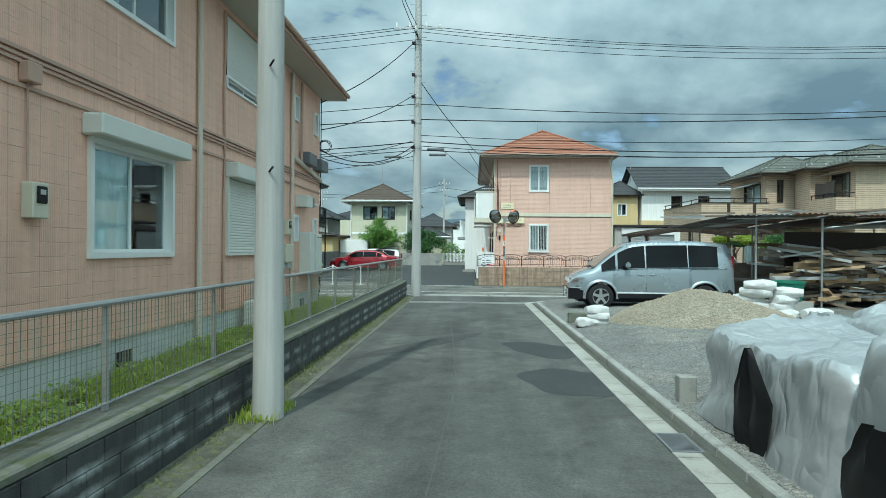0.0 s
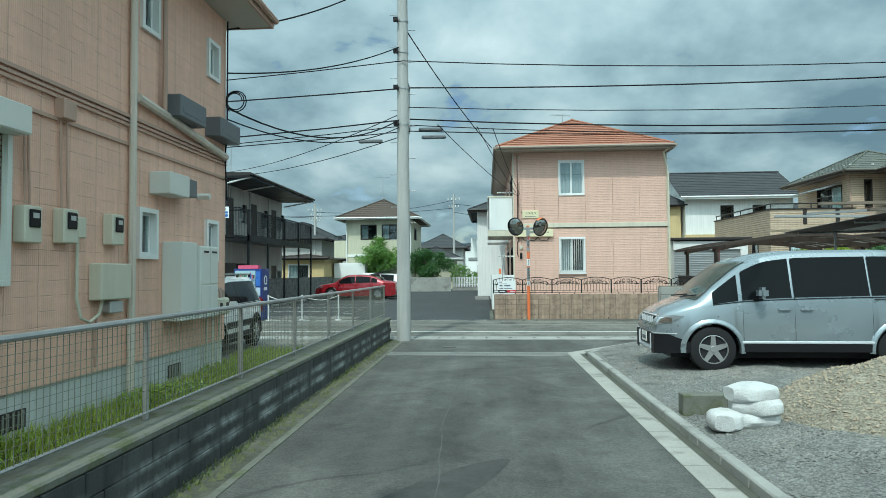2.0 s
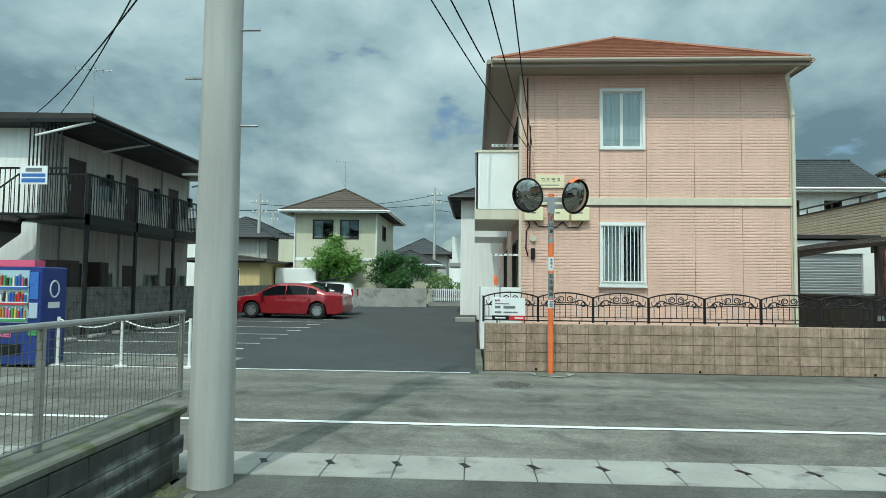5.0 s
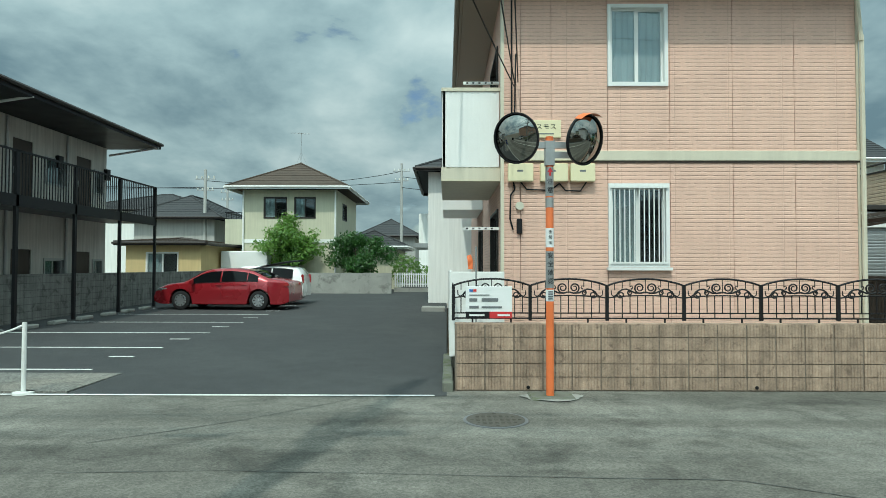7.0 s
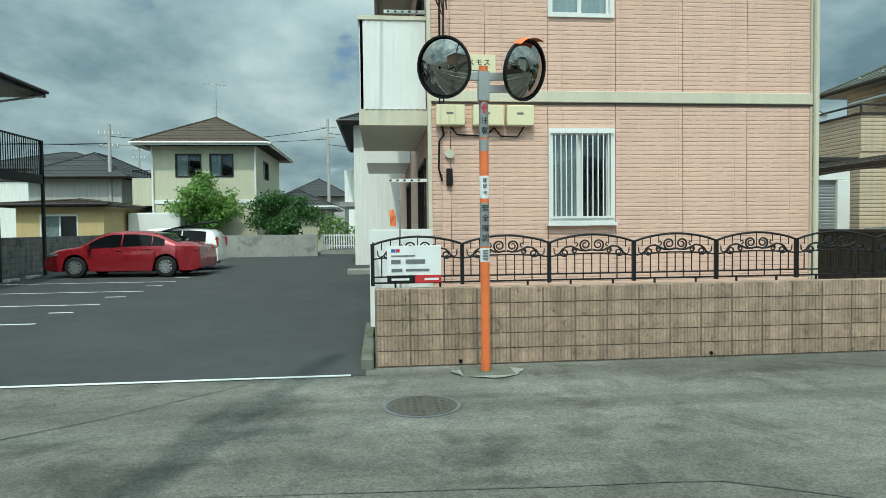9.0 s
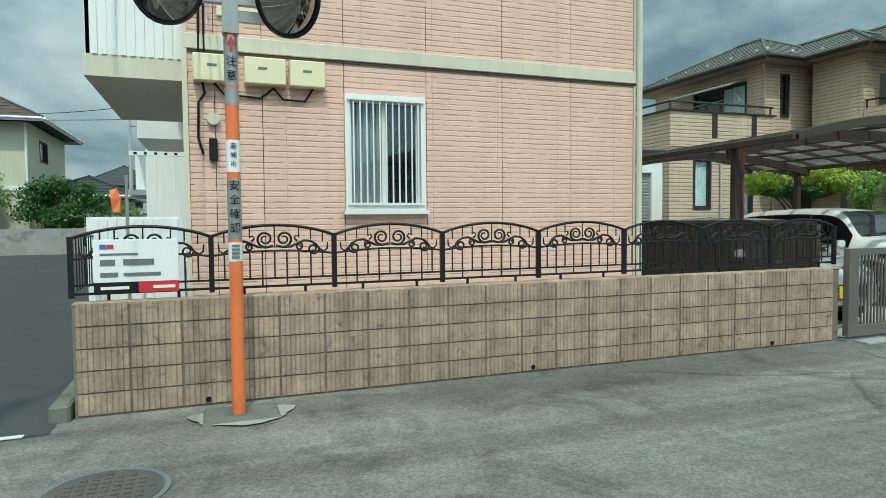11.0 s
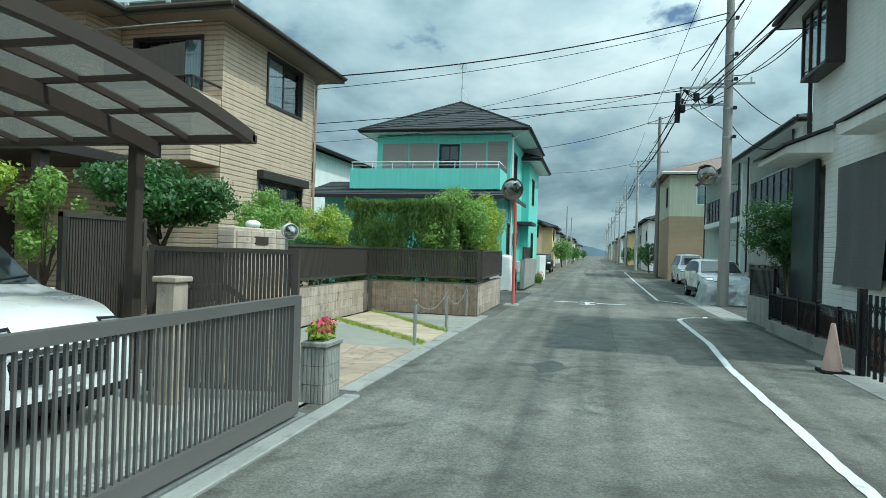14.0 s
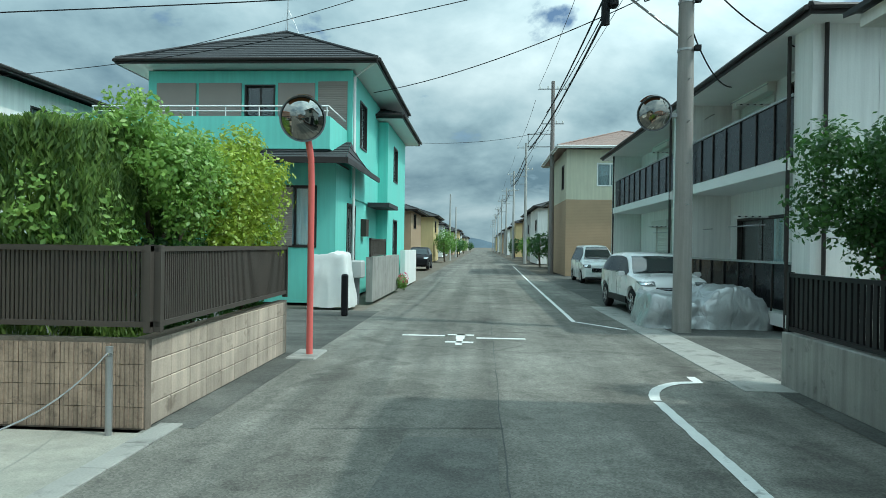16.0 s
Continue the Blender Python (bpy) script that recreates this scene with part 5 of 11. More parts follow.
def letters(text, w, u, z, size, d, material, parent, name="lettering", spacing=1.0, mirror_u=1):
    """Flat raised characters in the built-in font, on an upright wall."""
    cu = bpy.data.curves.new(name, "FONT")
    cu.body, cu.size, cu.extrude, cu.align_x, cu.align_y = text, size, 0.0015, "CENTER", "CENTER"
    cu.space_character = spacing
    tmp = bpy.data.objects.new("tmp", cu)
    me = bpy.data.meshes.new_from_object(tmp)
    bpy.data.objects.remove(tmp)
    me.name = name
    me.materials.clear()
    me.materials.append(material)
    ob = new(name, me)
    ob.parent = parent
    p = w.at(u, z, d) - ORIGIN.get(parent, Vector())
    rz = {"-y": 0, "+y": 180, "-x": -90, "+x": 90}[("+" if w.s > 0 else "-") + w.axis]
    ob.matrix_basis = pose(p.x, p.y, p.z, 90, 0, rz)
    return ob


letters("コスモス", w, 2.47, 4.05, 0.105, 0.043, sign_black, pl, spacing=1.25)
bm = bmesh.new()
w.put(bm, 2.24, 2.66, 3.925, 3.945, 0.04, 0.042)
part("writing_bar", bm, sign_grey, pl)
for u0, u1, m in ((1.88, 2.30, yellow_plate), (2.42, 2.88, yellow_plate), (2.92, 3.33, yellow_plate)):
    b = wall_box(HC, w, u0, u1, 3.12, 3.42, 0.14, m, "meter_box", "pale yellow meter box")
    bm = bmesh.new()
    w.put(bm, u0 + 0.15, u0 + 0.25, 3.28, 3.31, 0.14, 0.143)
    part("writing_bar", bm, sign_grey, b)
pipe_run(HC, [w.at(1.95, 6.4, 0.02), w.at(1.95, 4.2, 0.02), w.at(1.94, 3.3, 0.03), w.at(2.0, 3.0, 0.03), w.at(1.93, 2.9, 0.03), w.at(1.92, 2.5, 0.03), w.at(1.97, 2.32, 0.03)], 0.014, black_cable, "cable")
pipe_run(HC, [w.at(2.02, 5.3, 0.02), w.at(2.0, 4.4, 0.03), w.at(2.0, 3.45, 0.03)], 0.012, black_cable, "cable")
pipe_run(HC, [w.at(2.1, 3.12, 0.03), w.at(2.2, 3.0, 0.03), w.at(2.6, 2.98, 0.03), w.at(2.75, 3.1, 0.03)], 0.012, black_cable, "cable")
pipe_run(HC, [w.at(2.75, 3.1, 0.03), w.at(2.85, 2.98, 0.03), w.at(3.1, 2.97, 0.03), w.at(3.2, 3.12, 0.03)], 0.012, black_cable, "cable")
pipe_run(HC, [w.at(2.08, 2.72, 0.0), w.at(2.08, 2.72, 0.06)], 0.07, cream_plastic, "vent_cap", n=12)
wall_box(HC, w, 2.03, 2.12, 2.25, 2.5, 0.07, sign_black, "cable_clamp")
wall_box(HC, w, 2.0, 2.06, 6.25, 6.33, 0.06, cream_plastic, "insulator")
# balcony on the side
bal = part("balcony", boxes((0.76, 1.79, 34.0, 37.2, 3.18, 3.42)), trim_c, HC, "white ribbed balcony")
bm = bmesh.new()
for i in range(32):
    box(bm, 0.775, 0.79, 34.03 + i * 0.098, 34.10 + i * 0.098, 3.42, 4.72)
part("side_panel", boxes((0.79, 0.83, 34.0, 37.2, 3.42, 4.74)), white_paint, bal)
for i in range(10):
    part("rib", boxes((0.85 + i * 0.095, 0.905 + i * 0.095, 33.985, 34.0, 3.42, 4.72)), white_paint, bal)
part("front_panel", boxes((0.79, 1.76, 34.0, 34.04, 3.42, 4.74)), white_paint, bal)
part("ribbing", bm, white_paint, bal)
part("handrail", boxes((0.76, 1.79, 33.97, 34.06, 4.74, 4.80), (0.76, 0.85, 34.06, 37.2, 4.74, 4.80)), trim_c, bal)
for z in (2.35, 4.95):
    br = part("laundry_bracket", boxes((1.15, 1.79, 34.3, 34.34, z, z + 0.05)), white_paint, HC)
    for i in range(5):
        part("hole", boxes((1.2 + i * 0.11, 1.235 + i * 0.11, 34.297, 34.299, z + 0.012, z + 0.038)), sign_black, br)
part("balcony", boxes((0.76, 1.79, 39.5, 42.5, 3.18, 4.78)), white_paint, HC)
scr = thing("screen", "white ribbed garden screen beside the peach house", "screen", (0.9, 33.5, 0))
part("panel", boxes((0.95, 1.76, 33.0, 33.05, 0.3, 1.62), (0.90, 0.95, 33.0, 37.5, 0.3, 1.62)), white_paint, scr)
for i in range(10):
    part("rib", boxes((0.96 + i * 0.08, 1.0 + i * 0.08, 32.985, 33.0, 0.32, 1.6)), white_paint, scr)
lone("step", bev(boxes((0.0, 0.8, 44.7, 45.3, 0.1, 0.32)), 0.02), concrete, "grey concrete door step by the car park", "step")
bm = bmesh.new()
skin(bm, [[(1.18, 32.6, 1.66), (1.24, 32.59, 1.66), (1.25, 32.605, 1.66), (1.19, 32.615, 1.66)], [(1.17, 32.58, 1.78), (1.25, 32.6, 1.79), (1.25, 32.615, 1.79), (1.18, 32.6, 1.78)], [(1.16, 32.6, 1.86), (1.22, 32.6, 1.88), (1.22, 32.615, 1.88), (1.16, 32.615, 1.86)]])
lone("warning_cloth", bm, orange_paint, "small orange warning cloth hung over the white screen", "warning cloth")
lone("flag_pole", tubes(([(1.3, 32.62, 0.3), (1.3, 32.62, 2.0)], 0.015)), galv, "thin metal garden pole behind the fence", "pole")

# ---- brown block wall with the iron fence ----
bwall = thing("wall_north", "low wall of ribbed brown concrete blocks at the street", "block wall", (5.2, 31.9, 0), kind="structure")
part("core", boxes((0.97, 9.42, 31.798, 31.96, 0, 0.90)), mortar, bwall)
part("footing", bev(boxes((0.80, 0.95, 31.7, 34.5, -0.02, 0.14)), 0.02), mossy, bwall)
lone("pole_base", bev(boxes((1.92, 2.52, 31.18, 31.60, -0.03, 0.035)), 0.03), mossy, "rough concrete pad round the mirror pole", "concrete pad", "structure")
FEN = thing("iron_fence", "black wrought-iron fence with scrolls and arched panels on the block wall", "fence", (5.2, 31.94, 0.92))
fx = [0.95 + 1.07 * i for i in range(9)]


def spiral(cx, cz, r, a0, turns, flip=1, n=14):
    return [(cx + flip * r * (1 - 0.72 * i / n) * math.cos(a0 + turns * 2 * math.pi * i / n), 31.94, cz + r * (1 - 0.72 * i / n) * math.sin(a0 + turns * 2 * math.pi * i / n)) for i in range(n + 1)]


def arch_z(k, base, up):
    return base + up * math.sin(math.pi * k) ** 0.8 if 0 < k < 1 else base


for x in fx:
    part("post", boxes((x - 0.022, x + 0.022, 31.92, 31.96, 0.95, 1.45)), iron, FEN)
for a, b in zip(fx, fx[1:]):
    L = b - a
    part("top_rail", tubes(([(a + L * i / 12, 31.94, arch_z(i / 12, 1.435, 0.095)) for i in range(13)], 0.014), n=5), iron, FEN)
    part("middle_rail", tubes(([(a + L * i / 12, 31.94, arch_z(i / 12, 1.265, 0.035)) for i in range(13)], 0.010), n=5), iron, FEN)
    part("lower_rail", boxes((a, b, 31.93, 31.95, 1.045, 1.062)), iron, FEN)
    part("bottom_rail", boxes((a, b, 31.925, 31.955, 0.972, 0.992)), iron, FEN)
    for i in range(1, 10):
        x = a + L * i / 10
        zb = 1.05 if i % 2 else 0.98
        part("baluster", tubes(([(x, 31.94, zb), (x, 31.94, arch_z(i / 10, 1.265, 0.035))], 0.0078), n=5), iron, FEN)
        if i not in (4, 6):
            part("finial", tubes(([(x, 31.94, arch_z(i / 10, 1.435, 0.095)), (x, 31.94, arch_z(i / 10, 1.435, 0.095) - (0.10 if i != 5 else 0.2))], 0.0065), n=5), iron, FEN)
    c = (a + b) / 2
    for s in (-1, 1):
        bm = bmesh.new()
        tube(bm, spiral(c + s * 0.082, 1.405, 0.072, -0.5 * math.pi, 1.6, s, 22), 0.0125, 6, 0.008)
        tube(bm, [(c + s * 0.012, 31.94, 1.345), (c + s * 0.07, 31.94, 1.332), (c + s * 0.14, 31.94, 1.335), (c + s * 0.20, 31.94, 1.362), (c + s * 0.26, 31.94, 1.388), (c + s * 0.32, 31.94, 1.382), (c + s * 0.37, 31.94, 1.35), (c + s * 0.395, 31.94, 1.315)], 0.0135, 6, 0.012)
        tube(bm, spiral(c + s * 0.345, 1.312, 0.052, 0.0, -1.35, s, 18), 0.012, 6, 0.008)
        tube(bm, spiral(c + s * 0.215, 1.335, 0.036, 0.5 * math.pi, 1.3, -s, 14), 0.011, 6, 0.007)
        tube(bm, [(c + s * 0.20, 31.94, 1.385), (c + s * 0.175, 31.94, 1.41), (c + s * 0.19, 31.94, 1.435), (c + s * 0.21, 31.94, 1.425)], 0.010, 5, 0.006)
        tube(bm, [(c + s * 0.395, 31.94, 1.31), (c + s * 0.44, 31.94, 1.285), (c + s * 0.47, 31.94, 1.31), (c + s * 0.475, 31.94, 1.37)], 0.011, 5, 0.007)
        part("scroll", bm, iron, FEN, smooth=True)
    for x in (a + 0.25 * L, a + 0.75 * L):
        part("foot", tubes(([(x, 31.94, 0.975), (x, 31.94, 0.915)], 0.014), n=6), iron, FEN)
part("end_return", tubes(([(0.95, 31.94, 1.44), (0.95, 33.0, 1.44)], 0.011), ([(0.95, 31.94, 0.98), (0.95, 33.0, 0.98)], 0.011), *[([(0.95, 32.05 + 0.12 * i, 0.98), (0.95, 32.05 + 0.12 * i, 1.44)], 0.006) for i in range(8)], n=5), iron, FEN)
sg = thing("estate_sign", "white letting sign with a black and red foot on the fence", "sign", (1.43, 31.86, 0.97))
part("board", bev(boxes((1.12, 1.76, 31.875, 31.885, 0.985, 1.425)), 0.004), sign_white, sg)
part("foot_band", boxes((1.12, 1.5, 31.871, 31.875, 0.985, 1.075)), sign_black, sg)
part("red_band", boxes((1.45, 1.76, 31.868, 31.871, 0.985, 1.075)), sign_red, sg)
for x0, z0, dx, dz, m in ((1.17, 1.35, 0.05, 0.035, sign_blue), (1.225, 1.352, 0.045, 0.033, sign_red)):
    part("emblem", boxes((x0, x0 + dx, 31.868, 31.874, z0, z0 + dz)), m, sg)
for x0, x1, z0, z1 in ((1.17, 1.28, 1.215, 1.26), (1.34, 1.57, 1.215, 1.262), (1.17, 1.3, 1.12, 1.155), (1.34, 1.62, 1.125, 1.15), (1.17, 1.45, 1.30, 1.312)):
    part("writing_bar", boxes((x0, x1, 31.868, 31.874, z0, z1)), sign_grey, sg)
for x0, x1 in ((1.17, 1.38), (1.56, 1.73)):
    part("writing_bar", boxes((x0, x1, 31.864, 31.868, 1.015, 1.04)), sign_white, sg)

# ---- mirror pole at the corner ----
def convex_mirror(parent, c, ny, r, rim, hood=None, tilt=0.0, name="mirror_head"):
    """A domed traffic mirror that faces along ny from its centre c."""
    ny = Vector(ny).normalized()
    side = Vector((0, 0, 1)).cross(ny).normalized()
    upv = ny.cross(side)
    c = Vector(c)

    def ring(rad, d, n=28):
        return [c + ny * d + rad * (math.cos(2 * math.pi * i / n) * side + math.sin(2 * math.pi * i / n) * upv) for i in range(n)]
    bm = bmesh.new()
    skin(bm, [ring(r * 0.96, 0.0), ring(r, 0.0), ring(r, 0.035), ring(r * 0.94, 0.035), ring(r * 0.94, 0.01)], cap=False)
    skin(bm, [ring(r * 0.98, 0.0), ring(r * 0.85, -0.05), ring(r * 0.3, -0.07), ring(0.02, -0.07)], cap=False)
    head = part(name, bm, rim, parent, smooth=True)
    bm = bmesh.new()
    skin(bm, [ring(r * 0.945 * k, 0.012 + 0.09 * (1 - k * k)) for k in (1.0, 0.9, 0.78, 0.65, 0.5, 0.35, 0.2, 0.05)], cap=False)
    part("reflector", bm, mirror, head, smooth=True)
    if hood:
        bm = bmesh.new()
        rows = []
        for d in (0.0, 0.12):
            rows.append([c + ny * d + (r + 0.01) * (math.cos(a) * side + math.sin(a) * upv) for a in [math.radians(70 + 65 * i / 14) for i in range(15)]])
        skin(bm, rows, closed=False)
        part("hood", bm, hood, head, smooth=True)
    return head


MP = thing("traffic_mirror", "orange traffic mirror pole with two round convex mirrors at the corner", "traffic mirror", (2.2, 31.36, 0))
sheet("footing", [(2.23 + (0.40 + 0.05 * math.sin(5 * a)) * math.cos(a), 31.38 + (0.27 + 0.04 * math.sin(4 * a + 1)) * math.sin(a)) for a in (k * math.pi / 10 for k in range(20))], 0.014, concrete, "rough pale concrete patch round the pole foot", "footing")
part("pole", tubes(([(2.2, 31.36, 0), (2.2, 31.36, 3.4)], 0.052), n=16), orange_paint, MP, smooth=True)
for z0, z1, m in ((2.62, 3.0, galv), (2.47, 2.6, galv), (1.95, 2.2, sign_white), (1.42, 1.9, galv), (1.25, 1.40, sign_white)):
    part("sticker", tubes(([(2.2, 31.36, z0), (2.2, 31.36, z1)], 0.0535), n=16), m, MP, smooth=True)
wp = Wall("-y", 31.306)
bm = bmesh.new()
face(bm, [wp.at(2.2, 2.995, 0.004), wp.at(2.235, 2.93, 0.004), wp.at(2.165, 2.93, 0.004)])
box(bm, 2.188, 2.212, 31.300, 31.303, 2.88, 2.93)
part("arrow", bm, sign_red, MP)
for txt, z, s in (("注", 2.80, 0.085), ("意", 2.69, 0.085), ("座", 2.15, 0.05), ("間", 2.08, 0.05), ("市", 2.01, 0.05), ("安", 1.84, 0.085), ("全", 1.73, 0.085), ("確", 1.62, 0.085), ("認", 1.51, 0.085)):
    letters(txt, wp, 2.2, z, s, 0.006, sign_black, MP)
for z in (1.285, 1.315, 1.345, 1.375):
    part("writing_bar", boxes((2.17, 2.23, 31.300, 31.303, z - 0.01, z + 0.008)), sign_grey, MP)
part("bracket", boxes((1.80, 2.6, 31.33, 31.39, 3.25, 3.33), (2.14, 2.26, 31.30, 31.42, 3.02, 3.34), (2.2, 2.55, 31.34, 31.38, 3.12, 3.20)), galv, MP, "grey steel mirror bracket")
convex_mirror(MP, (1.76, 31.25, 3.36), (-0.75, -1.0, -0.30), 0.33, sign_black)
convex_mirror(MP, (2.63, 31.25, 3.34), (0.75, -1.0, -0.30), 0.33, sign_black, hood=orange_paint)

# ---- the flats with an outside gallery ----
HB = thing("apartment_building", "white two-storey flats with a black steel gallery and outside stair", "apartment building", (-15, 43, 0))
gal_doors = [(38.3, 39.2, 3.55, 5.5), (41.5, 42.4, 3.55, 5.5), (44.7, 45.6, 3.55, 5.5), (38.3, 39.2, 0.3, 2.2), (41.5, 42.4, 0.3, 2.2), (44.7, 45.6, 0.3, 2.2)]
gal_wins = [(39.8, 40.9, 4.3, 5.2), (43.0, 44.1, 4.3, 5.2), (45.75, 46.4, 4.3, 5.2), (39.8, 40.9, 1.0, 1.95), (43.0, 44.1, 1.0, 1.95), (45.75, 46.4, 1.0, 1.95)]
# gallery-side shade is put into a darker white render
wb = shell(HB, -19.5, -11.9, 37.0, 46.6, 0.1, 6.1, mat("shaded_white_render", (0.54, 0.53, 0.49), 0.9, var=0.10, streak=0.22), {"+x": gal_doors + gal_wins})
# the sunlit end wall takes the lighter white
for ob in HB.children:
    if ob.name.startswith("wall"):
        ob.data.materials[0] = white_wall
        break
for h in gal_wins:
    window(HB, wb["+x"], *h, frame=galv, cloth=curtain_grey, cloth_to=0.5)
for u0, u1, z0, z1 in gal_doors:
    bm = bmesh.new()
    wb["+x"].put(bm, u0, u1, z0, z1, -0.1, -0.03)
    d = part("door", bm, brown_metal, HB)
    bm = bmesh.new()
    wb["+x"].put(bm, u0 + 0.08, u0 + 0.14, z0 + 0.9, z0 + 1.1, -0.03, 0.01)
    part("door_handle", bm, galv, d)
bm = bmesh.new()
wb["-y"].put(bm, -19.5, -11.9, 3.36, 3.56, 0, 0.03)
part("belt_course", bm, brown_metal, HB)
rf = part("roof", boxes((-19.9, -10.0, 36.4, 46.9, 6.12, 6.22)), iron, HB)
bm = bmesh.new()
skin(bm, [[(-19.9, 36.4, 6.22), (-10.0, 36.4, 6.22), (-10.0, 36.4, 6.36), (-14.9, 36.4, 6.44), (-19.9, 36.4, 6.36)], [(-19.9, 46.9, 6.22), (-10.0, 46.9, 6.22), (-10.0, 46.9, 6.36), (-14.9, 46.9, 6.44), (-19.9, 46.9, 6.36)]])
part("roof_sheet", bm, dark_frame, rf)
part("gutter", tubes(([(-9.94, 36.4, 6.28), (-9.94, 46.9, 6.28)], 0.06)), dark_frame, rf)
gal = part("gallery", boxes((-11.9, -10.15, 36.5, 46.8, 3.3, 3.46)), sign_grey, HB, "black steel gallery floor")
part("gallery_edge", boxes((-10.15, -10.08, 36.5, 46.8, 3.22, 3.52)), iron, gal)
part("handrail", boxes((-10.13, -10.08, 36.5, 46.8, 4.62, 4.67), (-11.9, -10.08, 36.48, 36.53, 4.62, 4.67)), iron, gal)
y = 36.55
while y < 46.8:
    part("baluster", boxes((-10.115, -10.095, y - 0.011, y + 0.011, 3.52, 4.62)), iron, gal)
    y += 0.125
for i in range(13):
    part("baluster", boxes((-11.85 + i * 0.14, -11.835 + i * 0.14, 36.495, 36.515, 3.46, 4.62)), iron, gal)
for y in (36.55, 39.1, 41.65, 44.2, 46.75):
    part("column", boxes((-10.16, -10.08, y - 0.05, y + 0.05, 0.1, 4.67)), iron, HB)
stp = part("stair", boxes((-12.0, -11.9, 36.4, 36.5, 3.3, 3.46)), iron, HB, "black steel stair with a rail")
for y in (35.55, 36.45):
    bm = bmesh.new()
    prism(bm, [(-11.9, 3.46), (-16.6, 0.1), (-17.0, 0.1), (-12.0, 3.2)], "y", y, y + 0.05)
    part("stringer", bm, iron, stp)
    part("stair_rail", tubes(([(-11.0, y + 0.02, 4.65), (-12.1, y + 0.02, 4.65), (-16.9, y + 0.02, 1.2)], 0.025)), iron, stp)
    for i in range(22):
        x = -12.1 - 0.22 * i
        z = 4.65 - (4.65 - 1.2) * (0.22 * i) / 4.8
        part("baluster", boxes((x - 0.008, x + 0.008, y + 0.012, y + 0.028, z - 1.05, z)), iron, stp)
for i in range(18):
    part("tread", boxes((-12.3 - 0.26 * i, -12.02 - 0.26 * i, 35.58, 36.44, 3.24 - 0.185 * i, 3.28 - 0.185 * i)), sign_grey, stp)
bm = bmesh.new()
prism(bm, [(-11.95, 3.2), (-16.2, 0.2), (-16.2, 0.1), (-16.0, 0.1), (-11.95, 2.95)], "y", 35.61, 36.44)
part("stair_soffit", bm, iron, stp)
for i in range(18):
    part("riser", boxes((-12.03 - 0.26 * i, -12.01 - 0.26 * i, 35.6, 36.44, 3.07 - 0.185 * i, 3.24 - 0.185 * i)), iron, stp)
for i in range(9):
    x = -11.86 + 0.115 * i
    part("screen_bar", boxes((x - 0.014, x + 0.014, 36.49, 36.52, 4.67, 6.12)), iron, HB)
# dark boxes added where shade and stored things darken the ground floor
for y0, y1 in ((37.15, 38.2), (39.3, 39.75)):
    cl = part("meter_closet", bev(boxes((-11.9, -11.35, y0, y1, 0.1, 2.25)), 0.015), brown_metal, HB, "dark brown box added for shade and stored things under the gallery")
    part("closet_door", boxes((-11.35, -11.33, y0 + 0.05, (y0 + y1) / 2 - 0.01, 0.2, 2.15), (-11.35, -11.33, (y0 + y1) / 2 + 0.01, y1 - 0.05, 0.2, 2.15)), dark_frame, cl)
part("landing", boxes((-12.1, -10.15, 35.55, 36.5, 3.38, 3.45)), iron, stp)
part("landing_rail", boxes((-12.0, -10.1, 35.53, 35.58, 4.62, 4.67)), iron, stp)
for i in range(14):
    part("baluster", boxes((-11.95 + i * 0.14, -11.935 + i * 0.14, 35.545, 35.565, 3.45, 4.62)), iron, stp)
nb = part("notice_board", boxes((-11.35, -10.6, 35.50, 35.52, 4.20, 4.70)), sign_white, HB, "white letting notice on the stair rail")
for z0, z1, x0, x1 in ((4.54, 4.64, -11.2, -10.75), (4.40, 4.49, -11.3, -10.65), (4.25, 4.36, -11.3, -10.65)):
    part("writing_bar", boxes((x0, x1, 35.494, 35.499, z0, z1)), sign_grey if z0 > 4.5 else sign_blue, nb)
for y in (38.0, 41.2, 44.1):
    pipe_run(HB, [(-11.85, y, 6.05), (-11.85, y, 0.1)], 0.04, galv)
    wall_box(HB, wb["+x"], y + 2.3, y + 2.55, 4.9, 5.3, 0.14, iron, "meter")
for y in (40.2, 43.4):
    wall_box(HB, wb["+x"], y, y + 0.75, 0.25, 0.8, 0.3, shutter_white, "air_conditioner", "white outdoor unit")
pipe_run(HB, [(-10.0, 39.5, 6.15), (-11.6, 39.5, 5.9)], 0.04, white_paint, "downpipe")
pipe_run(HB, [(-10.0, 36.5, 6.15), (-11.7, 36.5, 5.75)], 0.04, white_paint, "downpipe")
pipe_run(HB, [(-10.0, 46.7, 6.15), (-11.7, 46.4, 5.8)], 0.04, white_paint, "downpipe")

# walls of the car park
for nm, b, m, lab in (("wall_2", boxes((-12.4, -11.0, 32.6, 32.8, 0, 1.0)), pale_block, "low dark block wall"),
                      ("wall_3", boxes((-11.2, -11.02, 33.2, 55.8, 0, 1.46)), mat("lot_block", (0.20, 0.20, 0.185), 0.92, var=0.3, scale=1.6, fine=50, bump=0.5, streak=0.3, stain=(0.10, 0.10, 0.09), stain_at=0.52, courses=[("z", 0.2, 0.012), ("y", 0.4, 0.010)], joint_dark=0.5), "grey weathered block wall along the car park"),
                      ("wall_4", boxes((-11.0, -2.0, 55.8, 55.95, 0.1, 1.36)), concrete, "grey weathered block wall behind the car park")):
    lone(nm, b, m, lab, "block wall", "structure")
wf = thing("picket_fence", "white metal picket fence at the back of the car park", "fence", (-0.3, 57.5, 0.3))
part("base", boxes((-2.0, 1.0, 57.4, 57.55, 0.2, 0.55)), concrete, wf)
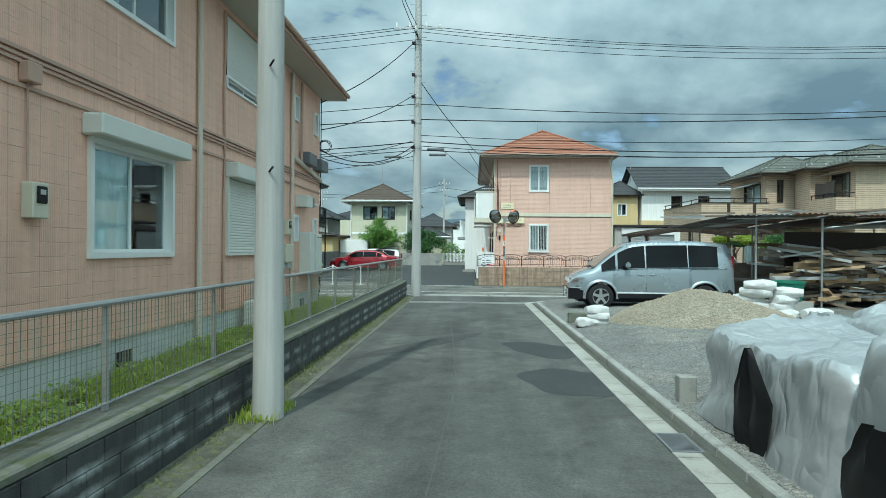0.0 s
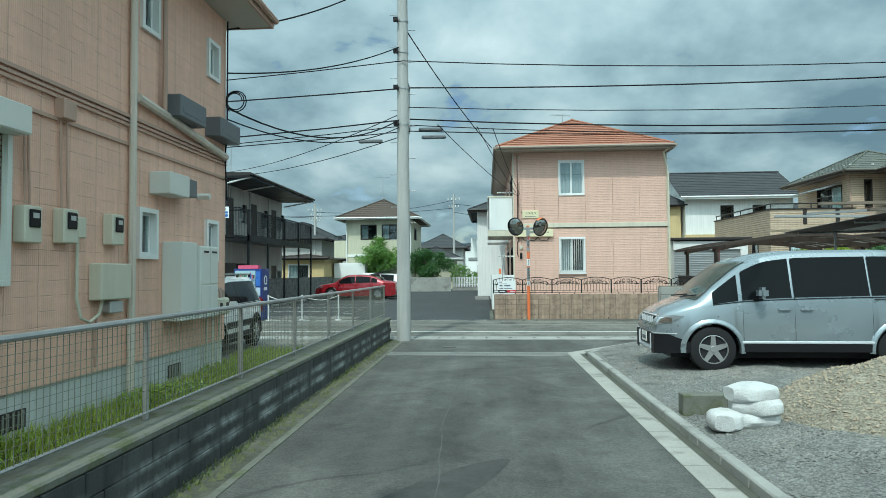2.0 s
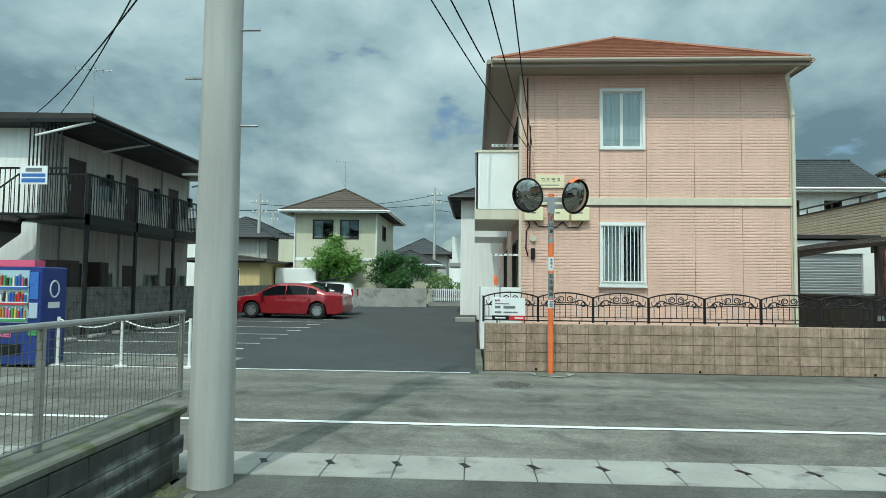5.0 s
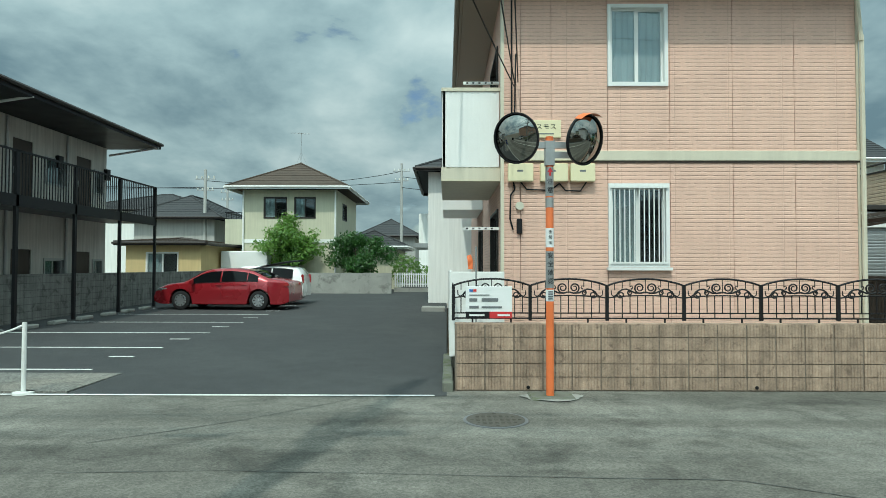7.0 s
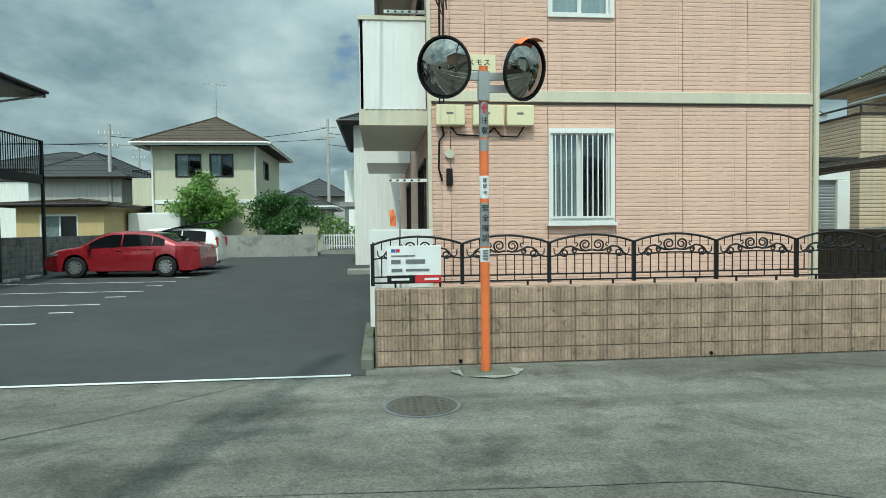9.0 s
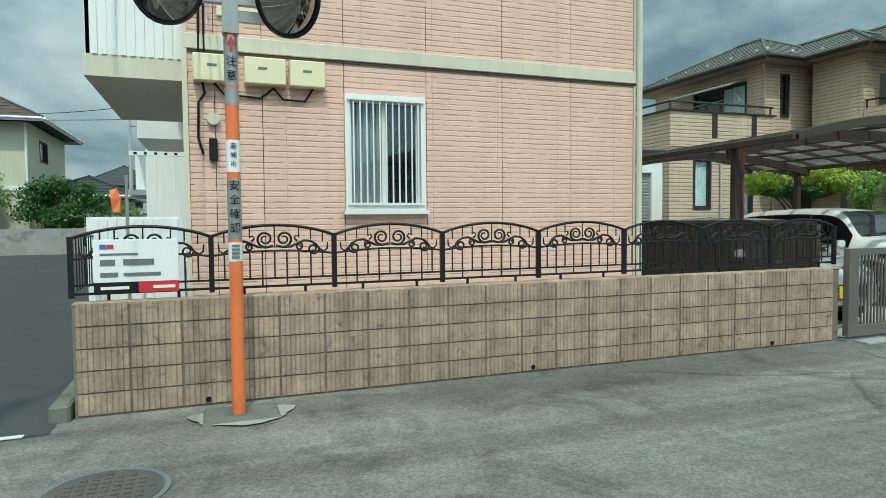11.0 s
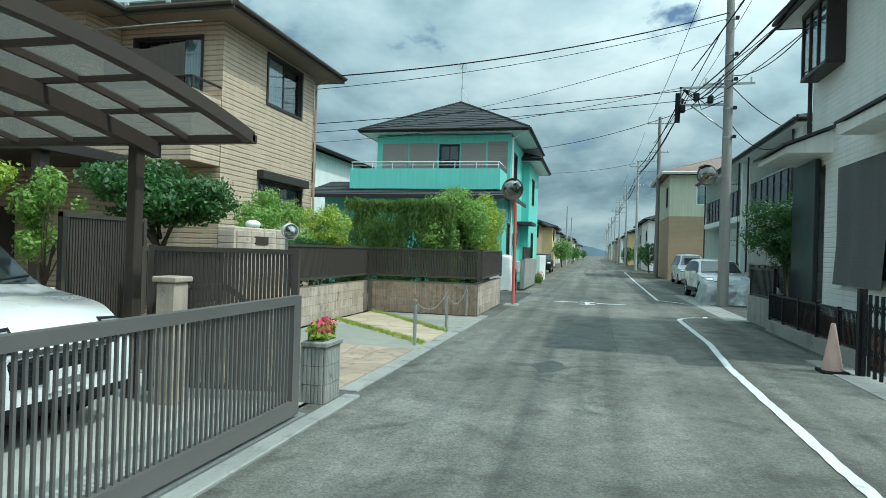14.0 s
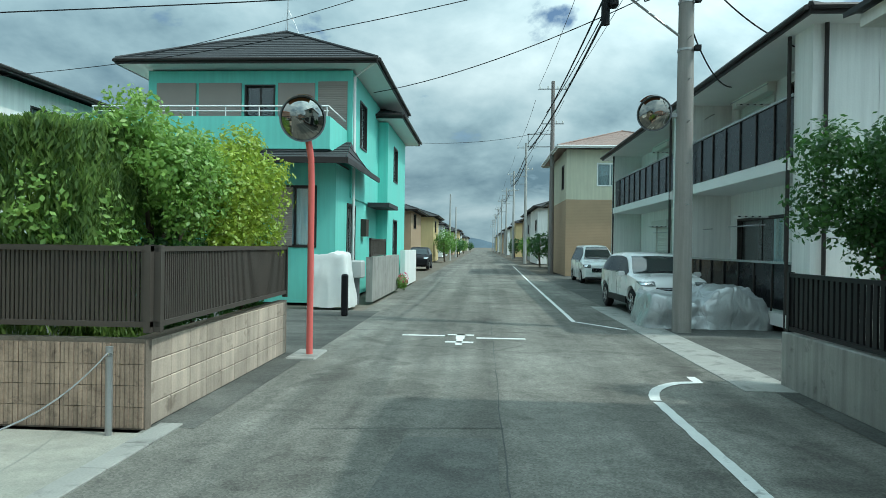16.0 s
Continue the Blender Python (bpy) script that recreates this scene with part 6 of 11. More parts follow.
part("rail", boxes((-2.0, 1.0, 57.44, 57.48, 0.72, 0.77), (-2.0, 1.0, 57.44, 57.48, 1.26, 1.31)), white_paint, wf)
for i in range(24):
    part("picket", boxes((-1.95 + i * 0.125, -1.89 + i * 0.125, 57.42, 57.44, 0.6, 1.36)), white_paint, wf)


# ---- houses further off ----
def far_house(label, x0, x1, y0, y1, z1, wallm, roofm, rise=1.6, over=0.6, wins=(), low=None, edge=None, frame=None, base=0.0):
    h = thing("house", label, "house", ((x0 + x1) / 2, (y0 + y1) / 2, base))
    hs = {}
    for n, u0, u1, a, b in wins:
        hs.setdefault(n, []).append((u0, u1, a, b))
    ws_ = shell(h, x0, x1, y0, y1, base, z1, wallm, hs)
    for n, u0, u1, a, b in wins:
        window(h, ws_[n], u0, u1, a, b, frame=frame or dark_frame, cloth=curtain_grey, cloth_to=0.5)
    hip_roof(h, x0 - over, x1 + over, y0 - over, y1 + over, z1 + 0.12, rise, roofm, edge, course=0.4)
    return h, ws_


hd, wd = far_house("cream two-storey house with a dark hipped roof behind the trees", -10.45, -5.25, 58.0, 65.5, 5.95, cream_wall, roof_brown, 1.75, 0.75,
                   [("-y", -9.3, -8.0, 4.35, 5.55), ("-y", -7.6, -6.4, 4.35, 5.55), ("+x", 60.0, 61.5, 4.4, 5.4), ("-y", -9.3, -7.5, 1.0, 2.4)], edge=white_paint)
part("belt_course", boxes((-10.5, -5.2, 57.95, 58.0, 3.0, 3.2)), white_paint, hd)
db = part("balcony", boxes((-11.4, -10.45, 57.9, 60.5, 2.9, 4.3)), cream_wall, hd)
part("balcony_rail", boxes((-11.4, -11.36, 57.9, 60.5, 4.66, 4.7), (-11.4, -10.5, 57.9, 57.94, 4.66, 4.7), *[(-11.35 + i * 0.14, -11.33 + i * 0.14, 57.9, 57.93, 4.3, 4.66) for i in range(7)]), iron, db)
pipe_run(hd, [(-10.4, 57.9, 5.9), (-10.4, 57.9, 0.3)], 0.05, white_paint)
pipe_run(hd, [(-5.3, 57.9, 5.9), (-5.3, 57.9, 0.3)], 0.05, white_paint)
hip = thing("house", "low annexe with a dark roof beside the cream house", "house", (-3.4, 63, 0))
shell(hip, -5.2, -2.0, 60.5, 66, 0, 2.7, cream_wall)
hip_roof(hip, -5.8, -1.4, 59.9, 66.6, 2.9, 1.0, roof_dark, white_paint, course=0.4)
far_house("small yellow single-storey building with a flat brown eave", -14.9, -11.2, 54.0, 60, 2.75, yellow_wall, brown_metal, 0.25, 0.4, [("-y", -13.9, -12.3, 1.3, 2.4)], frame=white_frame)
lone("shed", bev(boxes((-11.05, -8.6, 56.3, 57.5, 0.2, 2.5)), 0.03), white_paint, "white metal garden shed beside the yellow building", "shed")
far_house("grey two-storey house with a slate roof", -18.5, -13.5, 62, 70, 4.6, grey_wall, roof_dark, 1.6)
far_house("beige two-storey house far behind the car park", -7.4, -2.2, 85, 93, 4.6, grey_wall, roof_dark, 1.8, wins=[("-y", -4.4, -3.2, 2.8, 4.0)])
h2, w2 = far_house("white two-storey house with a blue-grey roof behind the peach house", 0.1, 6.5, 49.0, 57.0, 5.6, white_wall, roof_dark, 1.7, 0.5, [("-x", 50.2, 51.4, 3.9, 5.0), ("-x", 52.5, 54.0, 3.6, 5.2), ("-x", 50.2, 51.6, 1.0, 2.2)])
part("bay", boxes((-0.35, 0.1, 50.5, 52.5, 2.7, 4.0)), white_wall, h2)
part("bay_roof", boxes((-0.5, 0.1, 49.6, 53.5, 2.5, 2.68)), galv, h2)
far_house("white house with a brown hipped roof far behind", 1.0, 8.0, 66, 74, 5.6, white_wall, roof_dark, 1.7)

# white and yellow house with slate gables behind the garage
def gable_roof(parent, x0, x1, y0, y1, z, rise, material, n=14):
    ym = (y0 + y1) / 2
    bm = bmesh.new()
    course_slope(bm, (x0, y0, z), (x1, y0, z), (x1, ym, z + rise), (x0, ym, z + rise), n, 0.02)
    course_slope(bm, (x0, y1, z), (x1, y1, z), (x1, ym, z + rise), (x0, ym, z + rise), n, 0.02)
    bmesh.ops.remove_doubles(bm, verts=bm.verts[:], dist=0.0005)
    roof = part("roof", bm, material, parent)
    part("ridge_tile", tubes(([(x0, ym, z + rise + 0.03), (x1, ym, z + rise + 0.03)], 0.07)), material, roof)
    return roof


hg = thing("house", "white and pale yellow house with steep slate gables", "house", (18, 56, 0))
wg = shell(hg, 14.4, 21.6, 53.0, 59.4, 0, 6.75, white_wall, {"-y": [(16.75, 17.6, 5.1, 6.2), (18.9, 19.8, 5.1, 6.2)]})
for u in (16.75, 18.9):
    window(hg, wg["-y"], u, u + 0.88, 5.1, 6.2, frame=dark_frame)
gable_roof(hg, 13.9, 22.1, 52.4, 60.0, 6.75, 2.15, roof_dark)
part("fascia", boxes((13.9, 22.1, 52.33, 52.4, 6.58, 6.77)), white_paint, hg)
part("gutter", tubes(([(13.9, 52.28, 6.74), (22.1, 52.28, 6.74)], 0.06), n=8), white_paint, hg)
for x in (14.4, 21.45):
    bm = bmesh.new()
    prism(bm, [(53, 6.75), (59.4, 6.75), (56.2, 8.7)], "x", x, x + 0.15)
    part("gable", bm, white_wall, hg)
part("lower_wall", boxes((14.3, 21.7, 52.85, 52.99, 0, 4.2)), yellow_wall, hg)
far_house("yellow house with a slate roof beside the white gables", 11.8, 14.2, 53.4, 60, 6.2, yellow_wall, roof_dark, 1.2, 0.35, [("-y", 12.5, 13.3, 4.6, 5.6)], frame=white_frame)

# ---- the beige house with the carport ----
HE = thing("house", "large two-storey house in ragged beige siding with deep dark eaves", "house", (21, 43, 0))
# garden storey
we0 = shell(HE, 15.15, 22.0, 41.75, 49.6, 0.0, 3.75, siding_e, {"-y": [(16.05, 16.75, 1.83, 3.42), (17.75, 18.45, 0.9, 3.2)], "-x": [(43.2, 44.0, 1.9, 3.3)]})
window(HE, we0["-y"], 16.05, 16.75, 1.83, 3.42, frame=dark_frame, split=0, cloth=curtain, fw=0.07)
window(HE, we0["-y"], 17.75, 18.45, 0.9, 3.2, frame=dark_frame, split=0, cloth=curtain_grey)
window(HE, we0["-x"], 43.2, 44.0, 1.9, 3.3, frame=dark_frame, split=0)
# upper storey in three steps, and the tall front block
we1 = shell(HE, 19.35, 22.0, 42.15, 47.6, 3.75, 6.62, siding_e, {"-x": [(42.9, 45.4, 4.15, 6.2)], "-y": [(20.02, 20.42, 4.9, 6.35)]})
window(HE, we1["-x"], 42.9, 45.4, 4.15, 6.2, frame=dark_frame, cloth=curtain, cloth_to=0.45)
window(HE, we1["-y"], 20.02, 20.42, 4.9, 6.35, frame=dark_frame, split=0)
shell(HE, 20.95, 22.0, 39.95, 41.7, 0.0, 6.62, siding_e)
we3 = shell(HE, 22.02, 26.75, 37.25, 46.0, 0.0, 6.62, siding_e, {"-y": [(23.95, 25.95, 5.2, 6.55), (23.7, 26.1, 2.6, 3.25)], "-x": [(37.75, 39.6, 4.4, 6.35)]})
window(HE, we3["-y"], 23.95, 25.95, 5.2, 6.55, frame=dark_frame, cloth=curtain_grey, cloth_to=0.5, fw=0.07)
window(HE, we3["-y"], 23.7, 26.1, 2.6, 3.25, frame=dark_frame, split=1)
part("shutter_case", bev(boxes((23.6, 26.2, 37.06, 37.25, 3.27, 3.5)), 0.02), dark_frame, HE)
window(HE, we3["-x"], 37.75, 39.6, 4.4, 6.35, frame=dark_frame, cloth=curtain_grey, cloth_to=0.3)
for k, (x0, x1, y0, y1, rise) in enumerate(((21.35, 27.4, 36.6, 46.7, 1.38), (20.35, 25.0, 39.3, 47.0, 1.1), (18.7, 24.3, 41.5, 48.3, 1.4))):
    rf = hip_roof(HE, x0, x1, y0, y1, 6.78 - 0.006 * k, rise, roof_green, eave_e, soffit=soffit_e)
    for i in range(5):
        x = x0 + 0.6 + i * (x1 - x0 - 1.2) / 4
        part("snow_stop", bev(boxes((x - 0.06, x + 0.06, y0 + 0.5, y0 + 0.53, 6.86 + 0.5 * rise / 2.9 - 0.04, 6.90 + 0.5 * rise / 2.9)), 0.008), grey_plastic, rf)
        y = y0 + 0.9 + i * 1.1
        part("snow_stop", bev(boxes((x0 + 0.5, x0 + 0.53, y - 0.06, y + 0.06, 6.86 + 0.5 * rise / 2.9 - 0.04, 6.90 + 0.5 * rise / 2.9)), 0.008), grey_plastic, rf)
# long balcony over the garden storey
b1 = part("balcony", boxes((15.15, 19.3, 41.72, 41.86, 3.75, 4.82)), siding_e, HE, "beige clad balcony wall with a dark rail")
part("balcony_side", boxes((15.15, 15.29, 41.86, 49.6, 3.75, 4.82)), siding_e, b1)
part("balcony_floor", boxes((15.3, 19.35, 41.9, 49.6, 3.76, 3.84)), concrete, b1)
part("coping", boxes((15.1, 19.35, 41.67, 41.9, 4.822, 4.87)), dark_frame, b1)
part("side_coping", boxes((15.1, 15.34, 41.9, 49.65, 4.822, 4.87)), dark_frame, b1)
part("handrail", tubes(([(15.2, 49.5, 5.12), (15.2, 41.78, 5.12), (19.3, 41.78, 5.12)], 0.035), n=8), dark_frame, b1)
for x, y in ((15.2, 41.78), (15.2, 43.7), (15.2, 45.6), (15.2, 47.5), (15.2, 49.4), (17.2, 41.78), (19.2, 41.78)):
    part("rail_post", boxes((x - 0.02, x + 0.02, y - 0.02, y + 0.02, 4.87, 5.12)), dark_frame, b1)
for x in (16.75, 18.35):
    part("slot", boxes((x, x + 0.2, 41.70, 41.72, 4.05, 4.8)), dark_frame, b1)
aw = bmesh.new()
skin(aw, [[(19.33, 42.9, 6.32), (19.33, 46.3, 6.32), (19.33, 46.3, 6.28), (19.33, 42.9, 6.28)], [(18.35, 42.85, 6.02), (18.35, 46.35, 6.02), (18.35, 46.35, 5.97), (18.35, 42.85, 5.97)]])
part("awning", aw, curtain_grey, HE, "faded grey cloth awning over the balcony")
lp = part("laundry_frame", tubes(([(18.9, 43.0, 4.0), (18.9, 43.0, 6.0)], 0.025), n=8), galv, HE)
part("laundry_arm", tubes(([(18.9, 43.0, 5.9), (18.6, 42.4, 5.4)], 0.018)), galv, lp)
part("laundry_rail", tubes(([(18.7, 42.6, 5.6), (18.7, 45.8, 5.6)], 0.016)), galv, lp)
pipe_run(HE, [(19.0, 41.9, 6.6), (19.3, 42.1, 6.3), (19.3, 42.08, 4.9)], 0.035, trim_a)
pipe_run(HE, [(19.28, 41.68, 3.7), (19.28, 41.68, 0.1)], 0.04, trim_a)
pipe_run(HE, [(17.1, 41.69, 3.75), (17.1, 41.69, 0.1)], 0.035, soffit_a)
pipe_run(HE, [(26.9, 36.9, 6.6), (26.72, 37.18, 6.4), (26.72, 37.18, 0.1)], 0.035, trim_a)
# small west balcony of the front block
b2 = part("balcony", bev(boxes((20.95, 22.0, 37.25, 39.93, 3.35, 4.86)), 0.01), siding_e, HE)
part("handrail", tubes(([(20.98, 39.9, 5.12), (20.98, 37.28, 5.12), (22.0, 37.28, 5.12)], 0.03), n=8), dark_frame, b2)
for x, y in ((20.98, 37.28), (20.98, 38.6), (20.98, 39.85)):
    part("rail_post", boxes((x - 0.02, x + 0.02, y - 0.02, y + 0.02, 4.86, 5.12)), dark_frame, b2)
bm = bmesh.new()
skin(bm, [[(21.0 + 0.012 * math.sin(0.9 * i + j), 37.5 + 2.0 * i / 14, z - 0.12 * (1 - abs(i / 7 - 1)) * (j == 2)) for i in range(15)] for j, z in enumerate((4.9, 5.4, 5.85))], closed=False)
part("net", bm, mat("brown_net", (0.075, 0.062, 0.05), 0.9, var=0.15), b2, "faded brown net hung over the balcony")
part("laundry_pole", tubes(([(21.1, 37.2, 6.3), (21.1, 39.9, 6.25)], 0.016)), galv, b2)
# porch behind the trees
part("porch_roof", bev(boxes((18.6, 21.0, 38.6, 41.7, 3.2, 3.42)), 0.02), dark_frame, HE)
part("porch_post", boxes((18.75, 18.95, 38.75, 38.95, 0, 3.2)), brown_metal, HE)
part("front_door", bev(boxes((20.2, 20.94, 41.66, 41.73, 0.15, 2.3)), 0.01), brown_metal, HE)
# garage with a grey roller shutter
ga = thing("garage", "low garage with a grey roller shutter and a white frame", "garage", (11.7, 41.5, 0))
wga = Wall("-y", 39.75)
part("wall", boxes((9.3, 9.75, 39.75, 45.0, 0, 3.2)), grey_wall, ga)
part("side_wall", boxes((13.05, 13.2, 39.75, 45.0, 0, 3.2)), grey_wall, ga)
part("back_wall", boxes((9.75, 13.05, 44.8, 45.0, 0, 3.2)), grey_wall, ga)
part("lintel", bev(boxes((9.7, 13.2, 39.68, 39.8, 2.74, 3.16)), 0.015), white_paint, ga, "white door lintel")
part("jamb", bev(boxes((12.85, 13.2, 39.68, 39.8, 0, 2.738)), 0.01), white_paint, ga, "white door jamb")
shutter(ga, wga, 9.75, 12.85, 0.02, 2.74, shutter_grey, 0.085, -0.03)
part("roof", bev(boxes((9.2, 13.35, 39.55, 45.2, 3.2, 3.33)), 0.02), dark_frame, ga)
worn_concrete = ground_mat("worn_concrete", (0.28, 0.28, 0.24), (0.36, 0.35, 0.30), 0.7, 60, 0.16, 0.4, 0.006, blotch=0.18)
sheet("pavement_5", [(7.85, 31.9), (16.1, 31.9), (16.1, 41.4), (7.85, 41.4)], 0.006, ground_mat("pale_floor", (0.40, 0.405, 0.37), (0.50, 0.50, 0.46), 0.6, 60, 0.10, 0.3, 0.004, blotch=0.12), "pale concrete floor of the carport", "driveway")
sheet("pavement_6", [(16.1, 31.80), (24.8, 31.80), (24.8, 34.6), (16.1, 34.6)], 0.006, worn_concrete, "worn grey-green concrete drive with stone insets", "driveway")
sheet("paving_bed", [(20.2, 31.84), (21.55, 31.84), (24.78, 34.58), (22.95, 34.58)], 0.010, stone_slab, "sandy stone bed of the diagonal inset in the drive", "paving")
sheet("ground_4", [(15.6, 34.7), (30, 34.7), (30, 60), (15.6, 60)], 0.02, soil, "garden earth behind the fence", "ground")
sheet("ground_5", [(1.0, 32), (7.85, 32), (7.85, 50), (1.0, 50)], 0.25, concrete, "concrete strip round the peach house", "ground")

# carport
CP = thing("carport", "dark bronze arched carport with smoked roof panels", "carport", (12.5, 35.5, 0))


def cp_z(x):
    k = (x - 9.45) / 5.85
    return 2.66 + 0.07 * k + 0.355 * math.sin(math.pi * min(1, max(0, k))) ** 0.92


def arch_bar(y, half, lo, hi, x0=9.45, x1=15.3, n=18):
    bm = bmesh.new()
    xs = [x0 + (x1 - x0) * i / n for i in range(n + 1)]
    return skin(bm, [[(x, y - half, cp_z(x) + lo), (x, y + half, cp_z(x) + lo), (x, y + half, cp_z(x) + hi), (x, y - half, cp_z(x) + hi)] for x in xs])


for x, y in ((15.05, 33.68), (9.55, 33.6), (15.05, 37.2), (9.55, 37.1)):
    part("post", bev(boxes((x - 0.06, x + 0.06, y - 0.06, y + 0.06, 0, cp_z(x) - 0.06)), 0.012), brown_metal, CP)
part("downpipe", tubes(([(9.66, 33.58, 0.05), (9.66, 33.58, 2.55)], 0.026), n=8), mat("red_brown_pipe", (0.16, 0.04, 0.035), 0.5), CP, "dark red rainwater pipe", smooth=True)
for y in (33.64, 37.15):
    part("beam", arch_bar(y, 0.06, -0.21, -0.055), brown_metal, CP)
for y in (32.52, 38.3):
    part("edge_beam", arch_bar(y, 0.05, -0.07, 0.05), brown_metal, CP)
for x in (9.45, 15.3):
    part("side_beam", bev(boxes((x - 0.055, x + 0.055, 32.47, 38.35, cp_z(x) - 0.065, cp_z(x) + 0.03)), 0.012), brown_metal, CP)
ROWS = [32.52 + k * 0.7225 for k in range(9)]
for y in ROWS[1:-1]:
    part("rafter", arch_bar(y, 0.02, -0.05, 0.03, 9.5, 15.25), brown_metal, CP)
XS = [9.5 + 5.75 * i / 24 for i in range(25)]
for i in range(3, 24, 3):
    x = XS[i]
    part("purlin", boxes((x - 0.022, x + 0.022, 32.57, 38.25, cp_z(x) - 0.05, cp_z(x) - 0.004)), brown_metal, CP)
pm = bpy.data.materials.new("smoked_panel")
pm.use_nodes = True
pn = pm.node_tree
pn.nodes.clear()
po, pt, pd, px = (pn.nodes.new(k) for k in ("ShaderNodeOutputMaterial", "ShaderNodeBsdfTranslucent", "ShaderNodeBsdfDiffuse", "ShaderNodeMixShader"))
pclear = pn.nodes.new("ShaderNodeBsdfTransparent")
pclear.inputs[0].default_value = (0.66, 0.66, 0.63, 1)
px2 = pn.nodes.new("ShaderNodeMixShader")
pt.inputs[0].default_value, pd.inputs[0].default_value, px.inputs[0].default_value, px2.inputs[0].default_value = (0.22, 0.22, 0.205, 1), (0.22, 0.22, 0.21, 1), 0.4, 0.58
pn.links.new(pt.outputs[0], px.inputs[1])
pn.links.new(pd.outputs[0], px.inputs[2])
pn.links.new(px.outputs[0], px2.inputs[1])
pn.links.new(pclear.outputs[0], px2.inputs[2])
pn.links.new(px2.outputs[0], po.inputs[0])
for y0, y1 in zip(ROWS, ROWS[1:]):
    bm = bmesh.new()
    skin(bm, [[(x, y0 + 0.03, cp_z(x) + 0.005), (x, y1 - 0.03, cp_z(x) + 0.005), (x, y1 - 0.03, cp_z(x) + 0.012), (x, y0 + 0.03, cp_z(x) + 0.012)] for x in XS])
    part("roof_panel", bm, pm, CP).visible_shadow = False

# sliding gate
GT = thing("sliding_gate", "long grey metal sliding gate with upright bars", "gate", (12.2, 31.72, 0.05))
part("frame", boxes((9.45, 9.62, 31.68, 31.76, 0.06, 1.16), (14.72, 14.86, 31.68, 31.76, 0.06, 1.16), (9.62, 14.72, 31.68, 31.76, 1.08, 1.16), (9.62, 14.72, 31.68, 31.76, 0.06, 0.20)), gate_grey, GT)
gbar = finish(boxes((-0.009, 0.009, -0.010, 0.010, 0.20, 1.08)), "gate_bar", gate_grey)
for i in range(84):
    piece("gate_bar", gbar, GT, (9.66 + i * 0.0605, 31.72, 0))
part("track", boxes((9.4, 15.0, 31.66, 31.78, -0.02, 0.03)), galv, GT)
part("lamp", boxes((11.3, 11.36, 31.655, 31.68, 0.22, 0.26)), red_paint, GT, "small red reflector")
lone("threshold", bev(boxes((9.5, 15.9, 31.46, 31.64, -0.03, 0.03)), 0.012), concrete, "pale concrete threshold strip before the gate", "threshold", "structure")


# slatted bronze screens
def slat_screen(label, a, b, z0, z1, pitch=0.042, material=None, post=7.0):
    material = material or bronze_slat
    a, b = Vector((*a, 0)), Vector((*b, 0))
    L = (b - a).length
    d = (b - a).normalized()
    nrm = Vector((-d.y, d.x, 0))
    rz = math.atan2(d.y, d.x)
    t = thing("slatted_fence", label, "fence", ((a.x + b.x) / 2, (a.y + b.y) / 2, z0))

    def bar(s0, s1, q0, q1, o0, o1, name):
        bm = bmesh.new()
        rows = []
        for s in (s0, s1):
            p = a + d * s
            rows.append([p + nrm * o0 + Vector((0, 0, q0)), p + nrm * o1 + Vector((0, 0, q0)), p + nrm * o1 + Vector((0, 0, q1)), p + nrm * o0 + Vector((0, 0, q1))])
        skin(bm, rows)
        return part(name, bm, material, t)
    bar(0, L, z1 - 0.05, z1, -0.03, 0.03, "top_rail")
    bar(0, L, z0, z0 + 0.05, -0.03, 0.03, "bottom_rail")
    n = max(1, round(L / post))
    for i in range(n + 1):
        s = min(L - 0.03, max(0.03, L * i / n))
        bar(s - 0.03, s + 0.03, z0 - 0.05, z1 + 0.01, -0.035, 0.035, "post")
    me = finish(boxes((-pitch * 0.31, pitch * 0.31, -0.012, 0.012, z0 + 0.05, z1 - 0.05)), "slat", material)
    for i in range(int(L / pitch)):
        p = a + d * ((i + 0.5) * pitch)
        piece("slat", me, t, (p.x, p.y, 0), rz)
    return t


slat_screen("dark bronze slatted screen along the carport", (9.5, 32.15), (9.5, 38.2), 0.3, 1.52)
lone("wall_5", boxes((9.43, 9.57, 32.1, 38.2, 0, 0.25)), pale_block, "low pale block footing of the screen", "block wall", "structure")
slat_screen("dark bronze slatted screen beside the gate", (15.40, 31.98), (15.14, 33.55), 0.12, 1.58)
slat_screen("dark bronze slatted fence behind the carport", (16.3, 34.62), (18.1, 34.62), 0.75, 1.55)
slat_screen("dark bronze slatted fence before the garden hedge", (20.25, 34.72), (24.9, 34.75), 0.93, 1.66)
slat_screen("dark bronze slatted fence at the end of the drive", (24.9, 34.7), (24.9, 31.78), 0.93, 1.66)
slat_screen("dark bronze slatted fence along the street", (24.93, 31.75), (29.0, 31.85), 0.93, 1.66)
slat_screen("tall dark bronze slatted gate behind the carport", (15.45, 35.0), (16.85, 35.0), 0.1, 1.93)
YARD_WALLS = {}
for nm, at, rows, lab in (("wall_6", (22.5, 34.74), (20.2, 24.86, 34.71, 34.82, 0, 0.80), "tan split-face block wall under the slatted fence"),
                          ("wall_7", (24.93, 33.2), (24.905, 25.0, 31.83, 34.7, 0, 0.82), "brown ribbed block wall at the end of the drive"),
                          ("wall_8", (27.0, 31.9), (25.0, 29.1, 31.86, 31.98, 0, 0.82), "tan block wall along the street"),
                          ("wall_9", (17.2, 34.6), (16.3, 18.15, 34.53, 34.68, 0, 0.70), "low block wall under the slatted fence")):
    YARD_WALLS[nm] = thing(nm, lab, "block wall", (*at, 0), kind="structure")
    part("core", boxes(rows), mortar, YARD_WALLS[nm])
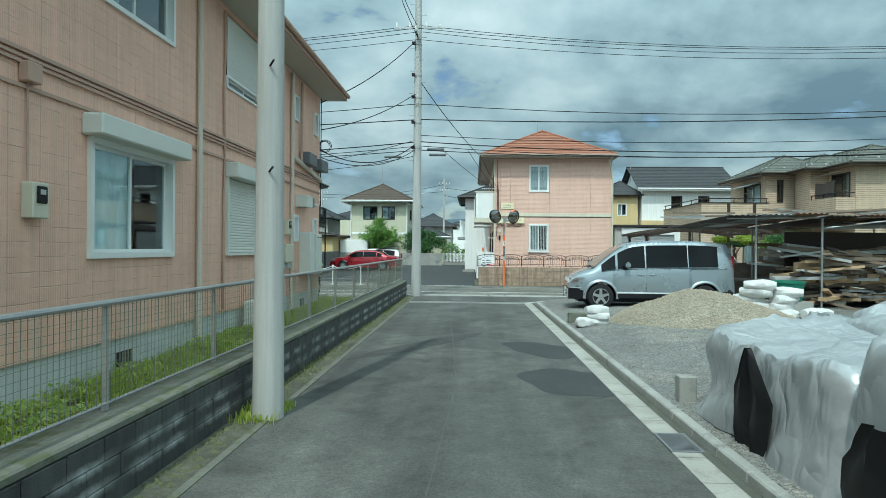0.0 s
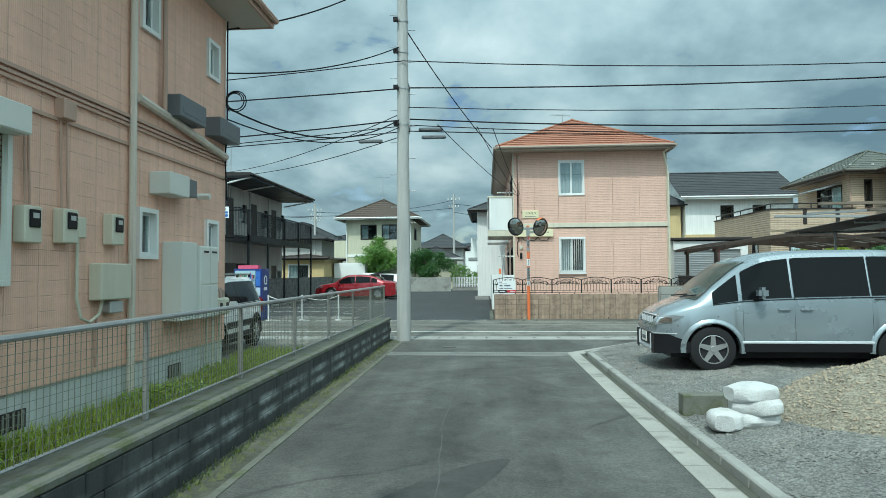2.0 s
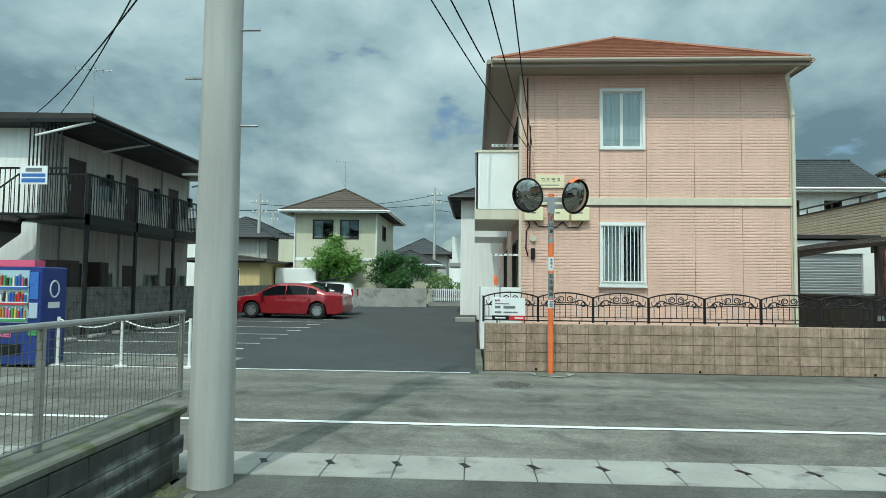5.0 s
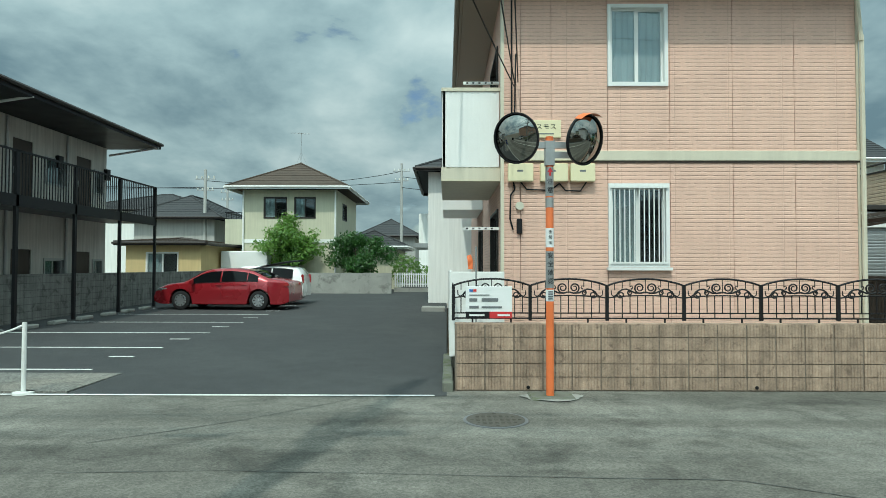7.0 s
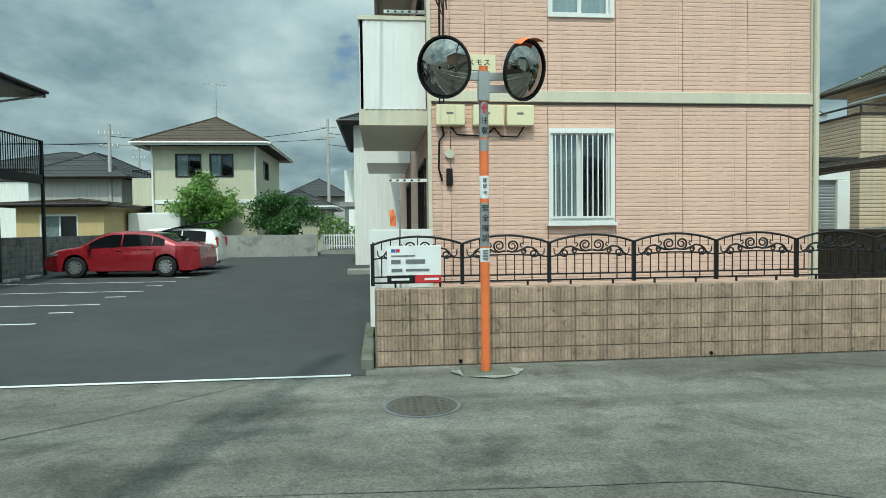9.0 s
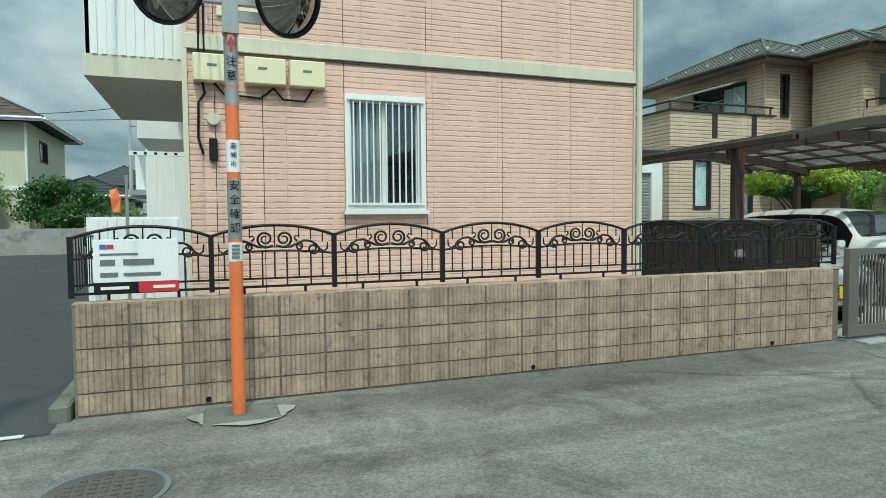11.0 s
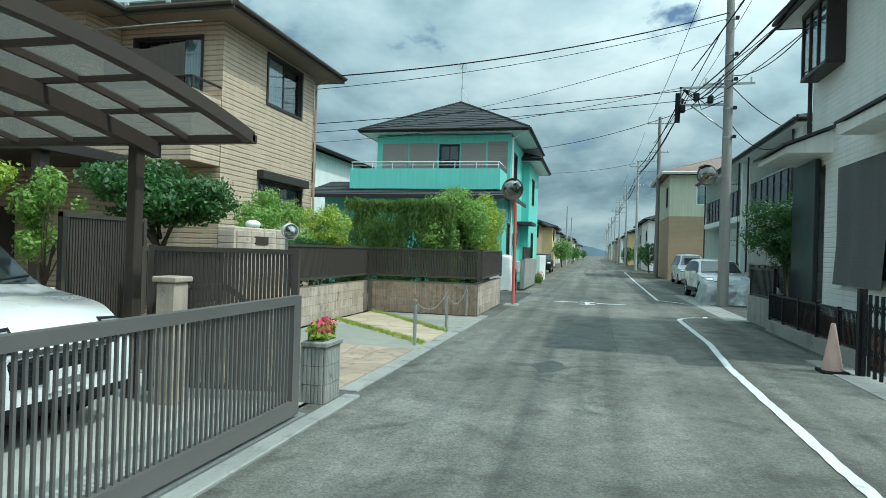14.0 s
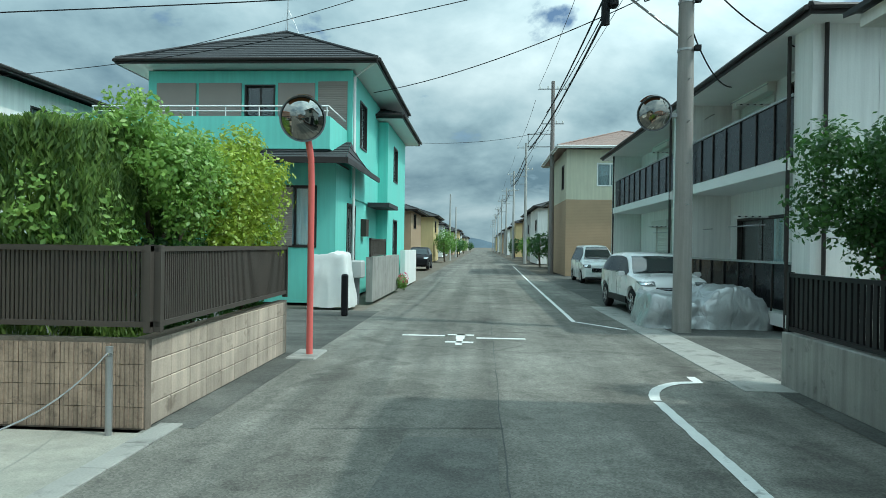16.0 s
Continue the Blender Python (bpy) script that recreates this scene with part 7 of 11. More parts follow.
mbx = thing("gate_pillar", "pale brick gate pillar with a letter box and a round lamp", "gate pillar", (18.9, 34.6, 0))
part("pillar", bev(boxes((18.2, 19.82, 34.45, 34.78, 0, 1.90)), 0.02), tan_block, mbx)
part("letter_box", boxes((18.75, 19.15, 34.41, 34.45, 1.62, 1.76)), brown_metal, mbx)
lampb = bmesh.new()
bmesh.ops.create_uvsphere(lampb, u_segments=14, v_segments=8, radius=0.13, matrix=Matrix.Translation((18.95, 34.6, 1.96)) @ Matrix.Diagonal((1, 1, 0.6, 1)))
part("lamp_globe", lampb, white_paint, mbx, smooth=True)
pl2 = thing("planter", "low planter of grey ribbed blocks at the end of the gate", "planter", (15.6, 31.88, 0))
part("core", boxes((15.46, 15.83, 31.70, 31.95, 0, 0.58)), mortar, pl2)
part("cap", bev(boxes((15.42, 15.87, 31.66, 31.95, 0.582, 0.64)), 0.012), pale_block, pl2)
part("earth", boxes((15.49, 15.80, 31.72, 31.90, 0.6, 0.648)), soil, pl2)
hrail = thing("handrail", "bronze handrail on a stone newel by the drive", "handrail", (15.5, 33.1, 0))
part("newel", bev(boxes((14.88, 15.1, 33.05, 33.27, 0, 1.22)), 0.015), tan_block, hrail)
part("newel_cap", bev(boxes((14.85, 15.13, 33.02, 33.30, 1.222, 1.28)), 0.012), tan_block, hrail)
part("rail", tubes(([(15.1, 33.15, 1.16), (15.75, 33.05, 1.14), (15.95, 33.02, 1.05), (16.15, 33.0, 0.92)], 0.035), n=8), brown_metal, hrail, smooth=True)
part("rail_post", boxes((16.12, 16.17, 32.98, 33.03, 0, 0.92)), brown_metal, hrail)
gmir = thing("traffic_mirror", "small round convex mirror on a thin garden post", "traffic mirror", (15.46, 32.14, 0))
part("post", tubes(([(15.46, 32.16, 0), (15.46, 32.16, 1.85)], 0.016), n=8), galv, gmir)
convex_mirror(gmir, (15.44, 32.12, 1.77), (-0.6, -0.75, -0.15), 0.085, white_paint)
for x, y in ((19.72, 31.95), (22.2, 31.98), (24.72, 32.06)):
    bl = thing("bollard", "thin stainless steel bollard at the edge of the drive", "bollard", (x, y, 0), group="bollards of the drive")
    part("post", tubes(([(x, y, 0), (x, y, 0.78)], 0.03), n=12), galv, bl, smooth=True)
    part("cap", tubes(([(x, y, 0.70), (x, y, 0.73)], 0.034), n=12), chrome, bl)
lone("chain", tubes((sag((19.72, 31.95, 0.74), (22.2, 31.98, 0.74), 0.22), 0.006)), galv, "thin chain hanging between two bollards", "chain")
lone("chain", tubes((sag((22.2, 31.98, 0.72), (24.72, 32.06, 0.74), 0.3), 0.006)), galv, "thin chain hanging from a bollard to the one at the wall", "chain")


# ---- vehicles ----
def lerp_at(table, x):
    """A smooth line through (place, height) pairs that never overshoots them."""
    if x <= table[0][0]:
        return table[0][1]
    if x >= table[-1][0]:
        return table[-1][1]
    k = next(i for i in range(len(table) - 1) if x <= table[i + 1][0])

    def slope(i):
        if i == 0 or i == len(table) - 1:
            j = 0 if i == 0 else i - 1
            return (table[j + 1][1] - table[j][1]) / (table[j + 1][0] - table[j][0])
        d0 = (table[i][1] - table[i - 1][1]) / (table[i][0] - table[i - 1][0])
        d1 = (table[i + 1][1] - table[i][1]) / (table[i + 1][0] - table[i][0])
        return 0.0 if d0 * d1 <= 0 else 2 * d0 * d1 / (d0 + d1)
    (a, p), (b, q) = table[k], table[k + 1]
    h, t = b - a, (x - a) / (b - a)
    return (2 * t ** 3 - 3 * t ** 2 + 1) * p + (t ** 3 - 2 * t ** 2 + t) * h * slope(k) + (3 * t ** 2 - 2 * t ** 3) * q + (t ** 3 - t ** 2) * h * slope(k + 1)


def paint(name, col, metal=0.35, rough=0.28):
    return mat(name, col, rough, metal=metal, var=0.02, bump=0.0, coat=0.9)


silver_paint = paint("silver_blue_paint", (0.28, 0.325, 0.35), 0.45)
red_car = paint("deep_red_paint", (0.30, 0.012, 0.02), 0.3)
white_car = paint("white_car_paint", (0.82, 0.83, 0.82), 0.0)
pale_silver = paint("pale_silver_paint", (0.50, 0.53, 0.54), 0.5)
grey_car = paint("grey_car_paint", (0.30, 0.31, 0.32), 0.5)
lens = mat("lamp_lens", (0.27, 0.29, 0.30), 0.08, metal=0.25, var=0.1, scale=9, coat=1.0)
red_lens = mat("red_lens", (0.30, 0.01, 0.012), 0.15, var=0.05, coat=1.0)
tyre_mat = mat("tyre", (0.022, 0.022, 0.023), 0.85, var=0.2, spec=0.18)
black_trim = mat("black_trim", (0.014, 0.014, 0.016), 0.5, var=0.1, spec=0.18)
plate_white = mat("plate_white", (0.75, 0.75, 0.72), 0.4, var=0.03)
plate_yellow = mat("plate_yellow", (0.85, 0.55, 0.03), 0.4, var=0.03)


def wheel(parent, x, y, r, wd, s, spokes=5):
    """A tyre with an alloy rim; s is the side it faces."""
    def ring(rad, yy, n=28):
        return [(x + rad * math.cos(2 * math.pi * i / n), yy, r + rad * math.sin(2 * math.pi * i / n)) for i in range(n)]
    o = y
    bm = bmesh.new()
    skin(bm, [ring(r * 0.60, o - s * 0.02), ring(r * 0.66, o), ring(r * 0.90, o), ring(r * 0.985, o - s * 0.02), ring(r, o - s * 0.05), ring(r, o - s * (wd - 0.05)), ring(r * 0.9, o - s * wd), ring(r * 0.3, o - s * wd)], cap=True)
    tyre = part("wheel", bm, tyre_mat, parent, smooth=True)
    bm = bmesh.new()
    skin(bm, [ring(r * 0.64, o + s * 0.004), ring(r * 0.60, o + s * 0.006), ring(r * 0.60, o - s * 0.05)], cap=False)
    for k in range(spokes):
        a = 2 * math.pi * k / spokes + 0.3
        d, p = Vector((math.cos(a), 0, math.sin(a))), Vector((-math.sin(a), 0, math.cos(a)))
        c0, c1 = Vector((x, 0, r)), Vector((x, 0, r)) + d * r * 0.63
        rows = []
        for c, hw, yy in ((c0, r * 0.13, o - s * 0.004), (c1, r * 0.085, o + s * 0.002)):
            rows.append([Vector((0, yy, 0)) + c + p * hw, Vector((0, yy, 0)) + c - p * hw, Vector((0, yy - s * 0.03, 0)) + c - p * hw, Vector((0, yy - s * 0.03, 0)) + c + p * hw])
        skin(bm, rows)
    part("rim", bm, alloy, tyre)
    bm = bmesh.new()
    skin(bm, [ring(r * 0.15, o + s * 0.004, 12), ring(r * 0.13, o + s * 0.012, 12)])
    part("hub_cap", bm, alloy, tyre)
    # black disc that paints the dimness seen between the spokes
    bm = bmesh.new()
    skin(bm, [ring(r * 0.61, o - s * 0.055), ring(r * 0.1, o - s * 0.06)], cap=False)
    part("brake_disc", bm, tarp_black, tyre)


def car(name, label, category, m, L, W, top, belt, wheels, R, body, sill=0.24, lower=None, windows=(), screen=None, rear=None, lamps=(), tails=(), grille=None, plate=None, handles=(), mirror_at=None, tumble=0.34, extra=None, lower_z=0.45, bonnet=None, spokes=5, nose=(0.13, 7), shade=None):
    root = thing(name, label, category)
    x0, x1 = -L / 2, L / 2

    def hw(x):
        return W / 2 * (1 - nose[0] * (abs(x) / (L / 2)) ** nose[1])

    def low(x):
        z = sill + 0.10 * max(0.0, (abs(x) - L / 2 + 0.35) / 0.35) ** 2
        for wx in wheels:
            d = abs(x - wx)
            if d < R + 0.065:
                z = max(z, R + math.sqrt((R + 0.065) ** 2 - d * d))
        return z

    def ring_at(x):
        zt, w_ = lerp_at(top, x), hw(x)
        zb = min(lerp_at(belt, x), zt - 0.05)
        zl = min(low(x), zb - 0.03)
        wr = w_ - 0.03 - max(0.0, zt - zb) * tumble
        zm = max(zl + 0.01, min(0.62, zb - 0.02))
        half = [(w_ * 0.80, zl), (w_ * 0.965, zl), (w_, zm), (w_ * 0.985, zb), (wr, zt - min(0.07, (zt - zb) * 0.5)), (wr - 0.07, zt - 0.012)]
        return [(x, y, z) for y, z in half] + [(x, 0, zt + 0.012)] + [(x, -y, z) for y, z in half[::-1]]
    n = int(L / 0.045)
    bm = bmesh.new()
    skin(bm, [ring_at(x0 + L * i / n) for i in range(n + 1)])
    part("body", bm, body, root, smooth=True)

    def flank(x, z):
        """Half the body's width at a height."""
        half = [(p[1], p[2]) for p in ring_at(x)[1:6]]
        z = min(max(z, half[0][1]), half[-1][1])
        for (ya, za), (yb, zb) in zip(half, half[1:]):
            if za <= z <= zb and zb > za:
                return ya + (yb - ya) * (z - za) / (zb - za)
        return half[-1][0]

    def nose_x(z):
        x = x1
        while lerp_at(top, x) < z and x > x1 - 1.2:
            x -= 0.008
        return x

    def wrap(nm, material, s, back, y_in, lo, hi, o=0.010, label="", owner=None):
        """A shell laid on the body from its flank round the corner to y_in on the nose; lo and hi give the heights along it, 0 at the back and 1 at the middle."""
        n_ = 18
        rows_ = []
        for r in range(5):
            row = []
            for i in range(n_ + 1):
                k = i / n_
                z = lo(k) + (hi(k) - lo(k)) * r / 4
                xn = nose_x(z)
                if k <= 0.6:
                    x = back + (xn - 0.012 - back) * k / 0.6
                    zc = min(z, lerp_at(top, x) - 0.02)
                    row.append((x + o * k, s * (flank(x, zc) + o), zc))
                else:
                    e = (k - 0.6) / 0.4
                    ye = flank(xn - 0.012, z)
                    row.append((xn + o, s * (ye + (y_in - ye) * e), z))
            rows_.append(row)
        bm = bmesh.new()
        skin(bm, rows_, closed=False)
        return part(nm, bm, material, owner or root, label, smooth=True)

    def side_point(x, t, s, o=0.008):
        zt, w_ = lerp_at(top, x), hw(x)
        zb = min(lerp_at(belt, x), zt - 0.05)
        wr = w_ - 0.03 - max(0.0, zt - zb) * tumble
        zr = zt - min(0.07, (zt - zb) * 0.5)
        return Vector((x, s * (w_ * 0.985 + (wr - w_ * 0.985) * t + o), zb + (zr - zb) * t))
    for s in (-1, 1):
        for a, b in windows:
            bm = bmesh.new()
            k = max(4, int((b - a) / 0.08))
            skin(bm, [[side_point(a + (b - a) * i / k, t, s) for t in (0.08, 0.5, 0.93)] for i in range(k + 1)], closed=False)
            part("side_window", bm, car_glass_dark, root, smooth=True)
        for hx, hz in handles:
            bm = bmesh.new()
            y = s * hw(hx) * 0.99
            box(bm, hx - 0.09, hx + 0.09, min(y, y + s * 0.03), max(y, y + s * 0.03), hz - 0.015, hz + 0.015)
            part("door_handle", bev(bm, 0.006), body, root)
        for wx in wheels:
            wheel(root, wx, s * (W / 2 - 0.015), R, 0.2, s, spokes)
        if mirror_at:
            mx, mz = mirror_at
            y = s * (hw(mx) + 0.02)
            bm = bmesh.new()
            box(bm, mx - 0.05, mx + 0.08, min(y, y + s * 0.17), max(y, y + s * 0.17), mz - 0.02, mz + 0.11)
            part("door_mirror", bev(bm, 0.022, 2), body, root, smooth=True)
        if lower:
            bm = bmesh.new()
            pts = [p for p in (wheels[0] + R + 0.07, wheels[1] - R - 0.07)]
            y = s * W / 2
            box(bm, pts[0], pts[1], min(y - s * 0.05, y + s * 0.012), max(y - s * 0.05, y + s * 0.012), sill, lower_z)
            part("sill_trim", bev(bm, 0.01), lower, root)
        for a, b in windows[:-1]:
            pts_ = [side_point(b + 0.004, t, s, 0.004) for t in (0.9, 0.5, 0.05)]
            for z in (0.8, 0.62, 0.5):
                if z < pts_[2].z - 0.05:
                    pts_.append(Vector((b + 0.004, s * (hw(b) * (0.993 if z > 0.7 else 1.0) + 0.002), z)))
            if not any(abs(b - wx) < R + 0.1 for wx in wheels):
                pts_.append(Vector((b + 0.004, s * (hw(b) * 0.985 + 0.002), sill + 0.14)))
            part("door_seam", tubes((pts_, 0.0032), n=4), black_trim, root)
        part("waist_trim", tubes(([side_point(windows[0][0] + (windows[-1][1] - windows[0][0]) * i / 8, 0.045, s, 0.006) for i in range(9)], 0.009), n=5), black_trim, root) if windows else None
        for (lx, ly, lz), (dx, dy, dz) in lamps:
            lamp_ = wrap("headlight", lens, s, lx - dx * 1.35, max(0.2, ly - dy), lambda k: lz + dz * 0.55 - dz * 1.5 * min(1.0, k * 1.6), lambda k: lz + dz * 0.75 + dz * 0.25 * k, 0.009)
            wrap("lamp_bowl", chrome, s, lx - dx * 0.75, max(0.22, ly - dy * 0.75), lambda k: lz - dz * 0.45, lambda k: lz + dz * 0.45, 0.012, "", lamp_)
        for (lx, ly, lz), (dx, dy, dz) in tails:
            bm = bmesh.new()
            box(bm, lx, lx + dx, min(s * (ly - dy), s * (ly + dy)), max(s * (ly - dy), s * (ly + dy)), lz - dz, lz + dz)
            part("tail_light", bev(bm, min(dx, dy, dz) * 0.5, 2), red_lens, root, smooth=True)

    def top_patch(a, b, nm, g, inset=0.10):
        bm = bmesh.new()
        k = 10
        rows = []
        for i in range(k + 1):
            x = a + (b - a) * i / k
            zt = lerp_at(top, x)
            zb = min(lerp_at(belt, x), zt - 0.05)
            wr = hw(x) - 0.03 - max(0.0, zt - zb) * tumble - inset
            rows.append([(x, y, zt + (0.018 if abs(y) < 0.01 else 0.006)) for y in (-wr, -wr * 0.5, 0.0, wr * 0.5, wr)])
        skin(bm, rows, closed=False)
        return part(nm, bm, g, root, smooth=True)
    if screen:
        top_patch(*screen, "windscreen", shade or car_screen, 0.08)
        sx = max(screen)
        part("wiper", tubes(([(sx + 0.03, -0.55, lerp_at(top, sx) + 0.03), (sx - 0.06, 0.1, lerp_at(top, sx - 0.06) + 0.035)], 0.012), ([(sx + 0.03, 0.05, lerp_at(top, sx) + 0.03), (sx - 0.06, 0.6, lerp_at(top, sx - 0.06) + 0.035)], 0.012)), black_trim, root)
    if rear:
        top_patch(*rear, "rear_window", car_glass_dark, 0.12)
    if grille:
        z0, z1, wid, m_ = grille
        bm = bmesh.new()
        box(bm, x1 - 0.06, x1 + 0.012, -wid, wid, z0, z1)
        gr = part("grille", bev(bm, 0.02), black_trim, root)
        for i in range(4):
            z = z0 + (z1 - z0) * (i + 0.5) / 4
            part("grille_bar", boxes((x1 + 0.012, x1 + 0.02, -wid + 0.03, wid - 0.03, z - 0.008, z + 0.008)), m_, gr)
    if plate:
        pz, pm_ = plate
        pb = part("number_plate", boxes((x1 + 0.02, x1 + 0.032, -0.17, 0.17, pz - 0.085, pz + 0.085)), pm_, root)
        part("writing_bar", boxes((x1 + 0.032, x1 + 0.034, -0.12, 0.12, pz - 0.05, pz + 0.01)), sign_grey, pb)
    part("underbody", boxes((x0 + 0.25, x1 - 0.25, -W * 0.36, W * 0.36, 0.20, 0.5)), black_trim, root)
    if extra:
        extra(root, hw, x0, x1, wrap)
    root.matrix_basis = m
    return root


car_screen = mat("pale_car_glass", (0.04, 0.05, 0.05), 0.03, var=0.05, bump=0.0, spec=0.9)
car_glass_dark = mat("dark_car_glass", (0.006, 0.007, 0.008), 0.03, var=0.05, bump=0.0, spec=0.13)


def arch_flare(root, wx, R, hw, s, material):
    """The lip over a wheel and the dark house behind it."""
    rows_ = []
    for i in range(19):
        a = math.radians(-8 + 196 * i / 18)
        ca, sa = math.cos(a), math.sin(a)
        yo = s * (hw(wx + (R + 0.07) * ca) + 0.004)
        rows_.append([(wx + (R + r_) * ca, yo + s * dy, max(0.30, R + (R + r_) * sa)) for r_, dy in ((0.068, -0.07), (0.070, 0.014), (0.090, 0.020), (0.125, 0.006), (0.15, -0.012))])
    bm = bmesh.new()
    skin(bm, rows_, closed=False)
    part("arch_flare", bm, material, root, smooth=True)
    y_ = hw(wx)
    rows_ = [[(wx + (R + 0.06) * math.cos(a), s * y, R + (R + 0.06) * math.sin(a)) for y in (y_ - 0.04, y_ - 0.35)] for a in [math.radians(-5 + 190 * i / 14) for i in range(15)]]
    bm = bmesh.new()
    skin(bm, rows_, closed=False)
    part("wheel_house", bm, tarp_black, root)


# silver van on the gravel
def van_extra(root, hw, x0, x1, wrap):
    # pale non-metal paint carries the bright reflection of chrome trim
    bright = mat("painted_chrome", (0.60, 0.63, 0.65), 0.25, var=0.03, coat=0.5)
    for s in (-1, 1):
        wrap("front_bumper", black_trim, s, x1 - 0.50, 0.44, lambda k: 0.25 + 0.05 * (1 - k), lambda k: 0.47 + 0.12 * min(1.0, k * 2.6), 0.016)
        wrap("bumper_trim", bright, s, x1 - 0.31, 0.44, lambda k: 0.597, lambda k: 0.612, 0.016)
        part("bumper_guard", bev(boxes((x1 - 0.08, x1 + 0.028, min(s * 0.37, s * 0.455), max(s * 0.37, s * 0.455), 0.30, 0.60)), 0.03, 3), bright, root, smooth=True)
        y = s * (hw(0.3) - 0.002)
        part("side_moulding", bev(boxes((-0.98, 1.02, min(y, y + s * 0.022), max(y, y + s * 0.022), 0.455, 0.495)), 0.008), bright, root)
        part("slide_rail", boxes((-2.0, -1.0, min(y, y + s * 0.006), max(y, y + s * 0.006), 1.145, 1.16)), black_trim, root)
        fog = part("fog_lamp", tubes(([(x1 - 0.30, s * 0.60, 0.45), (x1 - 0.005, s * 0.58, 0.45)], 0.05), n=12), lens, root)
        part("bezel", tubes(([(x1 - 0.02, s * 0.58, 0.45), (x1 + 0.0, s * 0.58, 0.45)], 0.066), n=12), alloy, fog)
        part("rear_bumper", bev(boxes((x0 + 0.10, x0 + 0.46, min(s * 0.5, s * (hw(x0 + 0.34) + 0.004)), max(s * 0.5, s * (hw(x0 + 0.34) + 0.004)), 0.30, 0.58)), 0.05, 3), black_trim, root, smooth=True)
        yb, yt = s * (hw(0.9) - 0.03), s * (hw(0.9) + 0.26)
        arm = part("mirror_arm", bev(boxes((0.70, 0.82, min(yb, s * (hw(0.9) + 0.10)), max(yb, s * (hw(0.9) + 0.10)), 1.13, 1.19)), 0.02, 2), black_trim, root)
        part("door_mirror", bev(boxes((0.68, 0.82, min(s * (hw(0.9) + 0.05), yt), max(s * (hw(0.9) + 0.05), yt), 1.17, 1.35)), 0.045, 4), silver_paint, root, smooth=True)
        for wx in (-1.40, 1.45):
            arch_flare(root, wx, 0.35, hw, s, silver_paint)
    part("bumper_grille", bev(boxes((x1 - 0.08, x1 + 0.012, -0.37, 0.37, 0.37, 0.60)), 0.02), tarp_black, root)
    part("skid_plate", bev(boxes((x1 - 0.14, x1 + 0.020, -0.40, 0.40, 0.28, 0.37)), 0.035, 3), bright, root, smooth=True)
    part("bonnet_trim", bev(boxes((x1 - 0.15, x1 - 0.055, -0.42, 0.42, 0.865, 0.885)), 0.008), bright, root)
    for i in range(7):
        y = -0.36 + 0.12 * i
        part("grille_tooth", bev(boxes((x1 - 0.20, x1 - 0.015, y - 0.027, y + 0.027, 0.735, 0.86)), 0.014, 2), bright, root, smooth=True)
    part("grille_back", bev(boxes((x1 - 0.26, x1 - 0.035, -0.43, 0.43, 0.72, 0.87)), 0.02), tarp_black, root)


van_top = [(-2.30, 0.66), (-2.28, 1.0), (-2.20, 1.70), (-2.06, 1.88), (-1.0, 1.945), (0.0, 1.935), (0.55, 1.88), (0.95, 1.715), (1.35, 1.42), (1.70, 1.13), (1.88, 1.065), (2.06, 0.995), (2.18, 0.92), (2.26, 0.81), (2.285, 0.74), (2.30, 0.60)]
van_belt = [(-2.30, 1.17), (-0.6, 1.14), (0.6, 1.11), (1.2, 1.08), (1.7, 1.01), (2.30, 0.8)]
car("van", "silver-blue tall people carrier parked on the gravel", "van", pose(5.78, 19.78, 0.13, 0, 0, 180) @ pose(0, 0, 0, 0, 0, -1.0), 4.60, 1.80, van_top, van_belt, (-1.40, 1.45), 0.36, silver_paint,
    sill=0.32, lower=black_trim, windows=((-1.78, -0.975), (-0.94, 0.19), (0.235, 0.98), (1.05, 1.44)), screen=(0.86, 1.68), lamps=(((2.29, 0.62, 0.815), (0.30, 0.20, 0.10)),), tails=(((-2.285, 0.60, 1.30), (0.08, 0.05, 0.24)),),
    # windscreen base is pale green to paint in the reflected sky
    handles=((0.36, 0.99), (0.02, 0.99)), plate=(0.50, plate_white), extra=van_extra, tumble=0.2, lower_z=0.45, spokes=5, nose=(0.28, 7), shade=mat("painted_sky_glass", (0.085, 0.11, 0.10), 0.03, var=0.2, scale=2.0, bump=0.0, spec=0.9))

# red saloon in the car park
red_top = [(-2.42, 0.60), (-2.38, 0.95), (-2.1, 1.06), (-1.75, 1.10), (-1.0, 1.38), (-0.3, 1.45), (0.25, 1.44), (0.6, 1.36), (1.35, 0.98), (1.9, 0.90), (2.25, 0.78), (2.38, 0.66), (2.42, 0.5)]
red_belt = [(-2.42, 0.95), (-1.2, 0.98), (0.5, 0.92), (1.3, 0.90), (2.42, 0.7)]
rc_y = 45.95
car("saloon_car", "deep red saloon parked in the car park", "car", pose(-6.97, rc_y, lot_z(rc_y), 0, 0, 180) @ pose(0, 0, 0, 0, 0, -4), 4.86, 1.83, red_top, red_belt, (-1.38, 1.42), 0.33, red_car,
    sill=0.2, windows=((-1.35, -0.98), (-0.95, -0.05), (0.0, 1.0)), screen=(0.45, 1.32), rear=(-1.72, -0.9), lamps=(((2.36, 0.70, 0.70), (0.34, 0.15, 0.07)),), tails=(((-2.43, 0.68, 0.88), (0.2, 0.18, 0.07)),),
    handles=((0.05, 0.86), (-0.85, 0.88)), mirror_at=(0.95, 0.92), spokes=10)
wy = 48.3
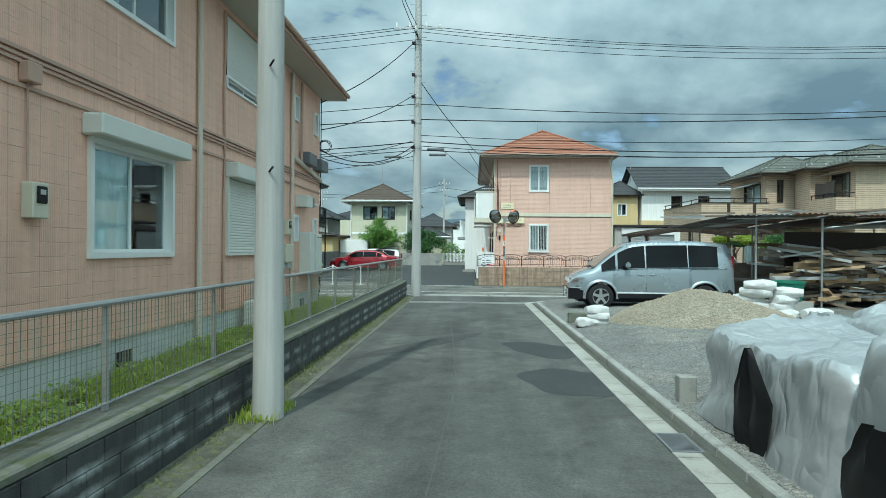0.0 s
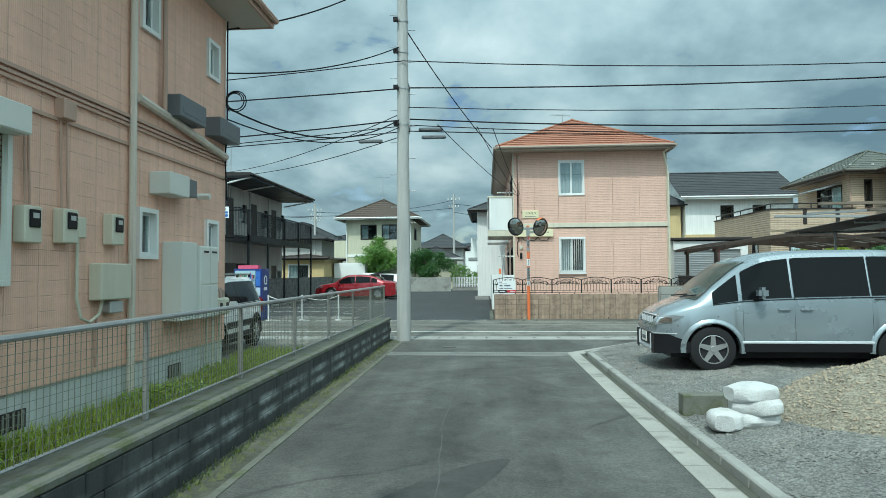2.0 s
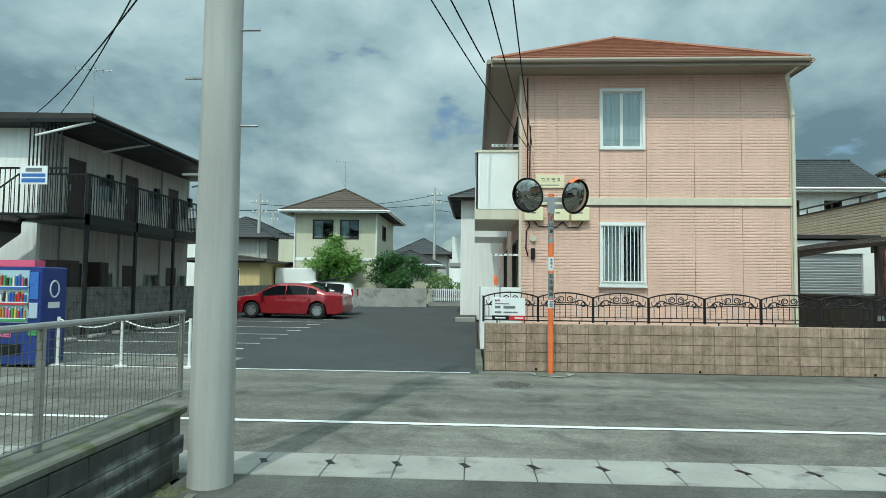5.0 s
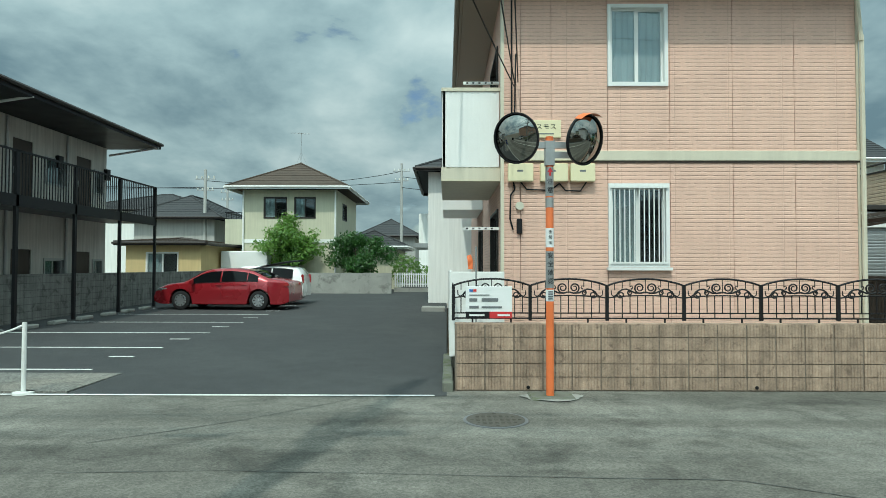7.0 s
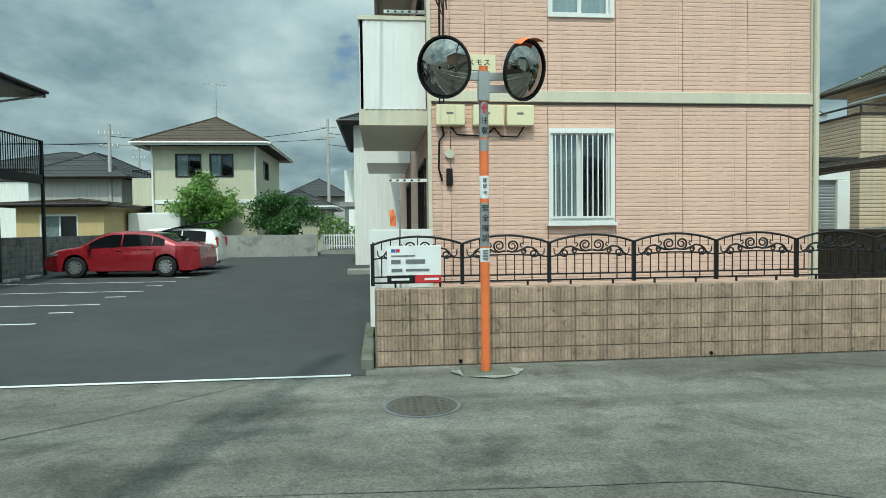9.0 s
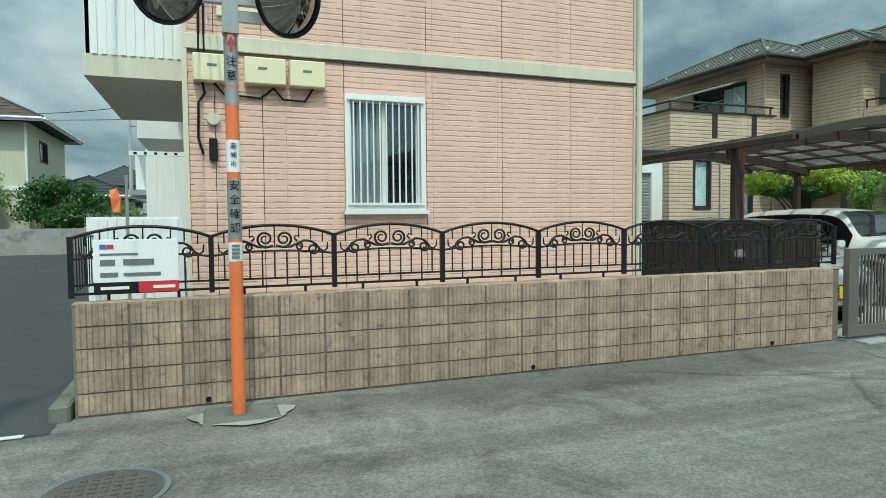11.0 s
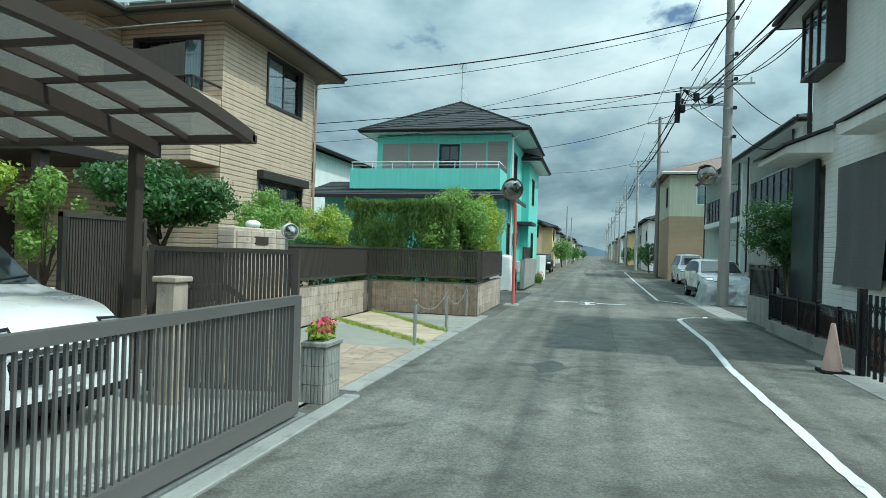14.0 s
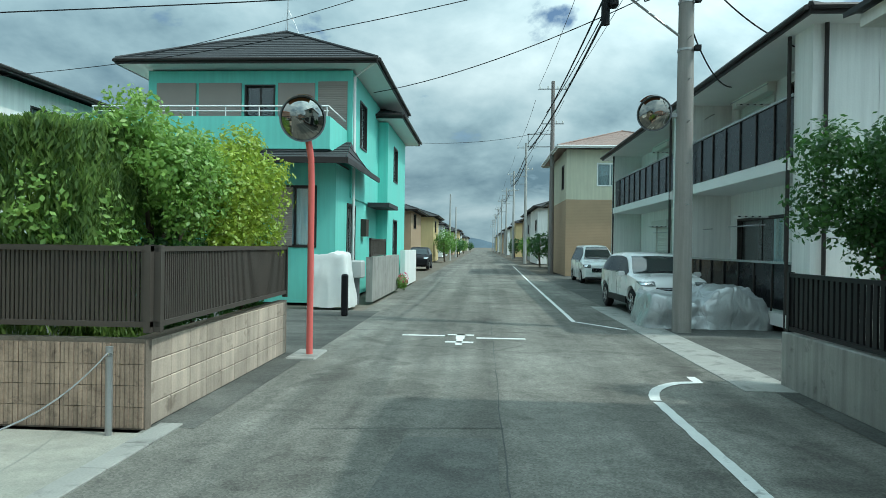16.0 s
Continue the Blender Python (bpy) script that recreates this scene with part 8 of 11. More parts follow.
car("hatchback", "white hatchback parked beside the red saloon with its bonnet up", "car", pose(-6.8, wy, lot_z(wy), 0, 0, 180), 4.2, 1.7, [(-2.1, 0.6), (-2.05, 1.1), (-1.8, 1.45), (-1.0, 1.53), (0.2, 1.5), (0.5, 1.4), (1.15, 1.02), (1.8, 0.92), (2.05, 0.75), (2.1, 0.55)], [(-2.1, 1.0), (1.2, 0.95), (2.1, 0.75)], (-1.25, 1.3), 0.31, white_car,
    windows=((-1.7, -0.9), (-0.86, 0.0), (0.04, 0.85)), screen=(0.42, 1.12), lamps=(((2.06, 0.62, 0.74), (0.3, 0.14, 0.08)),), tails=(((-2.11, 0.66, 1.0), (0.1, 0.08, 0.2)),))
bm = bmesh.new()
skin(bm, [[(-9.5 + 0.45 * i, y, lot_z(wy) + 1.0 + 0.62 * math.sin(0.25 + 0.22 * i) + 0.05 * math.cos((y - wy) * 2)) for y in (wy - 0.75, wy - 0.3, wy, wy + 0.3, wy + 0.75)] for i in range(6)], closed=False)
bmesh.ops.translate(bm, verts=bm.verts[:], vec=(2.3, 0, 0.1))
lone("open_tailgate", bm, black_trim, "dark raised tailgate of the white car", "tailgate", smooth=True)

# white sport-utility car under the carport
suv_top = [(-2.0, 0.654), (-1.97, 1.108), (-1.8, 1.604), (-1.5, 1.688), (-0.4, 1.730), (0.3, 1.705), (0.58, 1.62), (1.05, 1.20), (1.4, 1.13), (1.75, 1.06), (1.95, 0.886), (2.0, 0.633)]
suv_belt = [(-2.0, 1.06), (0.9, 1.0), (1.2, 0.98), (2.0, 0.82)]


def suv_extra(root, hw, x0, x1, wrap):
    for s in (-1, 1):
        for wx in (-1.22, 1.3):
            arch_flare(root, wx, 0.33, hw, s, black_trim)
        wrap("lamp_surround", tarp_black, s, 1.45, 0.42, lambda k: 0.86 - 0.09 * min(1.0, k * 1.6), lambda k: 0.93 + 0.03 * k, 0.005)
    part("front_bumper", bev(boxes((x1 - 0.3, x1 + 0.01, -0.66, 0.66, 0.26, 0.42)), 0.05, 2), black_trim, root, smooth=True)
    part("emblem_bar", boxes((x1 + 0.012, x1 + 0.02, -0.5, 0.5, 0.74, 0.78)), chrome, root)


car("suv", "white compact sport-utility car under the carport", "car", pose(13.62, 35.1, 0, 0, 0, -90), 4.0, 1.70, suv_top, suv_belt, (-1.22, 1.3), 0.33, white_car, sill=0.28, lower=black_trim,
    windows=((-1.68, -0.93), (-0.92, -0.035), (-0.025, 0.90)), screen=(0.50, 1.04), lamps=(((1.98, 0.62, 0.86), (0.34, 0.17, 0.075)),), tails=(((-2.02, 0.7, 1.0), (0.1, 0.1, 0.12)),), grille=(0.5, 0.72, 0.5, black_trim), plate=(0.52, plate_white), handles=((0.1, 0.95), (-0.75, 0.97)), mirror_at=(0.80, 1.03), extra=suv_extra)
kei_top = [(-1.7, 0.6), (-1.66, 1.1), (-1.5, 1.50), (-0.8, 1.56), (0.3, 1.53), (0.55, 1.42), (1.0, 1.02), (1.4, 0.95), (1.62, 0.8), (1.7, 0.55)]
car("kei_car", "pale silver small hatchback behind the gate", "car", pose(10.30, 34.05, 0, 0, 0, -90), 3.4, 1.42, kei_top, [(-1.7, 1.0), (0.9, 0.95), (1.7, 0.75)], (-1.15, 1.2), 0.29, pale_silver,
    windows=((-1.4, -0.8), (-0.75, 0.05), (0.1, 0.7)), screen=(0.5, 0.98), lamps=(((1.66, 0.56, 0.80), (0.26, 0.13, 0.08)),), grille=(0.42, 0.62, 0.42, chrome), plate=(0.72 - 0.2, plate_yellow), mirror_at=(0.62, 0.98))
# white off-roader by the flats and the cars beside it
def jeep_extra(root, hw, x0, x1, wrap):
    for s in (-1, 1):
        rail = part("roof_bar", tubes(([(-1.3, s * 0.56, 1.735), (0.3, s * 0.56, 1.735)], 0.022)), galv, root)
        for x in (-1.3, -0.5, 0.3):
            part("rail_foot", boxes((x - 0.03, x + 0.03, s * 0.56 - 0.02, s * 0.56 + 0.02, 1.66, 1.735)), black_trim, rail)
        for wx in (-1.15, 1.2):
            arch_flare(root, wx, 0.34, hw, s, black_trim)
        y = s * (hw(0.0) + 0.004)
        part("side_moulding", bev(boxes((-0.72, 0.78, min(y, y + s * 0.022), max(y, y + s * 0.022), 0.56, 0.70)), 0.01), black_trim, root)
        wrap("front_bumper", black_trim, s, 1.45, 0.02, lambda k: 0.36, lambda k: 0.52, 0.012)
        y = s * (hw(0.7) + 0.01)
        part("door_mirror", bev(boxes((0.62, 0.76, min(y, y + s * 0.18), max(y, y + s * 0.18), 1.02, 1.16)), 0.03, 2), white_car, root, smooth=True)


jeep_top = [(-1.8, 0.65), (-1.77, 1.1), (-1.68, 1.62), (-1.4, 1.68), (-0.2, 1.68), (0.45, 1.64), (0.6, 1.56), (0.9, 1.14), (1.3, 1.08), (1.65, 1.0), (1.8, 0.8)]
car("off_roader", "white boxy off-road car with roof bars beside the house", "car", pose(-5.62, 22.35, 0.0, 0, 0, -88), 3.7, 1.62, jeep_top, [(-1.8, 1.06), (0.9, 1.02), (1.8, 0.85)], (-1.15, 1.2), 0.34, white_car, sill=0.33, lower=black_trim,
    windows=((-1.48, -0.95), (-0.93, -0.10), (-0.08, 0.66)), screen=(0.52, 0.9), lamps=(((1.82, 0.55, 0.86), (0.1, 0.13, 0.1)),), tails=(((-1.83, 0.66, 0.95), (0.08, 0.09, 0.2)),), rear=(-1.76, -1.66),
    extra=jeep_extra, nose=(0.16, 6))
car("hatchback", "pale silver hatchback parked before the flats", "car", pose(-13.05, 33.7, 0.0, 0, 0, 186), 4.1, 1.68, [(-2.05, 0.6), (-2.0, 1.1), (-1.7, 1.42), (-0.8, 1.50), (0.2, 1.48), (0.5, 1.4), (1.2, 1.0), (1.8, 0.9), (2.05, 0.6)], [(-2.05, 1.0), (1.2, 0.93), (2.05, 0.7)], (-1.25, 1.25), 0.3, grey_car,
    windows=((-1.65, -0.9), (-0.85, 0.0), (0.05, 0.9)), screen=(0.45, 1.15), rear=(-1.98, -1.72), tails=(((-2.06, 0.62, 1.0), (0.1, 0.1, 0.14)),))
# cars at the far side of the street
hrv_top = [(-2.15, 0.62), (-2.1, 1.1), (-1.75, 1.45), (-1.2, 1.58), (-0.3, 1.60), (0.25, 1.56), (0.5, 1.46), (1.15, 1.05), (1.7, 0.98), (2.0, 0.86), (2.15, 0.6)]
car("suv", "white sport-utility car parked nose-on beside the street", "car", pose(37.05, 24.22, 0.006, 0, 0, 180) @ pose(0, 0, 0, 0, 0, 3), 4.3, 1.78, hrv_top, [(-2.15, 1.08), (1.1, 1.0), (2.15, 0.84)], (-1.3, 1.32), 0.34, white_car, sill=0.28, lower=black_trim,
    windows=((-1.66, -0.885), (-0.875, -0.005), (0.005, 0.92)), screen=(0.44, 1.12), lamps=(((2.12, 0.66, 0.84), (0.3, 0.17, 0.06)),), grille=(0.52, 0.76, 0.5, chrome), plate=(0.5, plate_white), handles=((0.0, 0.95),), mirror_at=(0.82, 1.0))
mv_top = [(-2.3, 0.65), (-2.26, 1.2), (-2.15, 1.75), (-1.8, 1.84), (0.4, 1.84), (0.85, 1.72), (1.5, 1.14), (1.95, 1.02), (2.25, 0.85), (2.3, 0.6)]
car("van", "white tall people carrier parked beside the street", "van", pose(51.6, 23.2, 0.006, 0, 0, 180), 4.6, 1.72, mv_top, [(-2.3, 1.1), (1.4, 1.0), (2.3, 0.85)], (-1.35, 1.4), 0.32, white_car,
    windows=((-2.0, -1.0), (-0.95, 0.2), (0.25, 1.2)), screen=(0.8, 1.48), lamps=(((2.27, 0.64, 0.84), (0.24, 0.16, 0.09)),), grille=(0.55, 0.75, 0.45, chrome), mirror_at=(1.15, 1.02))
car("hatchback", "dark car parked far along the street", "car", pose(66, 33.4, 0.0, 0, 0, 180), 4.1, 1.7, hrv_top, [(-2.15, 1.08), (1.1, 1.0), (2.15, 0.84)], (-1.3, 1.3), 0.32, black_trim, windows=((-1.6, -0.9), (-0.86, 0.9)), screen=(0.44, 1.12), lamps=(((2.0, 0.66, 0.84), (0.2, 0.17, 0.06)),))
car("hatchback", "pale car parked far along the street", "car", pose(62.5, 22.6, 0.006, 0, 0, 180), 4.1, 1.7, hrv_top, [(-2.15, 1.08), (1.1, 1.0), (2.15, 0.84)], (-1.3, 1.3), 0.32, grey_car, windows=((-1.6, -0.9), (-0.86, 0.9)), screen=(0.44, 1.12), lamps=(((2.0, 0.66, 0.84), (0.2, 0.17, 0.06)),))


# ---- the turquoise house ----
HF = thing("house", "turquoise two-storey house with a dark hipped roof and a long balcony", "house", (43, 36.5, 0))
f_w = [(34.2, 35.4, 4.75, 6.85), (35.5, 36.5, 4.75, 6.8), (36.6, 38.0, 4.75, 6.85), (38.1, 39.4, 4.75, 6.85)]
wf_ = shell(HF, 39.3, 46.2, 33.0, 39.7, 3.2, 7.25, teal, {"-x": f_w[1:2], "-y": [(40.6, 41.8, 5.0, 6.6)]})
for u0, u1, z0, z1 in f_w:
    if u0 == 35.5:
        window(HF, wf_["-x"], u0, u1, z0, z1, frame=dark_frame)
    else:
        bm = bmesh.new()
        wf_["-x"].put(bm, u0, u1, z0, z1, 0.0, 0.06)
        part("storm_shutter", bev(bm, 0.01), mat("taupe_panel", (0.33, 0.28, 0.25), 0.6, var=0.06) if u0 < 38 else MATS["taupe_panel"], HF, "taupe storm shutter panel")
shutter(HF, wf_["-x"], 33.15, 34.1, 4.5, 6.9, MATS["taupe_panel"], 0.07, 0.03)
window(HF, wf_["-y"], 40.6, 41.8, 5.0, 6.6, frame=dark_frame, cloth=curtain)
wf2 = shell(HF, 37.4, 46.2, 33.05, 41.6, 0.0, 4.05, teal, {"-x": [(33.6, 34.9, 1.6, 3.4)], "-y": [(38.9, 40.2, 0.9, 3.0)]})
window(HF, wf2["-x"], 33.6, 34.9, 1.6, 3.4, frame=dark_frame, cloth=curtain, split=1)
window(HF, wf2["-y"], 38.9, 40.2, 0.9, 3.0, frame=dark_frame, cloth=curtain_grey, split=1)
shutter(HF, wf2["-x"], 34.3, 34.9, 1.65, 3.35, MATS["taupe_panel"], 0.06, 0.04)
hip_roof(HF, 38.6, 46.9, 32.1, 40.4, 7.45, 2.2, roof_dark, dark_frame, soffit=white_paint)
lr = part("lower_roof", boxes((37.5, 39.2, 33.05, 42.0, 4.06, 4.1)), roof_dark, HF)
for corner, n in (((36.2, 32.5, 4.05), (36.2, 42.4, 4.05), (39.2, 42.0, 4.95), (39.2, 33.0, 4.95)), 9), (((36.2, 32.5, 4.05), (41.5, 32.5, 4.05), (41.5, 33.0, 4.4), (39.2, 33.0, 4.95)), 3):
    a, b, c, d = (Vector(p) for p in corner)
    for i in range(n):
        bm = bmesh.new()
        course_slope(bm, a.lerp(d, i / n), b.lerp(c, i / n), b.lerp(c, (i + 1) / n), a.lerp(d, (i + 1) / n), 1, 0.02)
        part("roof_course", bm, roof_dark, lr)
part("fascia", boxes((36.15, 36.22, 32.5, 42.4, 3.9, 4.06), (36.2, 41.5, 32.44, 32.5, 3.9, 4.06)), dark_frame, lr)
fb = part("balcony", boxes((37.0, 37.12, 33.15, 40.2, 4.4, 5.32), (37.12, 39.3, 33.15, 33.27, 4.4, 5.32), (37.12, 39.3, 40.08, 40.2, 4.4, 5.32)), teal, HF, "turquoise balcony wall with a white rail")
part("handrail", tubes(([(39.2, 33.2, 5.62), (37.05, 33.2, 5.62), (37.05, 40.15, 5.62)], 0.025), ([(37.05, 33.2, 5.48), (37.05, 40.15, 5.48)], 0.014)), white_paint, fb)
for i in range(8):
    part("rail_post", tubes(([(37.05, 33.25 + i * 0.98, 5.3), (37.05, 33.25 + i * 0.98, 5.62)], 0.016)), white_paint, fb)
pipe_run(HF, [(38.7, 32.2, 7.3), (39.2, 32.9, 7.0), (39.2, 32.9, 0.2)], 0.045, white_paint)
wf3 = shell(HF, 44.4, 50.0, 32.6, 38.0, 0, 6.6, teal, {"-y": [(46.0, 47.2, 4.4, 5.9), (46.0, 47.2, 1.0, 2.8)]})
window(HF, wf3["-y"], 46.0, 47.2, 4.4, 5.9, frame=dark_frame, cloth=curtain)
window(HF, wf3["-y"], 46.0, 47.2, 1.0, 2.8, frame=dark_frame, cloth=curtain)
hip_roof(HF, 43.8, 50.6, 31.95, 38.6, 6.8, 1.2, roof_dark, dark_frame, soffit=white_paint)
part("canopy", boxes((42.2, 44.6, 32.2, 33.0, 3.1, 3.25)), roof_dark, HF)
wall_box(HF, wf2["-y"], 41.2, 41.7, 2.0, 2.6, 0.2, brown_metal, "meter_box")
lone("wall_10", boxes((38.0, 44.0, 32.05, 32.25, 0, 1.34)), pale_block, "grey rendered garden wall with a dark rail", "garden wall", "structure")
slat_screen("dark screen on the garden wall", (38.1, 32.15), (41.0, 32.15), 1.36, 1.9, 0.12)
lone("wall_11", boxes((45.5, 50, 32.0, 32.2, 0, 1.5)), white_wall, "pale slatted garden wall", "garden wall", "structure")
bin_ = thing("post_box", "grey parcel box on a post by the garden wall", "parcel box", (37.4, 32.4, 0))
part("box", bev(boxes((37.15, 37.6, 32.2, 32.6, 0.75, 1.25)), 0.04), grey_plastic, bin_)
part("post", boxes((37.3, 37.45, 32.33, 32.47, 0, 0.75)), sign_grey, bin_)
lone("bollard", bev(boxes((34.13, 34.28, 31.98, 32.13, 0, 1.0)), 0.03), sign_black, "black post with a red band by the drive", "bollard")
kh, wk = far_house("white two-storey house with a low dark roof behind the turquoise house", 37.6, 50, 44.6, 52, 7.1, white_wall, roof_dark, 0.9, 0.6,
                   [("-y", 40.5, 42.6, 5.2, 6.4), ("-x", 45.2, 47.2, 5.1, 6.9)])
kb = part("balcony", boxes((36.8, 37.6, 45.0, 48.0, 4.3, 4.45)), sign_grey, kh)
part("handrail", boxes((36.8, 36.84, 45.0, 48.0, 5.3, 5.34)), iron, kb)
for i in range(20):
    part("baluster", boxes((36.81, 36.83, 45.05 + i * 0.15, 45.07 + i * 0.15, 4.45, 5.3)), iron, kb)


def antenna(x, y, z, h=1.8):
    a = thing("tv_antenna", "thin metal television antenna on a roof", "antenna", (x, y, z))
    part("mast", tubes(([(x, y, z - 0.3), (x, y, z + h)], 0.018)), galv, a)
    part("boom", tubes(([(x - 0.6, y - 0.2, z + h - 0.08), (x + 0.5, y + 0.2, z + h - 0.05)], 0.011)), galv, a)
    for i in range(6):
        k = -0.55 + i * 0.2
        part("element", tubes(([(x + k + 0.1, y + k * 0.35 - 0.22, z + h - 0.07), (x + k - 0.1, y + k * 0.35 + 0.22, z + h - 0.07)], 0.007), n=4), galv, a)
    for s in ((0.5, 0.3), (-0.5, 0.3), (0, -0.5)):
        part("guy_wire", tubes(([(x, y, z + h * 0.45), (x + s[0], y + s[1], z - 0.2)], 0.005), n=4), galv, a)


for p in ((42.7, 36.2, 9.65, 2.0), (5.0, 44, 8.35, 2.2), (-8.1, 61.7, 7.75, 2.2), (-12.6, 40.5, 6.7, 2.4), (14.2, 56, 7.9, 2.2), (31, 45.5, 6.5, 2.5), (38.5, 48, 8.0, 1.8), (9.2, 40.0, 5.0, 2.0)):
    if p[0] not in (31, 9.2):
        antenna(*p)

# ---- houses on the near side of the street ----
HH = thing("house", "white rendered two-storey house with a dark recessed door", "house", (20.5, 20, 0))
shell(HH, 19.9, 24.6, 15.0, 24.5, 0.0, 6.9, dash_siding("white_block_siding", (0.84, 0.85, 0.83), 0.10, 0.012, 0.94, 3.0, 0.36, 0.0, 0.010), {"+y": [(23.7, 24.45, 0.7, 3.6)]})
hip_roof(HH, 19.4, 25.2, 14.4, 25.1, 7.05, 1.8, roof_dark, dark_frame, soffit=white_paint)
part("door", boxes((23.72, 24.43, 24.1, 24.18, 0.7, 3.6)), sign_black, HH)
part("side_wall", boxes((24.62, 25.4, 24.35, 24.5, 0.0, 3.75)), white_wall, HH)
part("porch_wall", boxes((24.6, 25.3, 23.2, 23.35, 0.3, 3.6)), white_wall, HH)
# near-black panel paints the recess's darkness on the wall plane
part("dark_screen", bev(boxes((23.9, 25.4, 24.53, 24.63, 0.3, 3.74)), 0.01), mat("charcoal_panel", (0.025, 0.03, 0.036), 0.5, var=0.1), HH, "charcoal panel standing in for the dark recess beside the door")
bm = bmesh.new()
skin(bm, [[(23.3, 24.5, 4.25), (23.3, 25.35, 3.9), (23.3, 25.35, 3.78), (23.3, 24.5, 3.78)], [(25.5, 24.5, 4.25), (25.5, 25.35, 3.9), (25.5, 25.35, 3.78), (25.5, 24.5, 3.78)]])
part("canopy", bm, white_wall, HH)
bm = bmesh.new()
skin(bm, [[(23.2, 24.5, 4.33), (23.2, 25.45, 3.95), (23.2, 25.45, 3.90), (23.2, 24.5, 4.27)], [(25.6, 24.5, 4.33), (25.6, 25.45, 3.95), (25.6, 25.45, 3.90), (25.6, 24.5, 4.27)]])
part("canopy_roof", bm, roof_dark, HH)
by = part("bay_window", bev(boxes((22.8, 24.3, 24.5, 24.85, 5.42, 5.5)), 0.01), dark_frame, HH)
part("bay_head", boxes((22.8, 24.3, 24.5, 24.85, 6.75, 6.85)), dark_frame, by)
for x0, x1 in ((22.85, 23.3), (23.34, 23.78), (23.82, 24.25)):
    part("pane", boxes((x0, x1, 24.8, 24.81, 5.5, 6.75)), pane_glass, by)
    part("blind", boxes((x0, x1, 24.56, 24.57, 5.5, 6.75)), mat("sea_green_blind", (0.22, 0.42, 0.38), 0.8) if x0 < 23 else MATS["sea_green_blind"], by)
part("mullion", boxes((22.8, 22.85, 24.5, 24.84, 5.5, 6.75), (23.3, 23.34, 24.78, 24.84, 5.5, 6.75), (23.78, 23.82, 24.78, 24.84, 5.5, 6.75), (24.25, 24.3, 24.5, 24.84, 5.5, 6.75)), dark_frame, by)
sc = part("sun_screen", boxes((20.72, 22.8, 24.515, 24.53, 1.35, 3.42)), dark_frame, HH, "grey mesh sun screen hung over a window")
bm = bmesh.new()
skin(bm, [[(20.75 + 2.0 * i / 16, 24.56 + 0.03 * math.sin(i * 0.9) + 0.05 * (k == 0), z) for i in range(17)] for k, z in enumerate((1.2, 2.0, 2.1, 3.4))], closed=False)
part("mesh_cloth", bm, mat("grey_mesh_cloth", (0.13, 0.13, 0.135), 0.8, var=0.12, courses=[("z", 0.03, 0.006)]), sc)
bm = bmesh.new()
skin(bm, [[(18.9, 24.5, 4.28), (18.9, 25.1, 4.02), (18.9, 25.1, 3.97), (18.9, 24.5, 4.2)], [(21.5, 24.5, 4.28), (21.5, 25.1, 4.02), (21.5, 25.1, 3.97), (21.5, 24.5, 4.2)]])
part("canopy_body", boxes((19.0, 21.4, 24.5, 25.05, 3.78, 3.96)), white_wall, HH)
part("window_canopy", bm, roof_dark, HH)
pipe_run(HH, [(24.63, 24.55, 6.8), (24.63, 24.55, 4.4)], 0.045, dark_frame)
lfw = thing("low_fence", "low dark fence of thin uprights before the white house", "fence", (24.2, 25.2, 0))
part("base", boxes((20.0, 25.25, 25.02, 25.16, 0, 0.26)), concrete, lfw)
part("top_rail", boxes((20.0, 25.25, 25.06, 25.10, 0.83, 0.87)), iron, lfw)
part("bottom_rail", boxes((20.0, 25.25, 25.065, 25.095, 0.30, 0.32)), iron, lfw)
for i in range(105):
    part("picket", boxes((20.03 + i * 0.05, 20.037 + i * 0.05, 25.074, 25.086, 0.32, 0.83)), iron, lfw)
for i in range(6):
    part("post", boxes((20.0 + i * 1.04, 20.04 + i * 1.04, 25.05, 25.11, 0.26, 0.89)), iron, lfw)
brick_me = finish(bev(boxes((-0.1, 0.1, -0.05, 0.05, 0, 0.062)), 0.004), "brick", terracotta_brick)
ag = thing("folding_gate", "black folding lattice gate before a drive", "gate", (18.8, 25.3, 0))
for i in range(9):
    x = 17.9 + i * 0.2
    part("upright", boxes((x - 0.015, x + 0.015, 25.28, 25.32, 0.05, 1.18)), iron, ag)
    if i < 8:
        for z in (0.2, 0.5, 0.8):
            part("lattice_bar", tubes(([(x, 25.29, z), (x + 0.2, 25.29, z + 0.3)], 0.008), n=4), iron, ag)
            part("lattice_bar", tubes(([(x + 0.2, 25.31, z), (x, 25.31, z + 0.3)], 0.008), n=4), iron, ag)
part("gate_post", boxes((19.52, 19.62, 25.25, 25.35, 0, 1.25)), iron, ag)
cone = thing("traffic_cone", "faded pale traffic cone on a black base by the gate", "traffic cone", (19.75, 25.6, 0))
part("base", bev(boxes((19.57, 19.93, 25.42, 25.78, 0, 0.04)), 0.01), black_rubber, cone)
part("cone", disc(19.75, 25.6, 0.04, 0.72, 0.14, 20, 0.03), mat("faded_cone", (0.62, 0.42, 0.36), 0.6, var=0.15, scale=4), cone, smooth=True)
brick_bed = thing("wall_14", "low red-brown brick wall behind the thin fence", "brick wall", (22.6, 24.8, 0), kind="structure")
part("core", boxes((20.0, 25.2, 24.70, 24.82, 0, 0.60)), mortar, brick_bed)
for r in range(8):
    for i in range(25):
        piece("brick", brick_me, brick_bed, (20.12 + i * 0.208 - 0.1 * (r % 2) * (i > 0), 24.80, 0.02 + r * 0.072))
